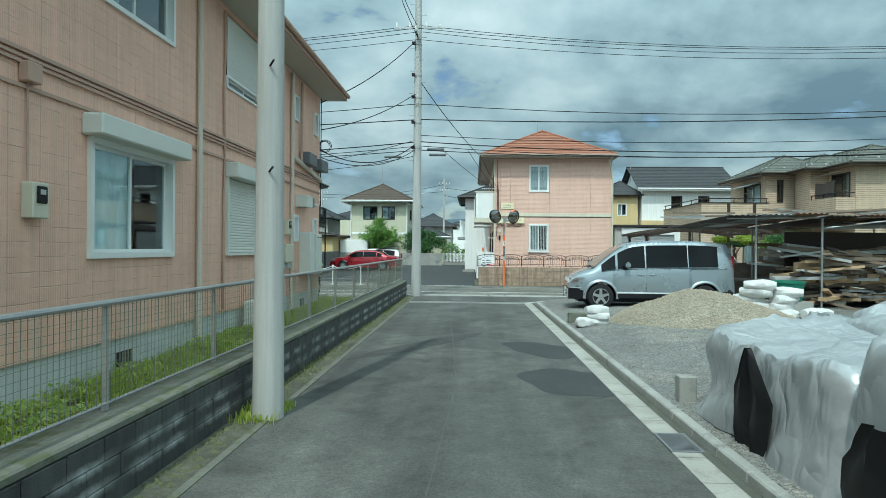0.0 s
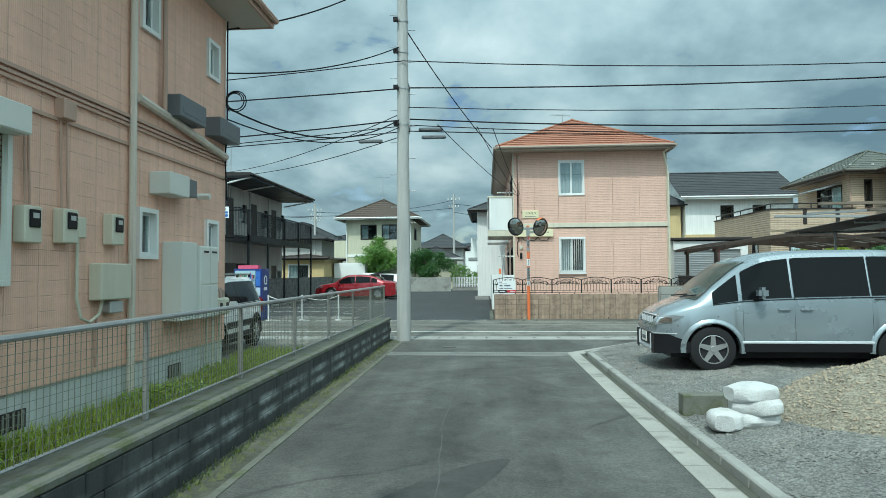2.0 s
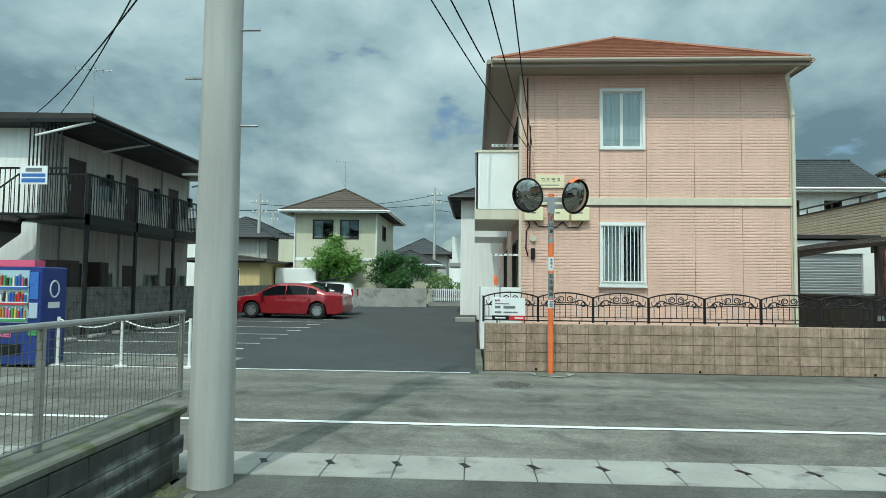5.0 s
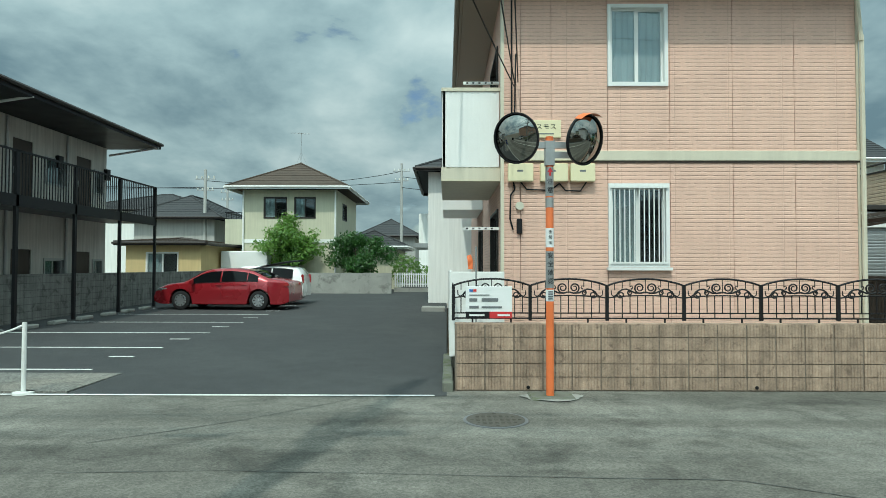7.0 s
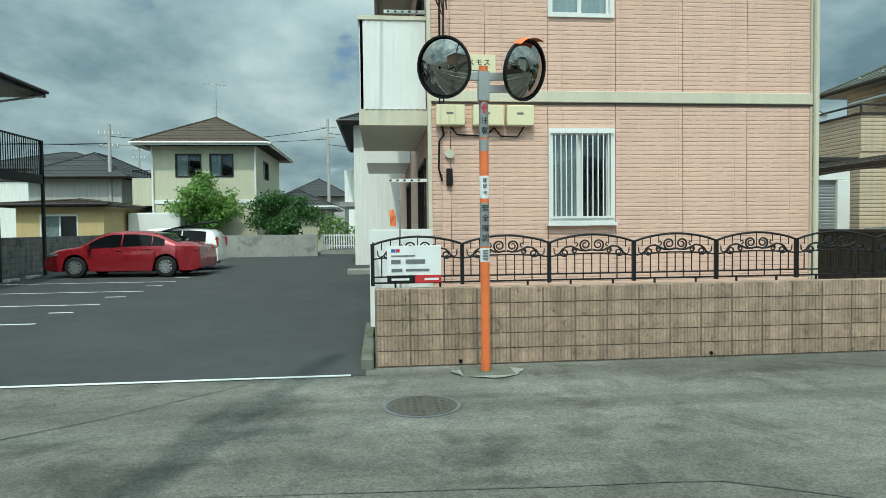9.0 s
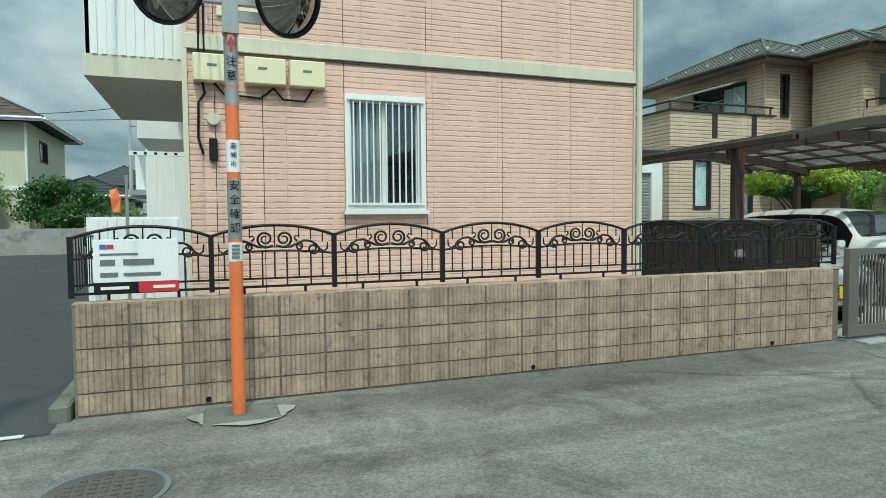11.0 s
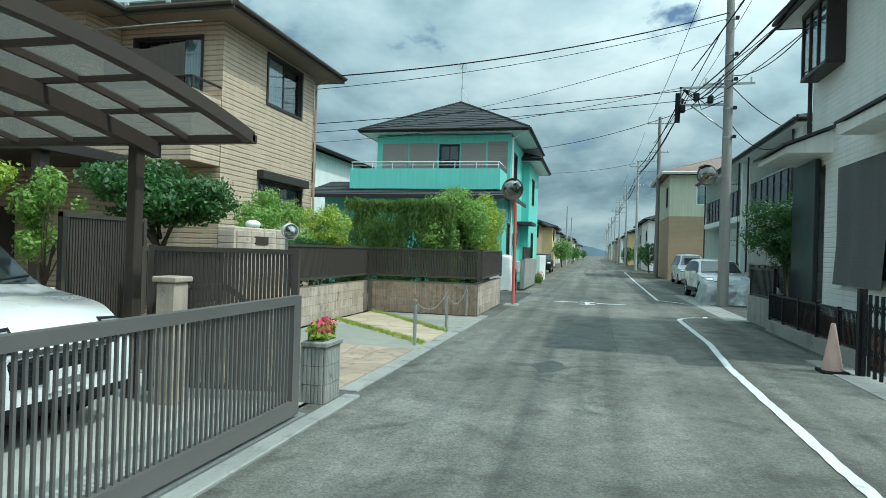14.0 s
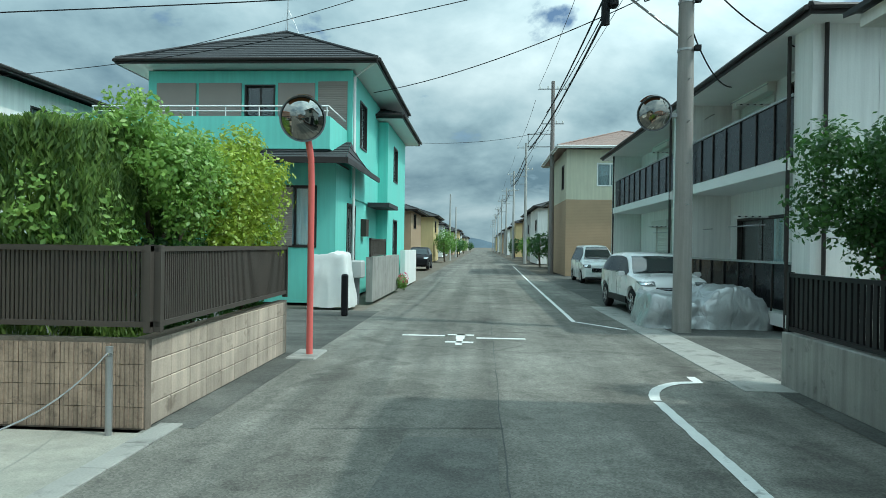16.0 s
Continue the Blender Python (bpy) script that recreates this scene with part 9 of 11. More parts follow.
lw = lone("wall_12", bev(boxes((25.3, 27.6, 24.88, 25.04, 0, 0.68)), 0.012), pale_block, "low grey concrete wall by the side lane", "garden wall", "structure")
slat_screen("black slatted fence on the low wall", (25.34, 24.96), (27.58, 24.96), 0.70, 1.42, 0.11, iron)
sheet("pavement_7", [(12, 20), (30.2, 20), (30.2, 25.3), (12, 25.3)], 0.006, asphalt_lane, "dull grey paved forecourt of the white house", "forecourt")

HL = thing("apartment_building", "white two-storey terrace with long black balconies", "apartment building", (41, 18, 0))
l_w = [(35.3, 38.2, 0.45, 2.6), (32.8, 34.9, 0.45, 2.6), (41.0, 43.6, 0.45, 2.6), (44.6, 46.6, 0.45, 2.6), (32.9, 35.3, 3.7, 5.75), (36.0, 38.1, 3.7, 5.75), (41.0, 43.6, 3.7, 5.75), (44.6, 46.6, 3.7, 5.75)]
wl = shell(HL, 31.75, 50.0, 12.0, 21.4, 0, 6.05, white_wall, {"+y": l_w})
for i, h in enumerate(l_w):
    if i in (1, 3, 5, 7):
        shutter(HL, wl["+y"], h[0], h[1], h[2], h[3], shutter_white, 0.07, -0.02, case=shutter_white)
    else:
        window(HL, wl["+y"], *h, frame=dark_frame, cloth=curtain, cloth_to=0.3, split=1)
hip_roof(HL, 31.2, 50.8, 11.2, 22.95, 6.15, 1.7, roof_dark, dark_frame, soffit=white_paint)
for x0, x1 in ((31.75, 32.45), (38.75, 39.05), (40.1, 40.4), (49.4, 50.0)):
    part("party_wall", boxes((x0, x1, 21.41, 22.62, 0.0, 6.0)), white_wall, HL)
black_panel = mat("black_panel", (0.012, 0.013, 0.015), 0.25, var=0.1, spec=0.3)
for z0, z1 in ((3.58, 4.82), (0.40, 1.42)):
    for x0, x1 in ((32.46, 38.74), (40.41, 49.39)):
        bb = part("balcony", boxes((x0, x1, 21.41, 22.72, z0 - 0.26, z0)), white_paint, HL, "white balcony slab with black panels")
        part("handrail", boxes((x0, x1, 22.54, 22.62, z1, z1 + 0.05)), galv, bb)
        n = round((x1 - x0) / 0.9)
        for i in range(n):
            x = x0 + (x1 - x0) * i / n
            part("balcony_panel", boxes((x + 0.03, x0 + (x1 - x0) * (i + 1) / n - 0.03, 22.55, 22.58, z0 + 0.06, z1)), black_panel, bb)
            part("rail_post", boxes((x - 0.02, x + 0.02, 22.585, 22.61, z0, z1)), dark_frame, bb)
for x in (32.5, 38.7, 40.45, 49.35):
    pipe_run(HL, [(x, 22.70, 6.0), (x, 22.70, 0.1)], 0.04, dark_frame)
pipe_run(HL, [(31.69, 22.4, 6.0), (31.69, 22.4, 0.1)], 0.04, dark_frame)
for x in (33.2, 36.2, 41.4, 44.5):
    for z in (2.55, 5.45):
        br = part("laundry_bracket", boxes((x, x + 0.05, 21.42, 22.3, z, z + 0.05)), white_paint, HL)
        for k in range(4):
            part("hole", boxes((x - 0.004, x, 21.62 + k * 0.17, 21.68 + k * 0.17, z + 0.012, z + 0.038)), sign_black, br)
for x in (34.6, 38.0, 42.0):
    for z in (2.3, 5.6):
        part("laundry_pole", tubes(([(x, 22.2, z), (x + 2.2, 22.2, z + 0.02)], 0.016)), galv, HL)
HJ = thing("house", "new two-storey house in cream render and tan brick tiles", "house", (62, 20, 0))
wj = shell(HJ, 57.6, 66.0, 15.5, 23.8, 0, 4.6, tan_wall)
wj2 = shell(HJ, 57.6, 66.0, 15.5, 23.8, 4.6, 7.6, cream_wall, {"-x": [(20.4, 22.0, 5.4, 6.8), (18.0, 19.0, 5.4, 6.8)], "+y": [(58.6, 59.6, 5.3, 6.8)]})
window(HJ, wj2["-x"], 20.4, 22.0, 5.4, 6.8, frame=white_frame, cloth=curtain_grey)
window(HJ, wj2["-x"], 18.0, 19.0, 5.4, 6.8, frame=white_frame, cloth=curtain_grey)
window(HJ, wj2["+y"], 58.6, 59.6, 5.3, 6.8, frame=dark_frame)
shutter(HJ, wj["-x"], 18.2, 20.6, 0.3, 2.4, shutter_grey, 0.1, 0.03, case=shutter_white)
hip_roof(HJ, 57.0, 66.6, 14.9, 24.4, 7.75, 1.7, mat("pinkbrown_roof", (0.27, 0.19, 0.16), 0.7, var=0.15), white_paint, course=0.35)

rg = random.Random(9)
walls_ = [cream_wall, white_wall, grey_wall, tan_wall, yellow_wall]
labels = ["cream two-storey house along the street", "white two-storey house along the street", "grey two-storey house along the street", "tan tiled house along the street", "yellow two-storey house along the street"]
x = 69.0
i = 0
while x < 300:
    wdt = rg.uniform(7, 10)
    k = i % 5
    far_house(labels[k], x, x + wdt, 14.5, 23.2 - rg.random(), rg.uniform(5.2, 6.2), walls_[k], roof_dark if i % 3 else MATS["pinkbrown_roof"], 1.6, 0.5,
              [("-x", 18.5, 20.0, 3.6, 4.8), ("+y", x + 1.5, x + 3, 3.4, 4.6)] if x < 120 else ())
    k2 = (i + 2) % 5
    far_house(labels[k2], x - 12, x + wdt - 13, 33.8 + rg.random() * 1.5, 43, rg.uniform(4.6, 5.6), walls_[k2], roof_dark, 1.6, 0.6,
              [("-x", 35.5, 37.2, 3.3, 4.5), ("-y", x - 10, x - 8, 3.2, 4.5)] if x < 120 else ())
    x += wdt + rg.uniform(4, 9)
    i += 1
for j, (x, y, w_, d_, h_, m_) in enumerate(((-34, 52, 9, 8, 5.6, cream_wall), (-27, 70, 10, 9, 5.8, white_wall), (-20, 88, 9, 8, 5.6, grey_wall), (-3, 110, 9, 9, 5.8, white_wall), (9, 96, 9, 9, 6.0, cream_wall), (24, 62, 9, 8, 5.8, white_wall), (26, 80, 10, 8, 5.9, tan_wall), (54, 52, 9, 8, 5.8, cream_wall), (66, 58, 9, 8, 5.6, grey_wall), (-45, 34, 9, 8, 5.8, grey_wall), (-16, -10, 9, 12, 5.8, cream_wall), (14, -14, 9, 9, 5.8, grey_wall), (26, 2, 9, 10, 5.8, cream_wall), (0, -26, 12, 8, 5.8, white_wall), (22, 12, 8, 2.5, 3.0, grey_wall))):
    far_house("plain two-storey house beyond the gardens", x, x + w_, y, y + d_, h_, m_, roof_dark, 1.6, 0.5)

# low hills on the skyline, the blue haze of distance painted into their colour
hill = ground_mat("hazed_hill", (0.075, 0.11, 0.14), (0.085, 0.125, 0.15), 0.004, 0.05, 0.12, 0.1, 0.5)
bm = bmesh.new()
rows = [[], []]
for i in range(121):
    a = math.radians(-70 + 260 * i / 120)
    r_ = 1100
    h_ = 42 + 46 * (0.5 + 0.5 * noise.noise((math.cos(a) * 3.2, math.sin(a) * 3.2, 1.5))) + 16 * noise.noise((math.cos(a) * 11, math.sin(a) * 11, 3))
    h_ *= 0.04 + 0.96 * max(0.0, math.sin(a)) ** 0.5 if math.sin(a) > 0 else 0.04
    rows[0].append((r_ * math.cos(a), r_ * math.sin(a), -2))
    rows[1].append(((r_ + 60) * math.cos(a), (r_ + 60) * math.sin(a), h_))
skin(bm, rows, closed=False)
lone("backdrop", bm, hill, "low wooded hills on the skyline, tinted blue for distance haze", "hills", "structure", smooth=True)


# ---- poles and wires ----
def utility_pole(x, y, h, r, label, arms=(), steps=True, lean=0.0, mat_=None):
    p = thing("utility_pole", label, "utility pole", (x, y, 0))
    bm = bmesh.new()
    tube(bm, [(x + lean * k, y, h * k) for k in (0, 0.25, 0.5, 0.75, 1.0)], r, 20, r * 0.62)
    part("pole", bm, mat_ or concrete_pole, p, smooth=True)
    if steps:
        k = 0
        z = 2.6
        while z < h - 0.6:
            s = 1 if k % 2 else -1
            part("step_bolt", tubes(([(x + s * r * 0.7, y, z), (x + s * (r + 0.14), y, z)], 0.011), n=5), galv, p)
            z += 0.42
            k += 1
    for z in [q for q in (0.47 * h, 0.55 * h, 0.63 * h, 0.70 * h, 0.8 * h) if steps]:
        part("band", disc(x, y, z, z + 0.05, r * (1 - 0.38 * z / h) + 0.012, 16), galv, p)
        part("clamp", boxes((x - r - 0.03, x - r + 0.09, y - r - 0.05, y - r + 0.06, z - 0.02, z + 0.08)), iron, p)
    for z, ln, ax in arms:
        d = Vector((1, 0, 0)) if ax == "x" else Vector((0, 1, 0))
        c = Vector((x, y, z))
        a_, b_ = c - d * ln, c + d * ln
        arm = part("cross_arm", boxes((min(a_.x, b_.x) - 0.03, max(a_.x, b_.x) + 0.03, min(a_.y, b_.y) - 0.03, max(a_.y, b_.y) + 0.03, z - 0.035, z + 0.035)), galv, p)
        for k in (-0.9, -0.35, 0.35, 0.9):
            q = c + d * ln * k
            part("insulator", tubes(([q + Vector((0, 0, 0.03)), q + Vector((0, 0, 0.09)), q + Vector((0, 0, 0.2))], 0.045), n=8), shutter_white, arm)
    return p


utility_pole(-1.46, 7.62, 9.0, 0.165, "weathered grey concrete utility pole beside the lane wall", steps=False)
for z in (2.6, 3.7, 4.6):
    lone("pole_nail", tubes(([(-1.42, 7.47, z), (-1.36, 7.40, z + 0.04)], 0.012)), iron, "iron cable hook on the pole", "hook")
P2 = utility_pole(-1.42, 24.68, 11.8, 0.185, "tall grey concrete utility pole with step bolts at the lane's mouth", [(10.1, 0.9, "x"), (9.7, 0.9, "y")])
part("cable_arm", boxes((-1.46, -1.38, 24.7, 26.0, 6.88, 6.94), (-1.46, -1.38, 24.7, 26.0, 5.74, 5.80), (-1.46, -1.38, 25.86, 25.92, 5.6, 6.94)), galv, P2)
PR = utility_pole(32.58, 24.72, 12.2, 0.19, "tall grey concrete utility pole with a wire frame beside the street", [(10.9, 0.9, "y"), (7.6, 0.8, "y")], steps=True, mat_=mat("dull_grey_pole", (0.30, 0.285, 0.265), 0.85, var=0.15, streak=0.2))
part("wire_frame", boxes((32.5, 32.56, 24.8, 26.3, 6.85, 6.92), (32.5, 32.56, 24.8, 26.3, 7.45, 7.52), (32.5, 32.56, 26.24, 26.3, 6.85, 7.52)), galv, PR)
part("brace", tubes(([(32.55, 25.9, 6.85), (32.55, 24.8, 6.0)], 0.025)), galv, PR)
for y_, z_ in ((25.3, 7.05), (25.75, 7.15), (26.2, 6.75)):
    part("cable_clamp", bev(boxes((32.42, 32.64, y_ - 0.09, y_ + 0.09, z_ - 0.12, z_ + 0.14)), 0.03), black_cable, PR)
for k in range(4):
    part("jumper_cable", tubes(([(32.5, 24.9, 7.9 - 0.3 * k), (32.4, 25.3 + 0.1 * k, 7.3 - 0.2 * k), (32.5, 25.8, 7.0 + 0.1 * k), (32.45, 26.2, 7.4)], 0.018), n=5), black_cable, PR)
for z_ in (5.2, 6.3, 8.2):
    part("band", disc(32.58, 24.72, z_, z_ + 0.06, 0.185 - 0.006 * z_, 16), galv, PR)
part("cable_joint", tubes(([(32.5, 26.35, 7.3), (32.6, 26.35, 6.3)], 0.09), ([(32.7, 26.2, 7.1), (33.3, 26.2, 6.95)], 0.08), n=8), black_cable, PR)
rm = thing("traffic_mirror", "round orange-rimmed convex mirror on the pole", "traffic mirror", (32.7, 25.2, 4.3))
part("bracket", boxes((32.55, 32.62, 24.85, 25.3, 4.4, 4.47)), galv, rm)
convex_mirror(rm, (32.62, 25.32, 4.48), (-0.85, 0.55, -0.1), 0.36, sign_grey, hood=mat("brown_hood", (0.33, 0.15, 0.09), 0.6))
rm2 = thing("traffic_mirror", "round convex mirror on a faded red pole by the hedge", "traffic mirror", (28.85, 31.42, 0))
part("pole", tubes(([(28.85, 31.42, 0), (28.85, 31.42, 2.6), (28.8, 31.42, 3.0), (28.72, 31.45, 3.3)], 0.05), n=12), mat("pink_red_paint", (0.72, 0.16, 0.14), 0.5, var=0.12, streak=0.1), rm2, smooth=True)
convex_mirror(rm2, (28.6, 31.5, 3.55), (-0.9, -0.42, -0.15), 0.34, sign_grey, hood=mat("orange_brown_hood", (0.45, 0.2, 0.1), 0.6))
lone("pole_base", bev(boxes((28.5, 29.3, 31.25, 31.7, -0.03, 0.03)), 0.02), concrete, "concrete pad under the red mirror pole", "concrete pad", "structure")
for x in (60.0, 84, 108, 134, 160, 190, 225, 262):
    pp = utility_pole(x, 24.4, 12.3, 0.18, "grey utility pole along the street", [(11.8, 0.9, "y"), (9.6, 0.7, "y")], steps=False, mat_=mat("brown_grey_pole", (0.20, 0.18, 0.17), 0.8, var=0.1) if x == 60 else MATS["brown_grey_pole"] if x < 70 else concrete_pole)
    part("wire_frame", boxes((x - 0.03, x + 0.03, 24.4, 26.0, 8.9, 8.96), (x - 0.03, x + 0.03, 24.4, 26.0, 8.1, 8.16), (x - 0.03, x + 0.03, 25.9, 25.96, 8.1, 8.96)), galv, pp)
for x, y, h in ((-2.5, 70, 9.4), (-14.1, 62, 7.7), (-19, 80, 9), (95, 32.6, 8.0), (112, 32.6, 7.5)):
    utility_pole(x, y, h, 0.14, "thin utility pole far off", [(h - 0.6, 0.6, "x"), (h - 1.3, 0.5, "x")] if y > 40 else (), steps=False)
bp = thing("service_pole", "slim steel pole with a cream meter box beside the flats", "service pole", (-9.45, 32.0, 0))
part("pole", tubes(([(-9.5, 32.0, 0), (-9.42, 32.0, 5.2)], 0.05), n=10), galv, bp)
mb_ = part("meter_box", bev(boxes((-9.74, -9.42, 31.80, 31.95, 1.88, 2.40)), 0.03, 2), cream_plastic, bp)
part("dial", tubes(([(-9.58, 31.78, 2.24), (-9.58, 31.80, 2.24)], 0.07), n=14), sign_black, mb_)
part("conduit", tubes(([(-9.58, 31.93, 2.4), (-9.50, 31.93, 2.9), (-9.47, 31.94, 5.0)], 0.018), n=6), black_cable, bp)


def cable(p, q, drop, r=0.012, label="black overhead cable between poles", group="overhead cables"):
    bm = bmesh.new()
    tube(bm, sag(p, q, drop), r, 5)
    return lone("cable", bm, black_cable, label, "cable", group=group)


W2, WR = (-1.42, 24.68), (32.58, 24.72)
for z, dy, drop, r in ((10.2, 0.0, 1.0, 0.011), (10.2, 0.7, 1.0, 0.011), (9.85, -0.7, 0.95, 0.011), (9.6, -0.2, 0.9, 0.010), (7.2, -0.18, 0.75, 0.014), (6.9, 1.2, 0.45, 0.020), (6.02, 1.2, 0.75, 0.020), (5.85, 1.2, 0.78, 0.013), (5.68, 1.18, 0.62, 0.015)):
    cable((W2[0], W2[1] + dy, z), (WR[0], WR[1] + dy, z + (0.6 if z > 9 else 1.2)), drop * 1.2, r)
    cable((W2[0], W2[1] + dy, z), (-34, 24.2 + dy, z - 0.2), drop, r)
for z, dy, r in ((11.1, 0.9, 0.012), (11.1, -0.9, 0.012), (9.4, 0.4, 0.02), (7.5, 1.5, 0.024), (7.0, 1.5, 0.03), (7.2, 1.4, 0.016)):
    x0 = WR[0]
    for x1 in (60.0, 84, 108, 134, 160, 190):
        cable((x0, 24.6 + dy, z), (x1, 24.4 + dy, z + 0.9), 0.35, r)
        x0 = x1
for p, q, d, r in (((-1.42, 24.6, 8.2), (0.95, 33.2, 6.6), 0.15, 0.016), ((-1.42, 24.6, 10.1), (-1.46, 7.6, 8.8), 0.5, 0.012), ((-1.42, 24.6, 9.7), (-1.3, 7.6, 8.6), 0.5, 0.012),
                   ((-1.5, 24.6, 7.6), (-3.7, 19.0, 5.2), 0.2, 0.014), ((-1.5, 24.6, 5.7), (-3.7, 19.0, 4.6), 0.5, 0.016), ((-1.5, 24.6, 5.5), (-3.7, 19.0, 4.4), 0.4, 0.012), ((-1.5, 24.6, 9.6), (-3.75, 19.1, 6.0), 0.25, 0.016),
                   ((-1.5, 24.8, 5.3), (-11.9, 36.4, 6.2), 0.3, 0.012), ((-1.5, 24.8, 5.9), (-12.2, 38.0, 6.6), 0.3, 0.012), ((-0.5, 24.48, 5.52), (2.0, 33.65, 4.7), 0.1, 0.010), ((0.5, 24.48, 5.45), (2.0, 33.65, 4.75), 0.1, 0.010), ((0.9, 24.48, 5.40), (2.05, 33.65, 4.8), 0.1, 0.010),
                   ((32.5, 24.8, 10.0), (26.9, 36.6, 6.72), 0.3, 0.02), ((32.5, 24.8, 9.8), (26.75, 37.2, 6.3), 0.3, 0.010), ((32.5, 24.8, 7.4), (-1.4, 24.9, 6.1), 0.8, 0.012), ((32.5, 24.8, 7.2), (38.7, 32.2, 6.4), 0.3, 0.012),
                   ((32.6, 24.6, 7.5), (33.0, 22.2, 5.9), 0.25, 0.016), ((32.6, 24.6, 7.9), (24.5, 24.7, 6.6), 0.3, 0.014), ((32.6, 24.6, 6.2), (36.5, 22.3, 6.0), 0.3, 0.016), ((32.5, 25.2, 9.0), (39.0, 40.0, 7.6), 0.3, 0.01), ((60, 24.6, 9.2), (50.5, 32.4, 6.8), 0.3, 0.012), ((32.45, 25.9, 7.4), (26.3, 61.9, 4.8), 0.5, 0.014), ((31.9, 25.6, 6.95), (26.7, 61.9, 4.4), 0.4, 0.012), ((32.5, 26.2, 7.5), (37.7, 44.7, 6.6), 0.4, 0.010),
                   ((-14.1, 62, 7.0), (-2.5, 70, 8.8), 0.5, 0.02), ((-2.5, 70, 8.4), (20, 75, 8.0), 0.5, 0.02), ((-2.5, 70, 8.0), (-30, 60, 7.0), 0.6, 0.02), ((-14.1, 62, 6.6), (-40, 55, 7), 0.5, 0.02), ((-2.5, 70, 7.6), (8, 50, 5.4), 0.4, 0.02)):
    cable(p, q, d, r)
for x, z in ((-0.8, 5.72), (-0.72, 5.5), (-2.5, 5.42)):
    lone("cable_closure", bev(boxes((x - 0.34, x + 0.34, 25.84, 25.94, z - 0.05, z + 0.05)), 0.03), sign_grey, "dark cable splice closure hung on the wires", "cable closure", group="cable closures")
bm = bmesh.new()
tube(bm, [(-3.62 + (0.13 + 0.002 * a) * math.cos(a * 0.45), 19.12 + 0.002 * a, 4.75 + (0.13 + 0.002 * a) * math.sin(a * 0.45)) for a in range(38)], 0.010, 5)
lone("cable_coil", bm, black_cable, "coil of spare black cable", "cable coil")


# ---- yard: heap, sacks, tarpaulins, timber store ----
def heap_z(x, y):
    d = math.hypot((x - 6.05) / 2.25, (y - 15.9) / 1.75)
    return 0.80 * max(0.0, 1 - d) ** 0.85 * (1 + 0.18 * noise.noise((x * 1.4, y * 1.4, 2))) + 0.03 * noise.noise((x * 5, y * 5, 7)) * (d < 1)


bm = bmesh.new()
nn = 60
g_ = [[bm.verts.new((3.6 + 5.0 * i / nn, 13.9 + 4.0 * j / nn, gravel_z(3.6 + 5.0 * i / nn, 13.9 + 4.0 * j / nn) - 0.03 + heap_z(3.6 + 5.0 * i / nn, 13.9 + 4.0 * j / nn))) for j in range(nn + 1)] for i in range(nn + 1)]
for i in range(nn):
    for j in range(nn):
        bm.faces.new((g_[i][j], g_[i + 1][j], g_[i + 1][j + 1], g_[i][j + 1]))
lone("gravel_mound", bm, sandy, "heap of sandy brown gravel tipped in the yard", "gravel heap", smooth=True)
vs, fs = [], []
rng = random.Random(8)
for _ in range(5200):
    x, y = rng.uniform(3.7, 8.5), rng.uniform(14.0, 17.8)
    if heap_z(x, y) > 0.02:
        stone_into(vs, fs, (x, y, gravel_z(x, y) - 0.03 + heap_z(x, y)), rng.uniform(0.01, 0.03), rng)
raw_mesh("heap_stones", vs, fs, mat("sandy_stone", (0.33, 0.275, 0.20), 0.9, var=0.4, scale=14, fine=40), "loose brown stones over the heap", "gravel")


def sack(x, y, z, L, w_, h, rz, seed, material=None, label="filled white woven sack"):
    """A sagging filled sack with pinched ends."""
    bm = bmesh.new()
    rows = []
    for i in range(13):
        t = i / 12
        k = max(0.12, math.sin(math.pi * min(1, max(0, 0.08 + 0.84 * t))) ** 0.45)
        ring = []
        for j in range(14):
            a = 2 * math.pi * j / 14
            wob = 1 + 0.16 * noise.noise((t * 3 + seed, math.cos(a) * 1.5, math.sin(a) * 1.5))
            ring.append(((t - 0.5) * L, w_ / 2 * k * math.copysign(abs(math.cos(a)) ** 0.75, math.cos(a)) * wob, h / 2 + h / 2 * (0.35 + 0.65 * k) * math.copysign(abs(math.sin(a)) ** 0.75, math.sin(a)) * wob))
        rows.append(ring)
    skin(bm, rows)
    bmesh.ops.transform(bm, matrix=pose(x, y, z, 0, 0, rz), verts=bm.verts[:])
    return lone("sandbag", bm, material or sack_white, label, "sandbag", group="sacks in the yard", smooth=True)


for k, (x, y, z, L, rz) in enumerate(((3.55, 15.6, 0.05, 0.52, 5), (3.58, 15.58, 0.19, 0.5, -8), (3.55, 15.6, 0.33, 0.52, 12), (3.25, 15.55, 0.03, 0.36, 70))):
    sack(x, y, z, L, 0.38, 0.21 if k < 3 else 0.24, rz, k)
rgk = random.Random(77)
for k in range(5):
    for j in range(2 if k < 4 else 1):
        sack(7.55 + 0.62 * j + rgk.uniform(-0.1, 0.1) + 0.06 * k, 16.9 + rgk.uniform(-0.15, 0.15) - 0.05 * j, 0.14 + 0.175 * k, 0.72, 0.5, 0.27, rgk.uniform(-40, 40), 20 + 3 * k + j)
for k, (x, y) in enumerate(((6.75, 17.3), (7.0, 17.6), (6.7, 17.7))):
    sack(x, y, 0.16 + 0.18 * (k == 2), 0.62, 0.5, 0.34, 60 + 35 * k, 51 + k, label="lumpy white woven sack tied at the neck")
sack(8.95, 16.5, 0.16, 0.7, 0.5, 0.30, 10, 41)
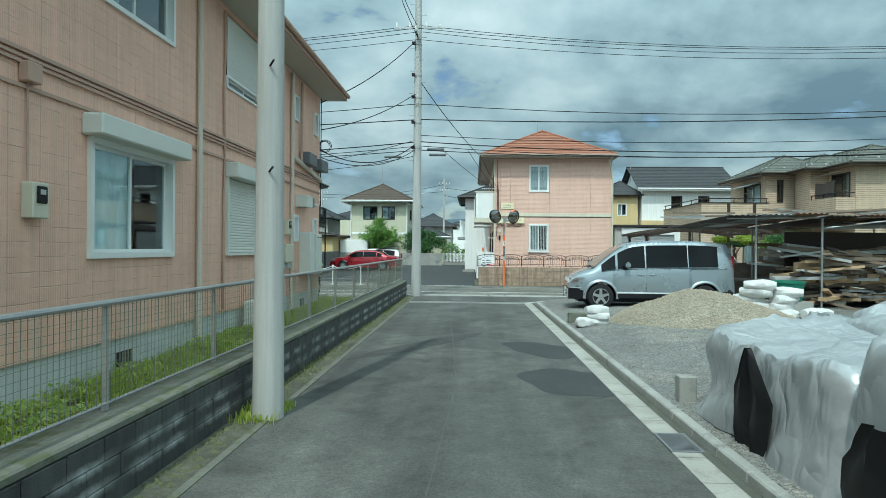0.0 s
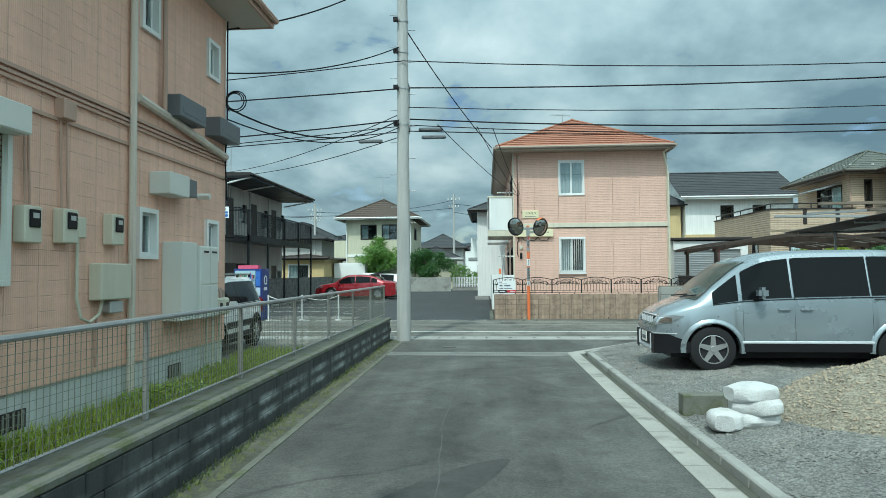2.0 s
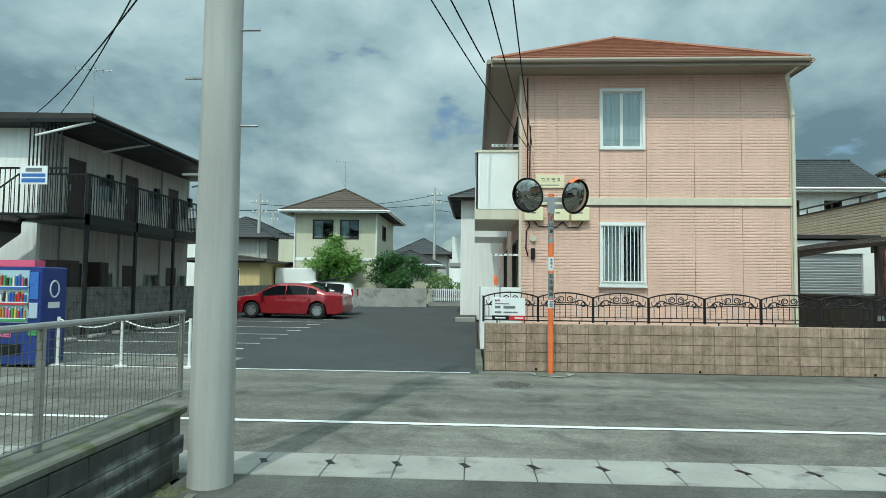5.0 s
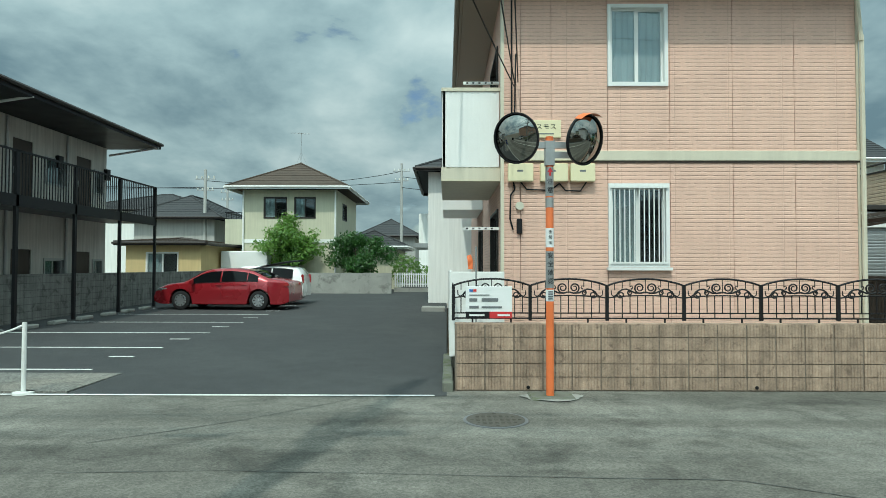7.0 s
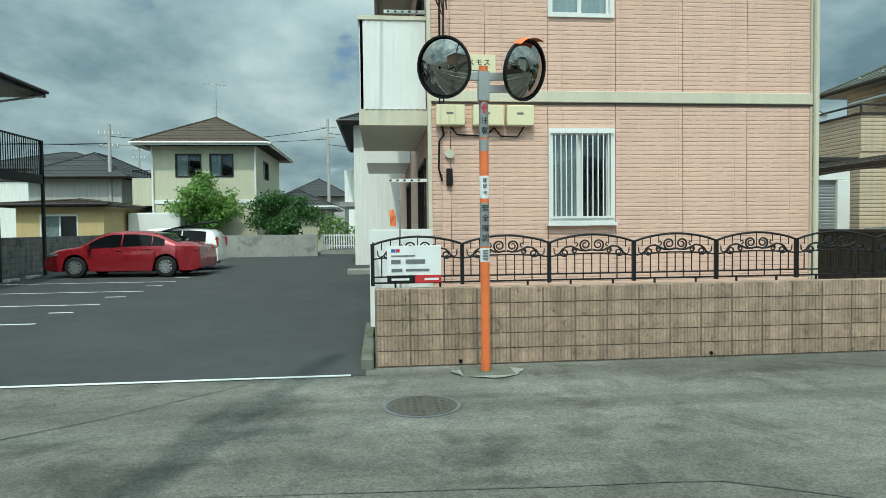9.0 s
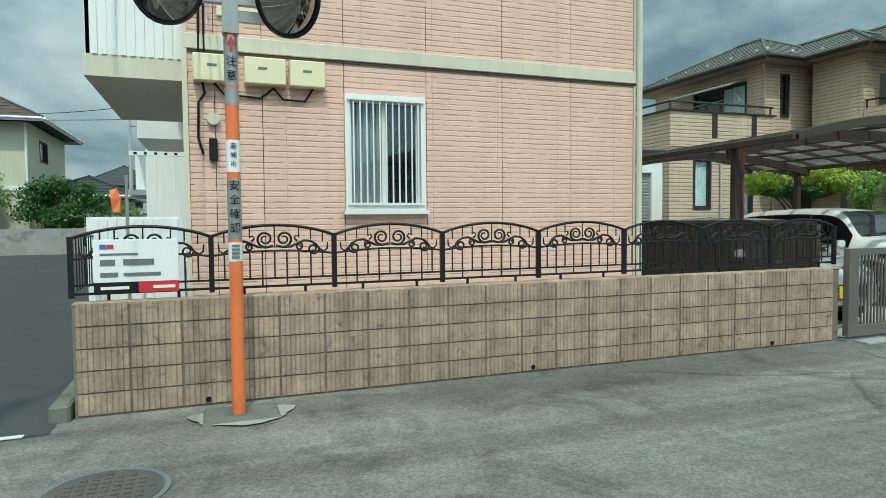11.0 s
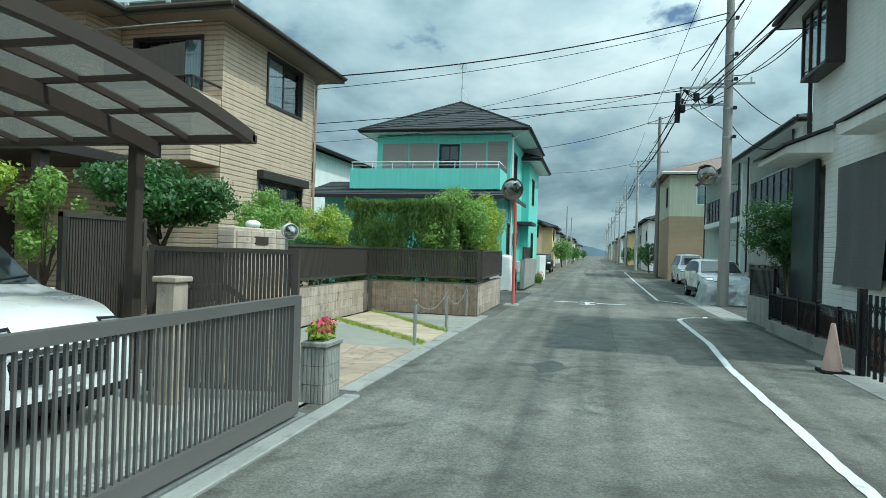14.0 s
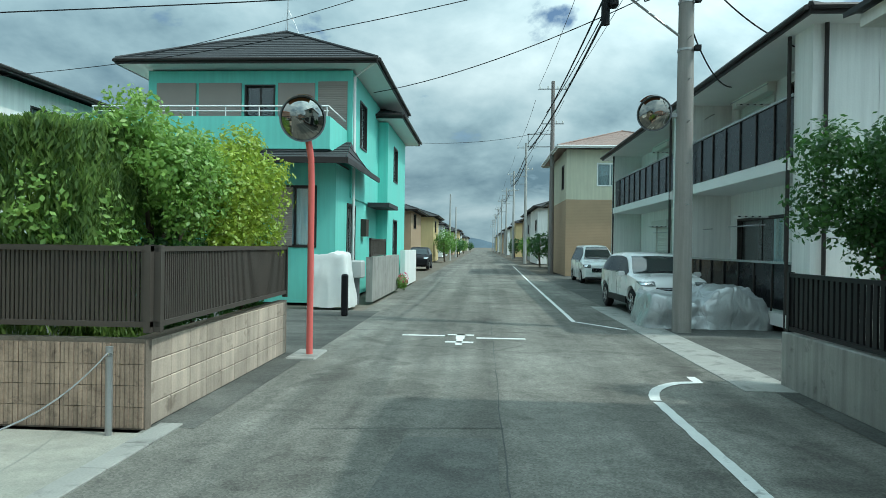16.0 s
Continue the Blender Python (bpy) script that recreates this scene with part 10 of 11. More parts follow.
lone("concrete_block", bev(boxes((3.0, 3.75, 16.15, 16.35, 0.0, 0.30)), 0.012), mossy, "rough long concrete block behind the kerb", "concrete block")


def tarp_box(name, label, x0, x1, y0, y1, z1, seed, fold=0.07, top=0.05, material=None, category="tarpaulin", base=0.05):
    """A loose cover over a stack: slack top with creases, sides falling in sharp folds, a ragged hem."""
    bm = bmesh.new()
    n = 132
    cx, cy = (x0 + x1) / 2, (y0 + y1) / 2
    hx, hy = (x1 - x0) / 2, (y1 - y0) / 2
    per = 2 * (hx + hy)

    def ridge(p, q, r):
        return 1 - 2 * abs(noise.noise((p, q, r)))
    rows = []
    for zz, grow in ((0.0, 1.07), (0.10, 1.05), (0.22, 1.035), (0.36, 1.02), (0.5, 1.01), (0.64, 1.0), (0.78, 0.995), (0.9, 0.985), (0.97, 0.965), (1.0, 0.92), (1.0, 0.76), (1.0, 0.56), (1.0, 0.36), (1.0, 0.18), (1.0, 0.02)):
        ring = []
        for i in range(n):
            a = 2 * math.pi * i / n
            c_, s_ = math.cos(a), math.sin(a)
            k = 1 / (abs(c_) ** 9 + abs(s_) ** 9) ** (1 / 9)
            u = a / (2 * math.pi) * per
            x, y = hx * k * c_ * grow, hy * k * s_ * grow
            side = min(1.0, max(0.0, (1.02 - zz) * 3)) if grow > 0.9 else 0.0
            f = ridge(c_ * per * 0.30 + seed + zz * 0.9, s_ * per * 0.30, seed + zz * 0.7) * 0.75 + ridge(c_ * per * 0.8 + seed, s_ * per * 0.8 + zz * 1.6, seed) * 0.25
            out = fold * (f - 0.3) * side * (0.5 + 0.9 * (1 - zz))
            x += c_ * k * out
            y += s_ * k * out
            lift = top * (noise.noise((x * 1.1 + seed, y * 1.1, seed)) * 2.2 - 0.3) + 0.45 * top * ridge(x * 2.3 + seed, y * 2.3, seed + 2)
            lift += (0.02 + 0.14 * top) * ridge(x * 5 + seed, y * 5, zz * 4)
            z = z1 * zz + lift * (zz ** 2)
            if zz == 0.0:
                z = 0.05 * max(0.0, noise.noise((c_ * 5 + seed, s_ * 5, 1)))
            ring.append((cx + x, cy + y, base + max(0.0, z)))
        rows.append(ring)
    skin(bm, rows)
    return lone(name, bm, material or tarp_silver, label, category, smooth=True)


for args in ((3.30, 4.8, 5.5, 8.25, 0.92, 1, 0.13, 0.10), (3.28, 4.8, 3.2, 5.42, 1.19, 12, 0.12, 0.08)):
    tarp_box("tarpaulin", "crumpled silver tarpaulin drawn over a stack in the yard", *args)
tarp_box("tarpaulin", "loose silver tarpaulin heaped over materials in the yard", 4.9, 6.9, 6.4, 9.4, 1.0, 7, 0.12, 0.17)
tarp_box("tarpaulin", "low silver tarpaulin over a pallet in the yard", 6.6, 8.6, 9.0, 11.4, 0.8, 15, 0.12, 0.14)
for y0, w_, z0, z1, tip in ((6.72, 0.42, 0.0, 0.90, 0.2), (4.85, 0.55, 0.0, 0.70, 0.55)):
    bm = bmesh.new()
    rows = []
    for t in (0, 0.12, 0.25, 0.4, 0.55, 0.7, 0.82, 0.92, 1.0):
        k = (0.72 + 0.28 * math.sin(math.pi * min(1, t * 1.4))) * (1 - (1 - tip) * max(0, t - 0.55) / 0.45)
        rows.append([(3.175 + 0.03 * math.sin(7 * u + 3 * t) - 0.02 * t, y0 + u * w_ * k + 0.03 * math.sin(9 * t + u), 0.05 + z0 + (z1 - z0) * t) for u in (-1, -0.8, -0.5, -0.2, 0.1, 0.4, 0.7, 0.9, 1.0)])
    skin(bm, rows, closed=False)
    lone("black_sheet", bm, tarp_black, "torn black plastic sheet hung over the tarpaulin", "plastic sheet", smooth=True)
lone("concrete_block", bev(boxes((3.10, 3.30, 8.38, 8.56, 0.0, 0.36)), 0.012), concrete, "weathered grey concrete block holding the tarpaulin", "concrete block")
tarp_box("tarpaulin", "crumpled silver tarpaulin slumped before the white car", 33.15, 34.5, 22.75, 25.2, 0.72, 21, 0.12, 0.20, base=0.006)
tarp_box("covered_bicycle", "bicycle under a loose white cover by the green house", 36.15, 36.95, 32.45, 33.4, 1.42, 25, 0.16, 0.16, cover_white, "covered bicycle", base=0.004)
gb = thing("plastic_tub", "green plastic tub on a pallet in the yard", "tub", (9.0, 18.1, 0.2))
part("tub", disc(9.0, 18.1, 0.5, 1.0, 0.36, 24, 0.44), green_plastic, gb, smooth=True)
part("rim", disc(9.0, 18.1, 0.98, 1.03, 0.46, 24), green_plastic, gb)
part("pallet", boxes((8.5, 9.5, 17.7, 18.5, 0.2, 0.5)), concrete, gb)
st = thing("timber_shelter", "open shelter of scaffold tubes and corrugated sheets over stacked timber", "shelter", (12, 21, 0.2))
for x in (8.6, 10.4, 12.4, 14.5):
    part("tube_post", tubes(([(x, 19.0, 0.1), (x, 19.0, 2.75)], 0.03), n=8), galv, st)
    part("tube_post", tubes(([(x, 23.4, 0.1), (x, 23.4, 2.6)], 0.03), n=8), galv, st)
for y, z in ((19.0, 2.72), (21.2, 2.66), (23.4, 2.58)):
    part("tube_rail", tubes(([(7.8, y, z), (15.4, y, z + 0.12)], 0.028), n=8), galv, st)
for k in range(9):
    bm = bmesh.new()
    x = 7.6 + k * 0.88
    prof = [(x + 0.9 * i / 24, 2.72 + 0.018 * math.sin(i * 1.57) + 0.03 * (k % 3)) for i in range(25)]
    skin(bm, [[(a, 18.3, b + 0.05) for a, b in prof], [(a, 23.8, b - 0.12) for a, b in prof]], closed=False)
    part("corrugated_sheet", bm, (brown_metal, galv, mat("rusty_sheet", (0.20, 0.11, 0.07), 0.8, var=0.3, scale=3))[k % 3] if k == 2 else (brown_metal, galv, galv, brown_metal, MATS.get("rusty_sheet", galv))[k % 5], st)
rg = random.Random(3)
for k in range(95):
    y, z = rg.uniform(19.6, 22.8), 0.25 + rg.random() ** 1.3 * 1.9
    x = rg.uniform(10.3, 14.4)
    L = rg.uniform(0.8, 2.6)
    bm = boxes((-L / 2, L / 2, -rg.uniform(0.04, 0.14), rg.uniform(0.04, 0.14), 0, rg.uniform(0.03, 0.12)))
    bmesh.ops.transform(bm, matrix=pose(x, y, z, rg.uniform(-6, 6), rg.uniform(-9, 9), rg.uniform(-25, 25)), verts=bm.verts[:])
    part("timber", bm, (wood_raw, wood_grey, wood_raw, grey_plastic, white_paint)[k % 5], st)
for x0, x1, z0, z1, m_ in ((10.6, 11.7, 0.92, 1.85, wood_raw), (11.75, 13.0, 0.92, 1.3, wood_raw), (9.9, 10.5, 0.92, 1.5, wood_raw)):
    bm = boxes((x0, x1, 19.5, 19.56, z0, z1))
    part("board", bm, m_, st)
for k in range(120):
    L = rg.uniform(0.5, 2.4)
    th = rg.uniform(0.03, 0.11)
    bm = boxes((-L / 2, L / 2, -rg.uniform(0.05, 0.2), rg.uniform(0.02, 0.08), 0, th))
    lev = rg.choice((0.3, 0.95, 0.95, 1.35))
    bmesh.ops.transform(bm, matrix=pose(rg.uniform(10.2, 14.4), rg.uniform(19.3, 20.0), lev + rg.random() * 0.42, rg.uniform(-8, 8), rg.uniform(-14, 14), rg.uniform(-60, 60)), verts=bm.verts[:])
    part("timber", bm, (wood_raw, wood_grey, wood_grey, sign_grey, wood_raw, brown_metal, grey_plastic, wood_grey)[k % 8], st)
# added dark panel that paints the shelter's shaded depth
part("back_sheet", boxes((10.2, 15.3, 20.7, 20.74, 0.9, 2.4)), brown_metal, st, "dark panel added for the shaded depth of the shelter")
rack = part("rack", boxes((9.2, 15.2, 19.6, 22.9, 0.85, 0.9)), wood_grey, st)
for k in range(26):
    x = rg.uniform(7.6, 15)
    bm = boxes((-0.9, 0.9, -0.05, 0.05, 0, 0.05))
    bmesh.ops.transform(bm, matrix=pose(x, rg.uniform(18.6, 23), 2.84 + rg.random() * 0.12, 0, rg.uniform(-4, 4), rg.uniform(-40, 40)), verts=bm.verts[:])
    part("lath", bm, (wood_grey, galv)[k % 2], st)
ld = thing("ladder", "white metal ladder standing behind the van", "ladder", (8.35, 20.6, 0.2))
for dx in (0, 0.34):
    part("rail", tubes(([(8.25 + dx, 20.5, 0.2), (8.4 + dx, 21.0, 2.0)], 0.02)), white_paint, ld)
for k in range(6):
    part("rung", tubes(([(8.28 + 0.022 * k, 20.56 + 0.075 * k, 0.4 + 0.27 * k), (8.62 + 0.022 * k, 20.56 + 0.075 * k, 0.4 + 0.27 * k)], 0.014)), white_paint, ld)
yw = thing("wall_13", "pale grey concrete block wall between the yard and the street", "block wall", (9, 24.95, 0), kind="structure")
part("core", boxes((4.94, 14.0, 24.36, 24.48, 0, 1.38)), mortar, yw)

# ---- car park furniture ----
for x in (-4.75, -6.12, -7.4):
    cp_ = thing("chain_post", "white metal post carrying a chain at the car park's edge", "post", (x, 31.5, 0), group="chain posts")
    part("post", tubes(([(x, 31.5, 0), (x, 31.5, 0.95)], 0.03), n=10), white_paint, cp_)
    part("foot", disc(x, 31.5, 0, 0.03, 0.13, 14), white_paint, cp_)
for a, b in ((-4.75, -6.12), (-6.12, -7.4)):
    lone("chain", tubes((sag((a, 31.5, 0.92), (b, 31.5, 0.92), 0.17), 0.014)), white_paint, "white plastic chain between posts", "chain", group="chains")
for k, y in enumerate((34.1, 35.3, 36.6, 37.8, 39.1, 40.3, 41.6, 42.9, 44.1, 45.3)):
    lone("wheel_stop", bev(boxes((-9.85, -9.65, y - 0.3, y + 0.3, lot_z(y), lot_z(y) + 0.11)), 0.025), concrete, "low concrete wheel stop in a parking bay", "wheel stop", group="wheel stops")
lone("planting_bed", boxes((-12, -4.2, 31.55, 33.0, 0.0, 0.03)), gravel, "gravel strip before the first parking bay", "gravel strip", "structure")

vm = thing("vending_machine", "bright blue drinks vending machine with lit rows of bottles", "vending machine", (-8.3, 32.35, 0))
part("cabinet", bev(boxes((-8.85, -7.85, 32.2, 32.95, 0.05, 1.95)), 0.02), blue_plastic, vm)
part("top_sign", boxes((-8.7, -8.0, 32.2, 32.5, 1.95, 2.08)), mat("pink_sign", (0.62, 0.10, 0.20), 0.5), vm)
disp = part("display", boxes((-8.80, -8.08, 32.185, 32.2, 0.86, 1.88)), mat("display_blue", (0.36, 0.52, 0.58), 0.3), vm)
rg = random.Random(5)
cols = [mat("bottle_%s" % n, c, 0.3) for n, c in (("red", (0.55, 0.05, 0.05)), ("green", (0.08, 0.35, 0.12)), ("blue", (0.05, 0.15, 0.5)), ("amber", (0.5, 0.25, 0.05)), ("white", (0.75, 0.75, 0.72)), ("dark", (0.05, 0.04, 0.04)), ("pink", (0.62, 0.16, 0.30)), ("yellow", (0.62, 0.52, 0.10)))]
for r in range(3):
    z = 0.96 + r * 0.31
    for c in range(12):
        x = -8.775 + c * 0.057
        tall = rg.uniform(0.13, 0.20)
        bt = part("bottle", tubes(([(x + 0.021, 32.165, z), (x + 0.021, 32.165, z + tall)], 0.02), n=8), cols[rg.randrange(8)], disp)
        part("bottle_cap", tubes(([(x + 0.021, 32.165, z + tall), (x + 0.021, 32.165, z + tall + 0.035)], 0.009), n=6), cols[rg.choice((0, 4, 4, 7))], bt)
    part("shelf", boxes((-8.80, -8.08, 32.14, 32.185, z - 0.022, z - 0.004)), cols[4], disp)
    part("button_row", boxes((-8.79, -8.09, 32.135, 32.14, z - 0.06, z - 0.028)), cols[(1, 0, 2)[r]], disp)
part("poster", boxes((-8.80, -8.38, 32.185, 32.2, 0.58, 0.80)), cols[6], vm)
part("poster", boxes((-8.06, -7.90, 32.185, 32.2, 0.62, 0.80)), cols[1], vm)
part("coin_panel", bev(boxes((-8.06, -7.90, 32.17, 32.2, 0.95, 1.25)), 0.006), mat("pale_panel", (0.42, 0.50, 0.60), 0.4), vm)
part("price_strip", boxes((-8.06, -7.90, 32.18, 32.2, 1.32, 1.85)), cols[2], vm)
part("delivery_flap", boxes((-8.7, -8.2, 32.18, 32.2, 0.25, 0.45)), sign_black, vm)
bm = bmesh.new()
tube(bm, [(-7.846, 32.57 + 0.13 * math.cos(a), 1.52 + 0.16 * math.sin(a)) for a in [2 * math.pi * k / 20 for k in range(21)]], 0.018, 5)
part("emblem", bm, sign_white, vm)
part("writing_bar", boxes((-7.85, -7.846, 32.40, 32.74, 1.14, 1.26)), sign_white, vm)
part("foot", boxes((-8.8, -8.7, 32.25, 32.9, 0, 0.05), (-8.0, -7.9, 32.25, 32.9, 0, 0.05)), sign_grey, vm)
vm.location, vm.scale = (-7.97, 31.25, 0), (1.05, 1.0, 0.985)
for k in range(2):
    x = -9.42 + 0.45 * k
    rb = thing("recycling_bin", "blue recycling bin beside the vending machine", "bin", (x, 31.3, 0), group="recycling bins")
    part("bin", bev(boxes((x - 0.19, x + 0.19, 31.1, 31.5, 0, 0.76)), 0.03), mat("bin_blue", (0.05, 0.12, 0.36), 0.5) if k == 0 else MATS["bin_blue"], rb)
    part("lid", bev(boxes((x - 0.2, x + 0.2, 31.08, 31.52, 0.76, 0.92)), 0.04), MATS["bin_blue"], rb)
    part("slot", tubes(([(x, 31.075, 0.84), (x, 31.09, 0.84)], 0.06), n=12), sign_black, rb)


# ---- trees, hedges and flowers ----
def leaf_cloud(lobes, n, size, seed, shell_k=0.45, droop=0.0):
    """Small leaf blades through a set of uneven lobes, thicker towards the outside."""
    rg = random.Random(seed)
    vs, fs = [], []
    vol = [a * b * c for _, (a, b, c) in lobes]
    tot = sum(vol)
    for (cx, cy, cz), (a, b, c) in lobes:
        for _ in range(int(n * a * b * c / tot)):
            u, v = rg.uniform(-1, 1), rg.uniform(0, 2 * math.pi)
            s = math.sqrt(1 - u * u)
            d = Vector((s * math.cos(v), s * math.sin(v), u))
            bulge = 1 + 0.32 * noise.noise((d.x * 2.2 + seed, d.y * 2.2, d.z * 2.2 + cx)) + 0.16 * noise.noise((d.x * 6 + seed, d.y * 6, d.z * 6))
            k = (shell_k + (1 - shell_k) * rg.random() ** 0.6) * bulge
            p = Vector((cx + a * d.x * k, cy + b * d.y * k, cz + c * d.z * k))
            if noise.noise((p.x * 2.6, p.y * 2.6, p.z * 2.6)) < -0.34:
                continue
            nrm = (d + Vector((rg.gauss(0, 0.6), rg.gauss(0, 0.6), rg.gauss(0, 0.6) + 0.25))).normalized()
            t = nrm.cross(Vector((rg.gauss(0, 1), rg.gauss(0, 1), rg.gauss(0, 1)))).normalized()
            t = (t - Vector((0, 0, droop))).normalized()
            b_ = nrm.cross(t)
            L = size * rg.uniform(0.6, 1.3)
            i = len(vs)
            vs += [tuple(p - t * L * 0.5), tuple(p + b_ * L * 0.27), tuple(p + t * L * 0.5), tuple(p - b_ * L * 0.27)]
            fs.append((i, i + 1, i + 2, i + 3))
    return vs, fs


def scatter(cx, cy, cz, rx, ry, rz, n, seed, k=0.42):
    """Many small uneven lobes inside one crown."""
    rg = random.Random(seed)
    out = []
    for _ in range(n):
        while True:
            d = Vector((rg.uniform(-1, 1), rg.uniform(-1, 1), rg.uniform(-1, 1)))
            if d.length < 1:
                break
        s = k * rg.uniform(0.6, 1.25)
        out.append(((cx + d.x * rx * 0.85, cy + d.y * ry * 0.85, cz + d.z * rz * 0.85), (rx * s, ry * s * 1.15, rz * s)))
    return out


def tree(label, x, y, z, lobes, n, size, seed, leafm, trunk_r=0.07, category="tree", limbs=5, name="tree", droop=0.0, shell_k=0.45, base_z=None):
    t = thing(name, label, category, (x, y, z))
    rg = random.Random(seed)
    top = min(c[2] for c, _ in lobes)
    bm = bmesh.new()
    mid = (x + rg.uniform(-0.1, 0.1), y + rg.uniform(-0.1, 0.1), z + (top - z) * 0.55)
    tube(bm, [(x, y, z), mid, (x + rg.uniform(-0.1, 0.1), y + rg.uniform(-0.1, 0.1), top)], trunk_r, 8, trunk_r * 0.6)
    part("trunk", bm, bark, t, smooth=True)
    for k in range(limbs):
        c, r = lobes[k % len(lobes)]
        e = Vector(c) + Vector((rg.uniform(-0.4, 0.4) * r[0], rg.uniform(-0.4, 0.4) * r[1], rg.uniform(-0.1, 0.5) * r[2]))
        s = Vector(mid).lerp(Vector((x, y, top)), rg.random())
        bm = bmesh.new()
        tube(bm, [s, s.lerp(e, 0.5) + Vector((rg.uniform(-0.1, 0.1), rg.uniform(-0.1, 0.1), 0.08)), e], trunk_r * 0.45, 6, trunk_r * 0.15)
        part("limb", bm, bark, t)
    vs, fs = leaf_cloud(lobes, n, size, seed, shell_k, droop)
    raw_mesh("crown", vs, fs, leafm, "", "", "stuff", t)
    return t


# behind the car park
tree("leafy green garden tree behind the block wall", -7.4, 57.0, 0.3, scatter(-7.5, 56.8, 2.9, 2.0, 1.2, 1.7, 26, 10, 0.34), 9000, 0.17, 11, leaf_mid, 0.12, limbs=9, shell_k=0.25)
tree("dense dark green garden tree behind the block wall", -4.1, 57.0, 0.3, scatter(-3.7, 56.8, 2.2, 1.7, 1.1, 1.3, 22, 11, 0.36), 8000, 0.16, 12, leaf_dark, 0.12, limbs=8, shell_k=0.25)
tree("small lime green shrub behind the picket fence", -1.3, 58.6, 0.3, [((-1.4, 58.5, 1.6), (0.9, 0.6, 0.9)), ((-0.2, 58.6, 1.2), (0.8, 0.6, 0.6))], 1800, 0.16, 13, leaf_mid, 0.05, "shrub", 3, "shrub")
# under and beside the carport
tree("clipped lime-topped shrub on bare stems beside the house", 15.6, 37.6, 0, scatter(15.2, 38.1, 2.42, 0.55, 0.5, 0.24, 10, 1, 0.75) + scatter(15.95, 37.1, 2.46, 0.55, 0.5, 0.28, 10, 2, 0.75), 15000, 0.07, 21, leaf_lime, 0.045, "shrub", 12, "shrub")
# darker leaves put the crown's inner shade into colour
tree("darker leaves painted as the shaded inside of the clipped shrub", 15.65, 37.7, 0, scatter(15.6, 37.65, 2.22, 0.6, 0.6, 0.22, 10, 12, 0.6), 7000, 0.07, 26, leaf_dark, 0.04, "shrub", 8, "shrub")
tree("dense dark clipped garden tree behind the slatted fence", 18.0, 35.7, 0, scatter(18.0, 35.6, 2.4, 1.7, 0.75, 0.52, 26, 9, 0.40), 16000, 0.08, 22, leaf_dark, 0.08, "tree", 10, shell_k=0.3)
tree("airy yellow-green shrub beside the clipped tree", 17.0, 36.8, 0, scatter(17.0, 36.7, 1.9, 0.6, 0.5, 0.85, 11, 5, 0.36), 3600, 0.08, 23, leaf_fresh, 0.03, "shrub", 7, "shrub", shell_k=0.2)
tree("light green feathery shrub over the slatted fence", 21.5, 35.9, 0, scatter(21.7, 35.8, 2.05, 1.25, 0.7, 0.75, 16, 3, 0.38), 12000, 0.075, 24, leaf_fresh, 0.04, "shrub", 9, "shrub", droop=0.5, shell_k=0.2)
tree("round lime green shrub over the slatted fence", 23.8, 35.7, 0, scatter(23.9, 35.6, 2.0, 1.0, 0.6, 0.65, 13, 4, 0.42), 9500, 0.065, 25, leaf_lime, 0.04, "shrub", 7, "shrub", shell_k=0.25)


def hedge(label, x0, x1, y0, y1, z0, z1, n, size, seed, leafm, droop=0.5, width=0.2):
    h = thing("hedge", label, "hedge", ((x0 + x1) / 2, (y0 + y1) / 2, 0))
    for k in range(5):
        x = x0 + (x1 - x0) * (k + 0.5) / 5
        y = y0 + (y1 - y0) * (k + 0.5) / 5 if y1 - y0 > x1 - x0 else (y0 + y1) / 2
        if y1 - y0 > x1 - x0:
            x = (x0 + x1) / 2
        part("trunk", tubes(([(x, y, 0), (x, y, z0 + 0.6)], 0.04)), bark, h)
    rg = random.Random(seed)
    vs, fs = [], []
    for _ in range(n):
        x, y, z = rg.uniform(x0, x1), rg.uniform(y0, y1), z0 + (z1 - z0) * rg.random() ** 0.85
        e = rg.randrange(4)
        if e == 0:
            x = x0 + rg.random() ** 2 * 0.3
        elif e == 1:
            y = y0 + rg.random() ** 2 * 0.3
        elif e == 2:
            z = z1 - rg.random() ** 2 * 0.25
        else:
            x = x1 - rg.random() ** 2 * 0.3
        q = noise.noise((x * 3.2, y * 3.2, z * 0.9 + seed))
        if q < -0.25:
            continue
        x += 0.10 * q
        y += 0.10 * q
        z += 0.10 * noise.noise((x * 2, y * 2, seed))
        nrm = Vector((rg.gauss(-0.3, 0.7), rg.gauss(-0.4, 0.7), rg.gauss(0.1, 0.5))).normalized()
        t = (nrm.cross(Vector((rg.gauss(0, 1), rg.gauss(0, 1), rg.gauss(0, 1)))).normalized() - Vector((0, 0, droop))).normalized()
        b_ = nrm.cross(t)
        L = size * rg.uniform(0.6, 1.4)
        i = len(vs)
        p = Vector((x, y, z))
        vs += [tuple(p - t * L * 0.5), tuple(p + b_ * L * width), tuple(p + t * L * 0.5), tuple(p - b_ * L * width)]
        fs.append((i, i + 1, i + 2, i + 3))
    raw_mesh("foliage", vs, fs, leafm, "", "", "stuff", h)
    return h


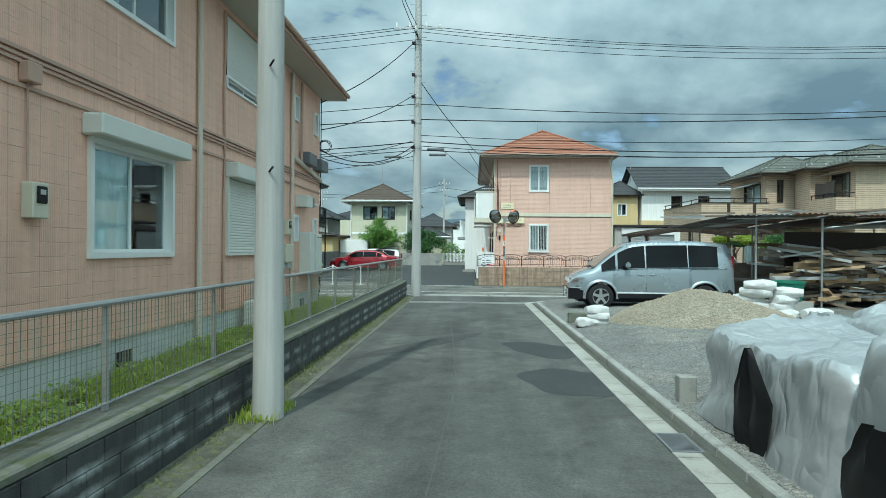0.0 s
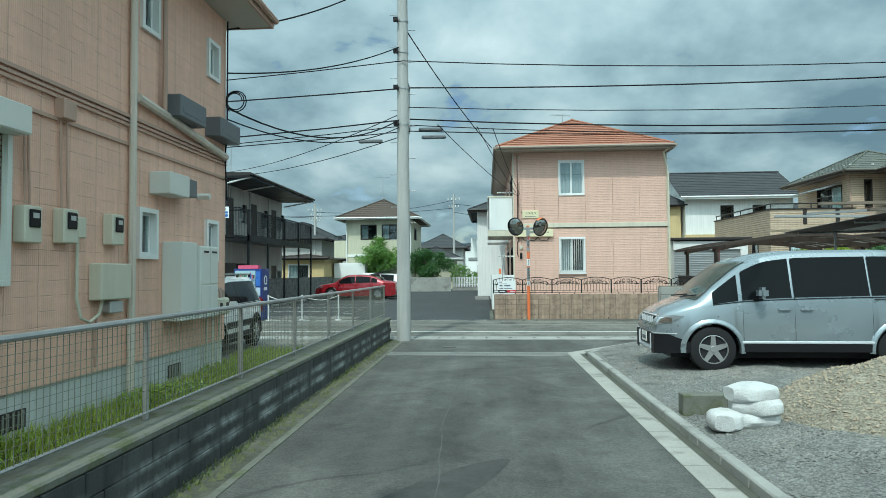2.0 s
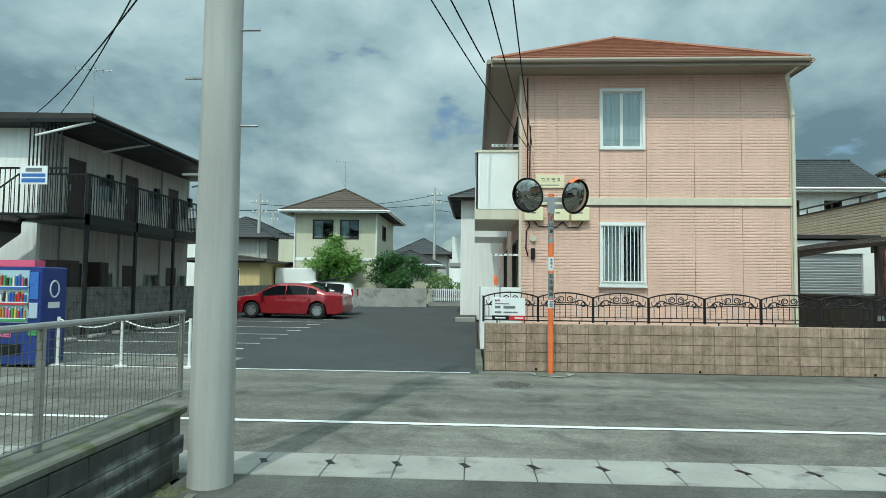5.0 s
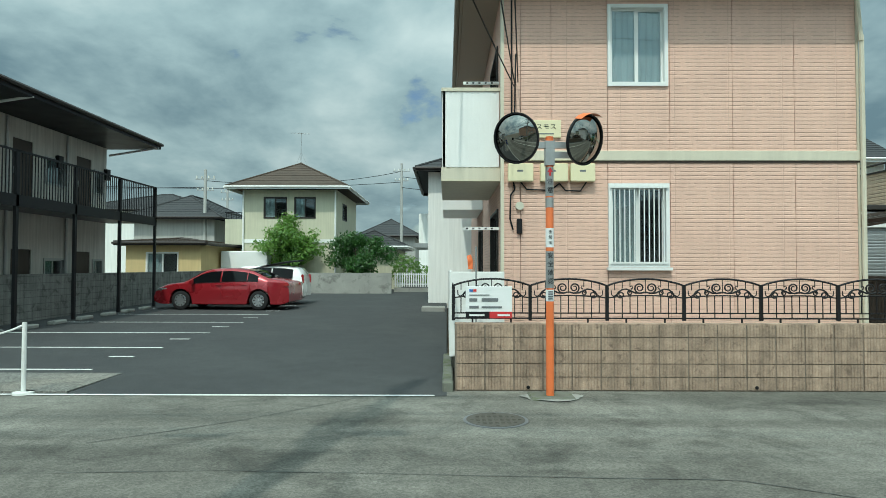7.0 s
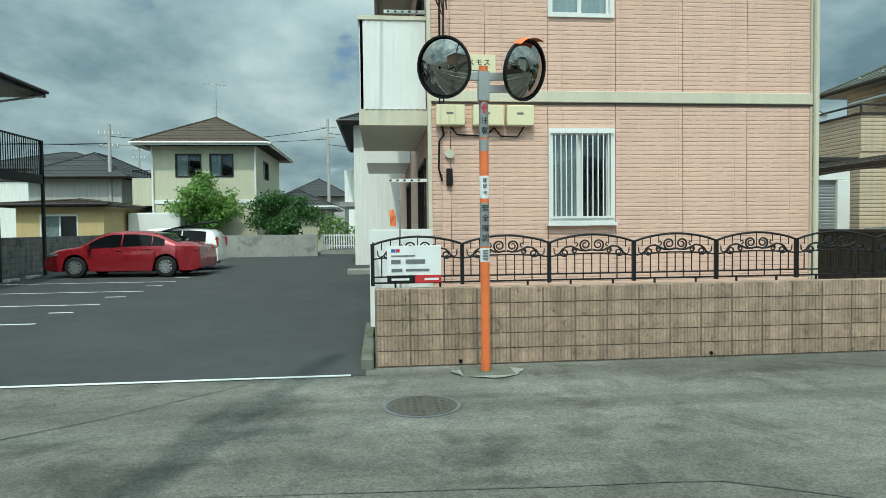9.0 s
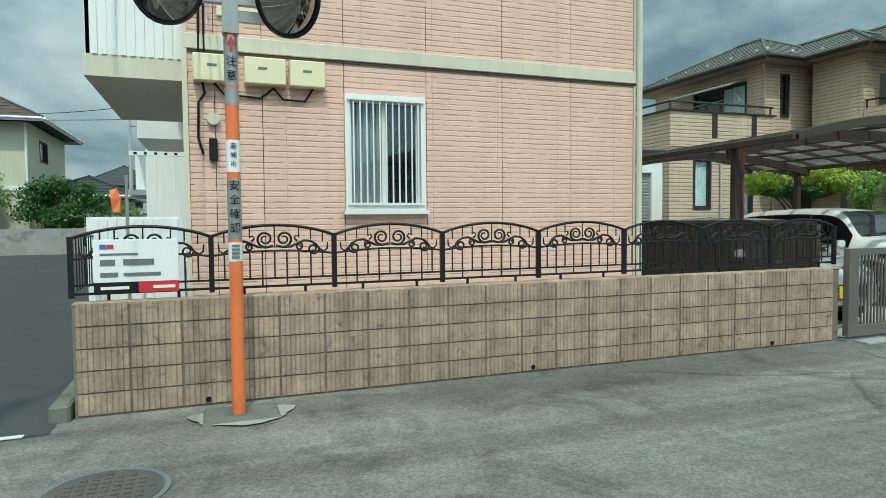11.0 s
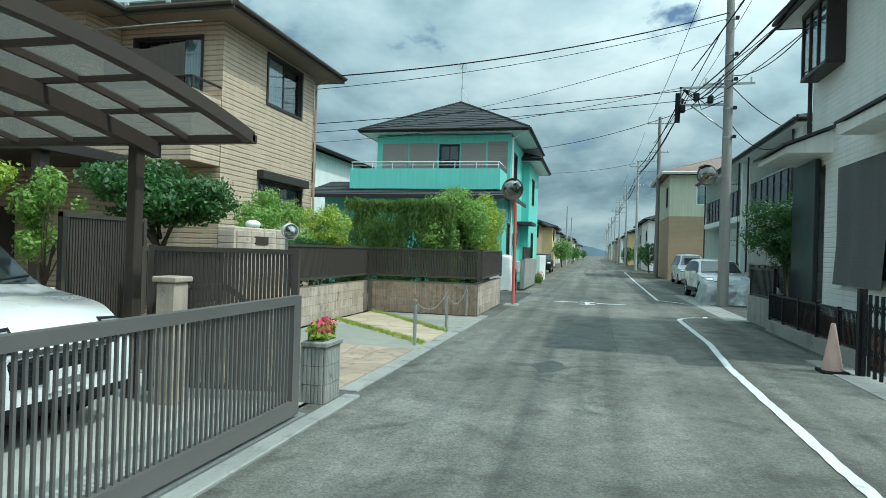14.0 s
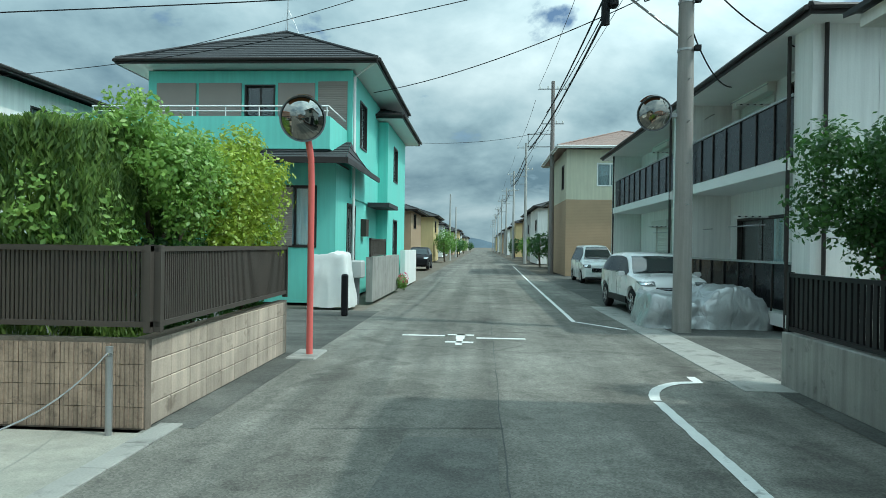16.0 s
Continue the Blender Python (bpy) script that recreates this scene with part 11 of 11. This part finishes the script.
hedge("tall conifer hedge hanging in green strands behind the slatted fence", 25.2, 26.3, 32.6, 35.6, 0.4, 2.9, 62000, 0.115, 31, leaf_conifer, 1.6, 0.13)
hedge("dark low foliage behind the slatted fence", 20.3, 25.0, 35.05, 35.5, 0.3, 1.75, 9000, 0.10, 37, leaf_dark, 0.3)
hedge("dark low foliage behind the street fence", 26.3, 29.0, 32.2, 32.7, 0.3, 1.7, 6000, 0.10, 38, leaf_dark, 0.3)
tree("big rounded evergreen bush at the street corner of the hedge", 26.6, 32.7, 0, scatter(26.5, 32.75, 2.25, 1.4, 0.85, 1.12, 26, 6, 0.40) + scatter(26.1, 32.6, 3.02, 0.6, 0.45, 0.34, 7, 16, 0.5), 30000, 0.075, 32, leaf_fresh, 0.08, "shrub", 9, "shrub", shell_k=0.3)
tree("yellow-green side of the evergreen bush over the fence", 28.3, 32.5, 0, scatter(28.35, 32.45, 2.2, 1.25, 0.7, 1.08, 26, 7, 0.40) + scatter(28.6, 32.4, 2.75, 0.85, 0.5, 0.5, 9, 17, 0.5), 24000, 0.07, 33, leaf_lime, 0.05, "shrub", 5, "shrub", shell_k=0.3)
tree("green garden tree behind the low wall", 26.5, 24.4, 0, scatter(26.5, 24.4, 2.4, 0.95, 0.85, 0.95, 22, 8, 0.36), 13000, 0.075, 34, leaf_dark, 0.05, "tree", 12, droop=0.25, shell_k=0.2)
tree("small leafy shrub by the peach house far corner", 9.0, 51, 0, [((9.0, 51, 1.8), (0.8, 0.6, 1.0))], 1500, 0.14, 35, leaf_mid, 0.05, "shrub", 3, "shrub")
tree("leafy green street tree far along the road", 88, 32.8, 0, [((88, 32.8, 2.3), (1.6, 1.2, 1.3)), ((90, 33, 1.8), (1.3, 1, 1))], 2600, 0.22, 36, leaf_mid, 0.1)
for k, (x, y) in enumerate(((104, 33), (120, 32.6), (140, 33), (76, 23.6), (96, 23.4), (118, 23.6), (170, 33), (200, 32))):
    tree("distant garden tree along the street", x, y, 0, [((x, y, 1.9), (1.5, 1.1, 1.2))], 900, 0.28, 50 + k, leaf_dark if k % 2 else leaf_mid, 0.09, limbs=2)
fl = thing("flowering_plants", "red and pink flowers with green leaves in the planter", "flowers", (15.63, 31.82, 0.66))
vs, fs = leaf_cloud([((15.56, 31.82, 0.72), (0.13, 0.12, 0.11)), ((15.72, 31.82, 0.74), (0.12, 0.12, 0.12))], 700, 0.07, 41)
raw_mesh("leaves", vs, fs, leaf_lime, "", "", "stuff", fl)
vs, fs = leaf_cloud([((15.56, 31.80, 0.77), (0.11, 0.11, 0.08)), ((15.72, 31.80, 0.80), (0.10, 0.10, 0.08))], 90, 0.06, 42, 0.8)
raw_mesh("petals", vs, fs, flower_red, "", "", "stuff", fl)
fl2 = thing("flowering_plants", "pink flowers at the foot of the garden wall", "flowers", (43.5, 31.9, 0))
vs, fs = leaf_cloud([((43.5, 31.85, 0.3), (0.6, 0.2, 0.3))], 700, 0.09, 43)
raw_mesh("leaves", vs, fs, leaf_mid, "", "", "stuff", fl2)
vs, fs = leaf_cloud([((43.5, 31.8, 0.42), (0.5, 0.18, 0.25))], 200, 0.07, 44, 0.8)
raw_mesh("petals", vs, fs, flower_red, "", "", "stuff", fl2)


# ---- blocks, tiles and other pieces ----
def ribbed_block(name, L, h, t, ribs, material, normal="-y"):
    """A concrete block whose face is ribbed upright."""
    prof = [(-L / 2, t)]
    n = ribs
    for i in range(n):
        a, b = -L / 2 + L * i / n, -L / 2 + L * (i + 1) / n
        e = (b - a) * 0.16
        prof += [(a + e, -0.009 if (i * 7) % 3 else -0.005), (b - e, -0.008 if (i * 5) % 3 else -0.004), (b - e * 0.2, 0.001)]
    prof[-1] = (L / 2, 0.0)
    prof.append((L / 2, t))
    bm = bmesh.new()
    rot = {"-y": 0, "-x": -math.pi / 2, "+x": math.pi / 2}[normal]
    c, s = math.cos(rot), math.sin(rot)
    skin(bm, [[(x * c - y * s, x * s + y * c, z) for x, y in prof] for z in (0.0, h)])
    return finish(bm, name, material)


rib = ribbed_block("block", 0.385, 0.167, 0.05, 9, brown_block)
for r in range(5):
    for i in range(22):
        x = 0.98 + 0.2 + i * 0.397
        if x > 9.3:
            continue
        piece("block", rib, bwall, (x, 31.79, 0.02 + r * 0.18))
capb = finish(bev(boxes((-0.197, 0.197, -0.02, 0.15, 0, 0.02)), 0.004), "coping_block", brown_block)
for i in range(22):
    piece("coping_block", capb, bwall, (0.97 + 0.197 + i * 0.3955, 31.81, 0.902))
for x in (1.97, 5.08, 8.31):
    part("weep_hole", tubes(([(x, 31.772, 0.055), (x, 31.80, 0.055)], 0.024), n=10), tarp_black, bwall)
plain = finish(bev(boxes((-0.035, 0.0, -0.195, 0.195, 0, 0.162)), 0.006), "block", grey_block)
for r in range(3):
    for i in range(70):
        piece("block", plain, bw, (-1.80 if r else -1.797, -3.0 + i * 0.4 + (0.2 if r == 1 else 0), r * 0.168))
for i in range(-24, 61):
    y = i * 0.6
    if y > 21.5:
        break
    piece("kerb_stone", kerb_me, gutter, (2.985 - (y + 14) * 0.0068 + 0.06, y, 0.0), 0.0068)
for k in range(5):
    piece("kerb_stone", kerb_me, gutter, (2.89 + 0.395 * k, 22.20 + 0.452 * k, -0.055), -0.718)

# blocks of the garden walls beside the drive
rib_x = ribbed_block("block", 0.388, 0.186, 0.04, 9, brown_block, "-x")
rib_y = ribbed_block("block", 0.388, 0.186, 0.04, 9, brown_block)
rib_tan = ribbed_block("block", 0.388, 0.186, 0.04, 9, tan_block)
split_me = finish(bev(boxes((-0.196, 0.196, -0.012, 0.03, 0, 0.194)), 0.008), "block", tan_block)
for r in range(4):
    for i in range(7):
        piece("block", rib_x, YARD_WALLS["wall_7"], (24.895, 32.04 + i * 0.393, 0.02 + r * 0.192))
    for i in range(11):
        if 20.42 + i * 0.4 < 24.7:
            piece("block", rib_tan, YARD_WALLS["wall_6"], (20.42 + i * 0.393, 34.70, 0.01 + r * 0.194))
    for i in range(10):
        piece("block", split_me, YARD_WALLS["wall_8"], (25.21 + i * 0.4, 31.86, 0.008 + r * 0.198))
for r in range(3):
    for i in range(4):
        piece("block", rib_y, YARD_WALLS["wall_9"], (16.51 + i * 0.393, 34.52, 0.02 + r * 0.22))
# stone paving, insets and kerb slabs of the drive
drive = thing("pavement_8", "irregular tan and pink paving stones along the drive", "paving", (18, 33, 0), kind="structure")
rg = random.Random(17)


def crazy(x0, x1, y0, y1, step, keep, parent, material, z=0.018, name="paving_stone"):
    """Uneven stones on a jittered grid with open joints."""
    nx_, ny_ = max(1, round((x1 - x0) / step)), max(1, round((y1 - y0) / step))
    jit = {}
    for i in range(nx_ + 1):
        for j in range(ny_ + 1):
            e = 0.30 * step
            jit[i, j] = Vector((x0 + (x1 - x0) * i / nx_ + (rg.uniform(-e, e) if 0 < i < nx_ else 0), y0 + (y1 - y0) * j / ny_ + (rg.uniform(-e, e) if 0 < j < ny_ else 0), 0))
    for i in range(nx_):
        for j in range(ny_):
            q = [jit[i, j], jit[i + 1, j], jit[i + 1, j + 1], jit[i, j + 1]]
            c = sum(q, Vector()) / 4
            if not keep(c.x, c.y):
                continue
            q = [c + (p - c) * (1 - 0.012 / max(0.05, (p - c).length)) for p in q]
            bm = bmesh.new()
            zt = z + rg.uniform(-0.003, 0.003)
            skin(bm, [[(p.x, p.y, 0.0) for p in q], [(p.x, p.y, zt - 0.004) for p in q], [(c.x + (p.x - c.x) * 0.97, c.y + (p.y - c.y) * 0.97, zt) for p in q]])
            part(name, bm, material, parent)


crazy(16.12, 19.3, 31.82, 34.45, 0.42, lambda x, y: True, drive, paving_pink)


def inset_band(y):
    k = (y - 31.9) / 2.8
    return 20.0 + 2.75 * k, 21.75 + 3.3 * k


crazy(19.8, 25.0, 31.86, 34.6, 0.62, lambda x, y: inset_band(y)[0] + 0.25 < x < min(24.75, inset_band(y)[1] - 0.2), drive, stone_slab)
slab_k = finish(bev(boxes((-0.296, 0.296, -0.11, 0.11, -0.03, 0.02)), 0.008), "kerb_slab", concrete)
for i in range(15):
    piece("kerb_slab", slab_k, drive, (16.4 + i * 0.6, 31.68, 0.0))
for side in (0, 1):
    vs, fs = [], []
    for _ in range(2600):
        y = rg.uniform(31.85, 34.6)
        x = inset_band(y)[side] + rg.gauss(0, 0.07)
        if x > 24.85:
            continue
        a, k = rg.uniform(0, 6.28), rg.uniform(0.02, 0.09)
        i = len(vs)
        vs += [(x - 0.006 * math.sin(a), y + 0.006 * math.cos(a), 0.005), (x + 0.006 * math.sin(a), y - 0.006 * math.cos(a), 0.005), (x + 0.5 * k * math.cos(a), y + 0.5 * k * math.sin(a), 0.005 + k)]
        fs.append((i, i + 1, i + 2))
    raw_mesh("grass", vs, fs, grass_mat, "strip of short grass between the drive's paving", "grass")
grey_rib = ribbed_block("block", 0.19, 0.185, 0.03, 5, pale_block)
grey_rib_x = ribbed_block("block", 0.125, 0.185, 0.03, 3, pale_block, "-x")
for r in range(3):
    for i in range(2):
        piece("block", grey_rib, pl2, (15.555 + i * 0.196, 31.692, 0.006 + r * 0.192))
        piece("block", grey_rib_x, pl2, (15.452, 31.775 + i * 0.13, 0.006 + r * 0.192))
pill_me = finish(bev(boxes((-0.2, 0.2, -0.012, 0.03, 0, 0.094)), 0.007), "block", tan_block)
pill_x = finish(bev(boxes((-0.012, 0.03, -0.14, 0.14, 0, 0.094)), 0.007), "block", tan_block)
for r in range(18):
    for i in range(4):
        piece("block", pill_me, mbx, (18.42 + i * 0.41, 34.435, 0.03 + r * 0.101))
    piece("block", pill_x, mbx, (18.185, 34.60, 0.03 + r * 0.101))
yard_block = finish(bev(boxes((-0.195, 0.195, -0.012, 0.03, 0, 0.188)), 0.006), "block", concrete)
yard_end = finish(bev(boxes((-0.012, 0.03, -0.055, 0.055, 0, 0.188)), 0.006), "block", concrete)
for r in range(7):
    for i in range(8):
        piece("block", yard_block, yw, (5.15 + i * 0.4, 24.36, 0.004 + r * 0.194))
    piece("block", yard_end, yw, (4.935, 24.42, 0.004 + r * 0.194))
